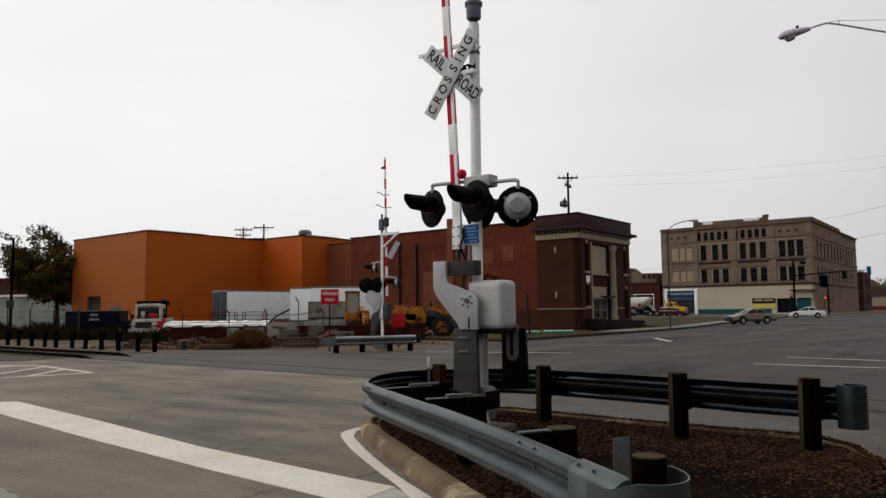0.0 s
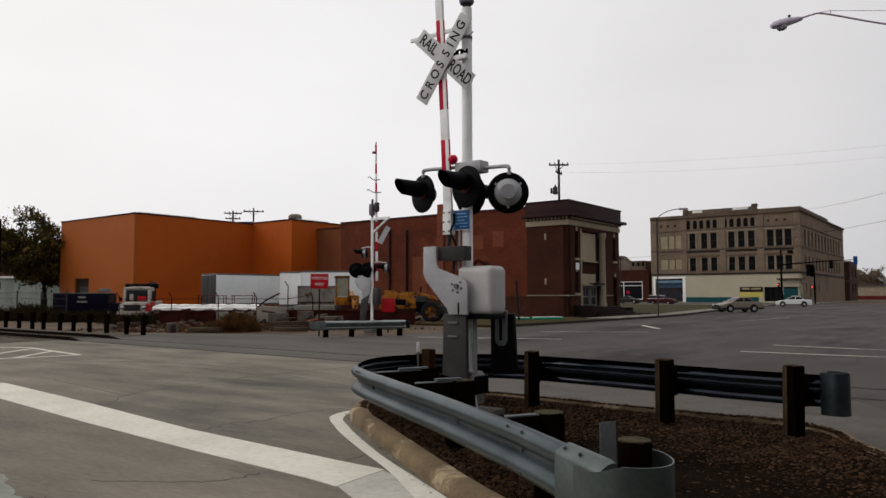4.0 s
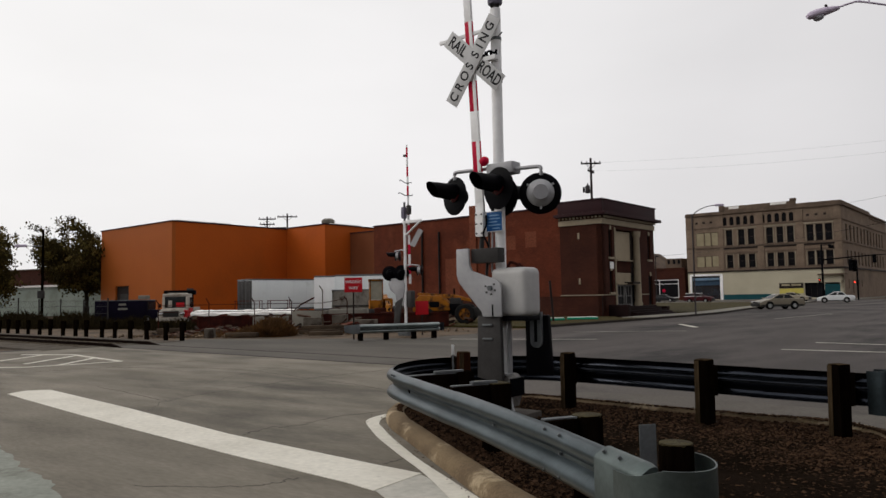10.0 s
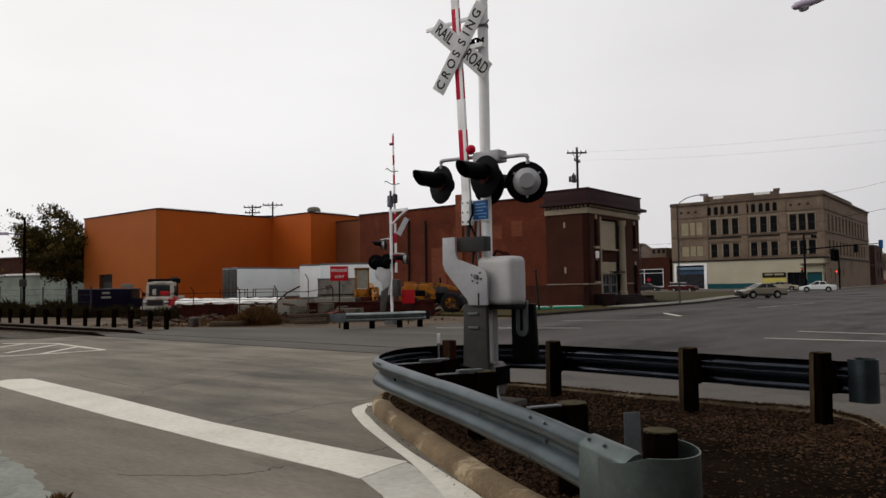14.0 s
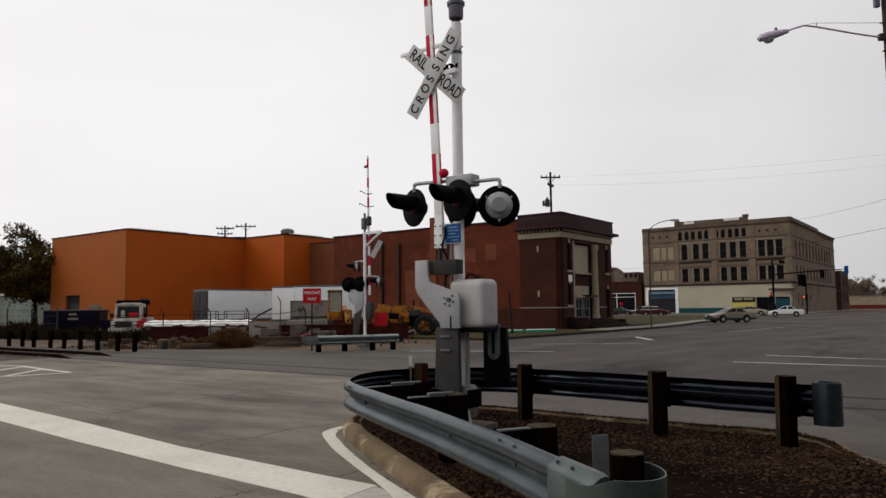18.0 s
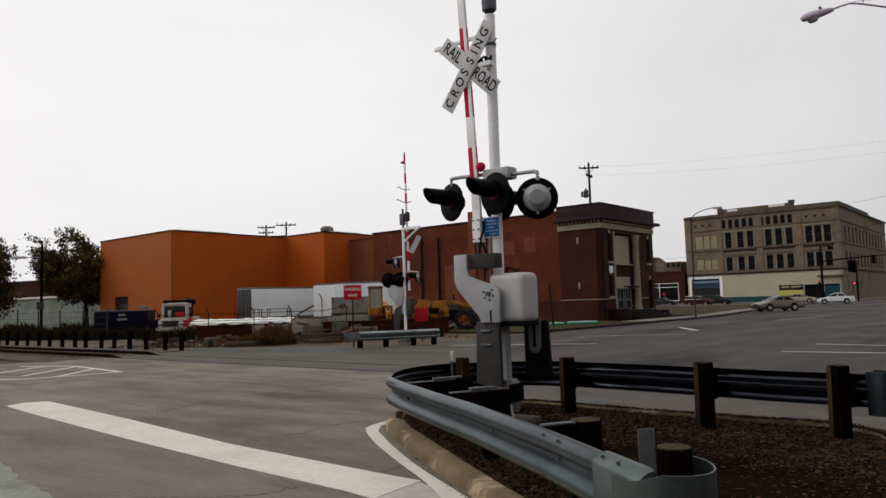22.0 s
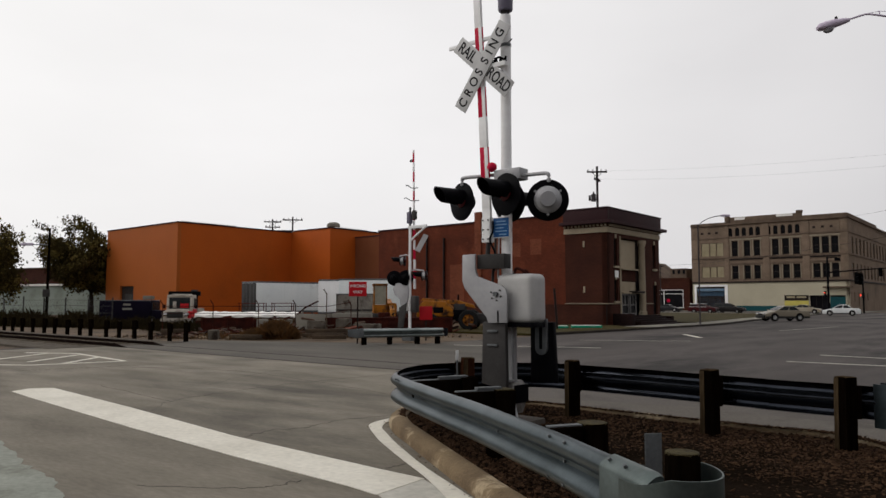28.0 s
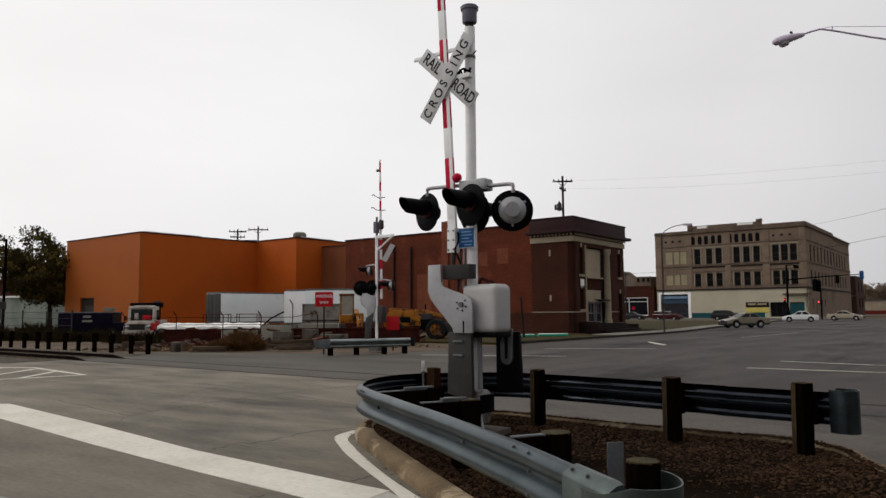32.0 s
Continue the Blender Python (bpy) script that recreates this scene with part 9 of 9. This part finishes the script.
def build_van_and_pickup():
    t = thing("panel_van", pose(-23.5, 50.2, 0, 0, 0, 4), "navy blue flat roofed van parked behind the fence", "van", "yard vehicles")
    part("body", boxed(-1.85, 1.7, -0.9, 0.9, 0.4, 1.75, bevel=0.08), M_NAVY, t)
    part("roof", boxed(-1.85, 1.65, -0.88, 0.88, 1.73, 1.8, bevel=0.03), M_GALV_DULL, t, "dull grey roof of the van")
    part("roof_box", boxed(0.9, 1.5, -0.4, 0.3, 1.83, 2.1, bevel=0.05), M_WALKWAY, t)
    part("bonnet", boxed(1.68, 2.6, -0.85, 0.85, 0.4, 1.1, bevel=0.1), M_NAVY, t)
    part("windscreen", boxed(1.68, 1.74, -0.75, 0.75, 1.12, 1.65), M_CARGLASS, t, soft=False)
    for k, (x, w, z) in enumerate(((-0.2, 0.5, 1.42), (-0.25, 0.65, 1.12))):
        part("lettering_bar", boxed(x, x + w, -0.915, -0.9, z, z + 0.14), M_WALKWAY, t, soft=False)
    for x in (-1.2, 1.7):
        for y in (-0.82, 0.82):
            wheel(t, x, y, 0.36, 0.36, 0.24)
    t = thing("tow_truck", pose(-18.3, 46.3, 0, 0, 0, -80), "white and red pickup tow truck parked behind the fence", "truck", "yard vehicles")
    part("chassis", boxed(-2.6, 1.6, -0.7, 0.7, 0.45, 0.75, bevel=0.03), M_BLACK, t)
    cab = part("cab", boxed(-0.35, 0.95, -0.82, 0.82, 0.6, 2.0, bevel=0.12), M_TRUCKWHITE, t)
    part("cab_side", boxed(-0.3, 0.9, 0.8, 0.84, 0.7, 1.2, bevel=0.015), M_SIGNRED, cab, "red painted cab side")
    part("cab_roof", boxed(-0.38, 0.99, -0.78, 0.78, 1.98, 2.12, bevel=0.06), M_TRUCKWHITE, cab, "white cab roof")
    part("windscreen", boxed(0.9, 0.965, -0.66, 0.66, 1.24, 1.94, bevel=0.02), M_CARGLASS, cab)
    part("screen_patch", boxed(0.955, 0.972, 0.05, 0.55, 1.3, 1.56, bevel=0.006), M_SIGNRED, cab, "red patch on the windscreen")
    part("screen_patch", boxed(0.955, 0.972, -0.42, -0.2, 1.32, 1.7, bevel=0.006), M_TRUCKWHITE, cab, "pale patch on the windscreen")
    for s in (-1, 1):
        part("screen_pillar", boxed(0.9, 0.975, s * 0.7 - 0.07, s * 0.7 + 0.07, 1.18, 1.98, bevel=0.02), M_TRUCKWHITE, cab)
    for s in (-1, 1):
        part("side_window", boxed(-0.15, 0.7, s * 0.825 - 0.01, s * 0.825 + 0.01, 1.3, 1.9), M_CARGLASS, cab, soft=False)
        part("headlight", boxed(1.84, 1.92, s * 0.62 - 0.14, s * 0.62 + 0.14, 0.78, 0.96, bevel=0.03), M_CHROME, t)
        part("wing", boxed(0.95, 1.85, s * 0.72 - 0.14, s * 0.72 + 0.14, 0.55, 1.08, bevel=0.08), M_SIGNRED if s > 0 else M_TRUCKWHITE, t)
        part("door_mirror", boxed(0.75, 0.9, s * 0.98 - 0.09, s * 0.98 + 0.09, 1.25, 1.5, bevel=0.02), M_BLACK, t)
        part("stanchion", rodded((-0.75, s * 0.75, 0.7), (-0.75, s * 0.75, 2.3), 0.05, seg=8), M_BLACK, t)
        part("bed_side", boxed(-2.6, -0.5, s * 0.8 - 0.08, s * 0.8 + 0.08, 0.7, 1.25, bevel=0.03), M_TRUCKWHITE, t)
    part("bonnet", boxed(0.9, 1.88, -0.7, 0.7, 0.6, 1.18, bevel=0.1), M_TRUCKWHITE, t)
    part("grille", boxed(1.86, 1.92, -0.55, 0.4, 0.68, 1.04, bevel=0.028), M_BUMPER, t)
    part("front_bumper", boxed(1.88, 2.02, -0.9, 0.9, 0.44, 0.64, bevel=0.03), M_TRUCKWHITE, t)
    part("headache_rack", boxed(-0.85, -0.6, -1.05, 0.95, 2.06, 2.36, bevel=0.02), M_BLACK, t, "black rack behind the cab")
    part("light_bar", boxed(0.1, 0.4, -0.6, 0.6, 2.1, 2.18, bevel=0.03), M_TRUCKWHITE, t)
    part("boom", rodded((-0.9, 0.1, 1.2), (-2.7, 0.1, 2.0), 0.08, seg=8), M_BLACK, t)
    for x in (-1.7, 1.3):
        for y in (-0.74, 0.74):
            wheel(t, x, y, 0.38, 0.38, 0.25)


def build_tanker():
    """A tractor with a dry bulk trailer; its nose at local x = 0, wheels on z = 0."""
    t = thing("tank_truck", grid_pose(-43.7, 126), "yellow tractor pulling a white dry bulk tank trailer", "truck", "road vehicles")
    part("tractor_frame", boxed(-6.6, -0.5, -0.45, 0.45, 0.5, 0.8, bevel=0.03), M_BLACK, t)
    bm = bmesh.new()
    plate(bm, [(0, 0.55), (0, 1.5), (-0.25, 1.62), (-1.7, 1.72), (-1.75, 0.6)], 1, -0.72, 0.72, bevel=0.07)
    part("bonnet", bm, M_TRUCKYELLOW, t)
    bm = bmesh.new()
    plate(bm, [(-1.65, 0.6), (-1.7, 1.75), (-1.95, 2.45), (-2.2, 2.55), (-3.3, 2.55), (-3.35, 0.6)], 1, -0.95, 0.95, bevel=0.07)
    cab = part("cab", bm, M_TRUCKYELLOW, t)
    for s in (-1, 1):
        part("side_window", boxed(-2.75, -2.05, s * 0.96 - 0.01, s * 0.96 + 0.01, 1.75, 2.3), M_CARGLASS, cab, soft=False)
        part("side_window", boxed(-3.2, -2.9, s * 0.96 - 0.01, s * 0.96 + 0.01, 1.8, 2.25), M_CARGLASS, cab, soft=False)
        part("exhaust_stack", rodded((-3.5, s * 0.8, 0.9), (-3.5, s * 0.8, 3.0), 0.08, seg=10), M_CHROME, t)
        part("fuel_tank", rodded((-3.6, s * 0.8, 0.65), (-2.4, s * 0.8, 0.65), 0.3, seg=14), M_CHROME, t)
        part("headlight", boxed(-0.06, 0.04, s * 0.5 - 0.14, s * 0.5 + 0.14, 0.85, 1.05, bevel=0.03), M_CHROME, t)
        part("tail_light", rodded((-6.7, s * 0.4, 0.8), (-6.62, s * 0.4, 0.8), 0.06, seg=8), M_LAMPON, t)
    part("windscreen", boxed(-1.86, -1.78, -0.8, 0.8, 1.8, 2.3), M_CARGLASS, cab, soft=False)
    part("front_bumper", boxed(-0.05, 0.12, -0.95, 0.95, 0.4, 0.7, bevel=0.04), M_CHROME, t)
    part("grille", boxed(-0.02, 0.05, -0.4, 0.4, 0.8, 1.45, bevel=0.02), M_CHROME, t)
    # the hull: a cylinder that tapers down to hoppers
    bm = bmesh.new()
    prof, rings = [], []
    for x, low, w in ((-16.35, 2.6, 0.8), (-16.2, 2.35, 0.98), (-15.6, 1.75, 1.1), (-14.9, 1.3, 1.14), (-13.3, 1.15, 1.14), (-11.4, 1.35, 1.14), (-9.6, 1.15, 1.14), (-8.1, 1.3, 1.14), (-7.3, 1.75, 1.1),
                      (-6.65, 2.4, 0.98), (-6.5, 2.65, 0.8)):
        prof.append((x, (3.45 + low) / 2, w, (3.45 - low) / 2))
    for x, zc, w, h in prof:
        rings.append([bm.verts.new((x, w * math.cos(a), zc + h * math.sin(a))) for a in (2 * math.pi * k / 20 for k in range(20))])
    for a, b in zip(rings, rings[1:]):
        for k in range(20):
            bm.faces.new((a[k], a[(k + 1) % 20], b[(k + 1) % 20], b[k]))
    bm.faces.new(rings[0])
    bm.faces.new(rings[-1])
    bmesh.ops.recalc_face_normals(bm, faces=bm.faces[:])
    tank = part("tank", bm, M_TANKWHITE, t, "white hopper tank")
    for x in (-13.3, -9.6):
        bm = bmesh.new()
        spun(bm, [(0.15, 0.55), (0.55, 1.1), (0.95, 1.6)], Matrix.Translation((x, 0, 0)), 16)
        part("hopper", bm, M_TANKWHITE, tank)
        # black arches added to stand for the shade round each hopper
        for side in (-1, 1):
            bm = bmesh.new()
            plate(bm, [(x - 1.45, 0.9), (x - 0.6, 1.72), (x + 0.6, 1.72), (x + 1.45, 0.9), (x + 1.0, 0.9), (x + 0.4, 1.42), (x - 0.4, 1.42), (x - 1.0, 0.9)], 1, side * 1.17 - 0.03, side * 1.17 + 0.03, bevel=0.01)
            part("hopper_shade_arch", bm, M_BLACK, tank, "dark arched plate added for the shade round the hopper")
        part("hatch", rodded((x, 0, 3.42), (x, 0, 3.56), 0.3, seg=14), M_GALV_DULL, tank)
    for s in (-1, 1):
        part("lettering_bar", boxed(-12.4, -10.6, s * 1.11 - 0.03, s * 1.11 + 0.03, 2.6, 2.8), M_DARKRED, tank, soft=False)
        part("strut", rodded((-6.9, s * 0.5, 2.3), (-5.6, s * 0.45, 0.95), 0.07, seg=8), M_TANKWHITE, t)
        part("strut", rodded((-15.8, s * 0.5, 2.2), (-14.2, s * 0.6, 0.95), 0.07, seg=8), M_TANKWHITE, t)
    part("trailer_frame", boxed(-16.3, -12.0, -0.5, 0.5, 0.75, 1.0, bevel=0.03), M_BLACK, t)
    part("fifth_wheel", boxed(-6.5, -4.6, -0.5, 0.5, 0.82, 1.0, bevel=0.03), M_BLACK, t)
    part("pipe", rodded((-14.5, -0.6, 0.6), (-8.5, -0.6, 0.6), 0.08, seg=8), M_GALV_DULL, t)
    wheels = []
    for x in (-1.0, -4.9, -6.1, -14.3, -15.5):
        for s in (-1, 1):
            wheels.append(wheel(t, x, s * 0.88, 0.5, 0.5, 0.3 if x == -1.0 else 0.5))
    return t, wheels


M_TRUCKYELLOW = car_paint("truck_yellow", (0.6, 0.34, 0.015))
M_TANKWHITE = car_paint("tank_white", (0.5, 0.49, 0.44))
build_van_and_pickup()
TANKER, TANKER_WHEELS = build_tanker()


# ---- what moves ----
def along_street(rows, v, turn=0.0):
    return [(t, grid_pose(u, v, 0, turn)) for t, u in rows]


def roll_wheels(vehicle, rows, r, spans):
    """Turn a vehicle's wheels by the way that it goes: rows of (seconds, metres), keyed finely within the spans."""
    def way(t):
        for (t0, a), (t1, b) in zip(rows, rows[1:]):
            if t <= t1:
                return a + (b - a) * (t - t0) / (t1 - t0)
        return rows[-1][1]
    times = {0.0, 32.0}
    for a, b, n in spans:
        times |= {a + (b - a) * k / n for k in range(n + 1)}
    times = sorted(times)
    turns, total = [], 0.0
    for k, t in enumerate(times):
        if k and any(a - 1e-6 <= times[k - 1] and t <= b + 1e-6 for a, b, n in spans):
            total += (way(t) - way(times[k - 1])) / r
        turns.append(total)
    for ob in vehicle.children:
        if ob.name.split(".")[0] == "wheel":
            home = ob.matrix_basis.copy()
            walk(ob, [(t, home @ Matrix.Rotation(a, 4, "Y")) for t, a in zip(times, turns)])


def motions():
    truck = [(0.0, -43.7), (0.4, -38.7), (0.8, -33.5), (1.2, -28.7), (1.6, -23.8), (2.0, -18.9), (2.4, -13.7), (2.8, -8.5), (3.2, -3.0), (3.5, 0.9), (5.0, 18.0), (8.0, 54.0), (14.0, 108.0), (32.0, 118.0)]
    walk(TANKER, along_street(truck, 126.0))
    roll_wheels(TANKER, truck, 0.5, ((0.0, 5.0, 150),))
    half = 2.375
    beige = [(0.0, -125.0), (3.5, -74.0), (5.5, -50.0), (6.5, -39.6), (7.0, -36.6), (7.5, -34.1), (8.0, -31.9), (8.5, -30.4), (9.0, -29.0), (10.0, -26.9), (11.0, -26.0), (12.0, -25.9), (29.4, -25.9), (30.0, -25.0),
             (30.2, -24.3), (30.6, -22.2), (31.0, -19.6), (31.5, -17.0), (32.0, -15.0)]
    walk(BEIGE, [(t, grid_pose(u - half, 120, 0)) for t, u in beige])
    roll_wheels(BEIGE, beige, 0.325, ((5.5, 12.0, 130), (29.4, 32.0, 60)))
    suv = [(0.0, -150.0), (14.0, -78.0), (15.4, -61.0), (16.4, -50.0), (17.4, -42.8), (18.5, -41.9), (19.5, -41.3), (20.0, -40.8), (20.5, -40.2), (21.0, -39.4), (21.5, -38.8), (22.0, -38.4), (23.0, -38.1), (24.5, -37.8), (27.0, -37.7), (27.8, -37.4), (28.6, -36.6),
           (29.4, -35.6), (30.2, -34.7), (31.0, -33.8), (31.5, -32.9), (32.0, -31.6)]
    walk(SUV, [(t, grid_pose(u - half, 120, 0)) for t, u in suv])
    roll_wheels(SUV, suv, 0.325, ((15.4, 24.5, 230), (27.0, 32.0, 100)))
    near = [(0.0, -18.5, 235.0), (2.8, -15.8, 190.0), (5.5, -11.9, 137.0), (6.0, -11.2, 129.0), (6.5, -10.8, 122.5), (7.0, -10.4, 116.5), (7.5, -9.8, 110.0), (8.0, -9.1, 104.0), (9.0, -7.5, 92.0), (11.0, 0.0, 70.0), (14.0, 12.0, 42.0),
            (18.0, 26.0, 14.0), (32.0, 30.0, 6.0)]
    walk(ONCOMING, [(t, grid_pose(u, v, 0, -90 - (6 if t < 8 else 22))) for t, u, v in near])


motions()
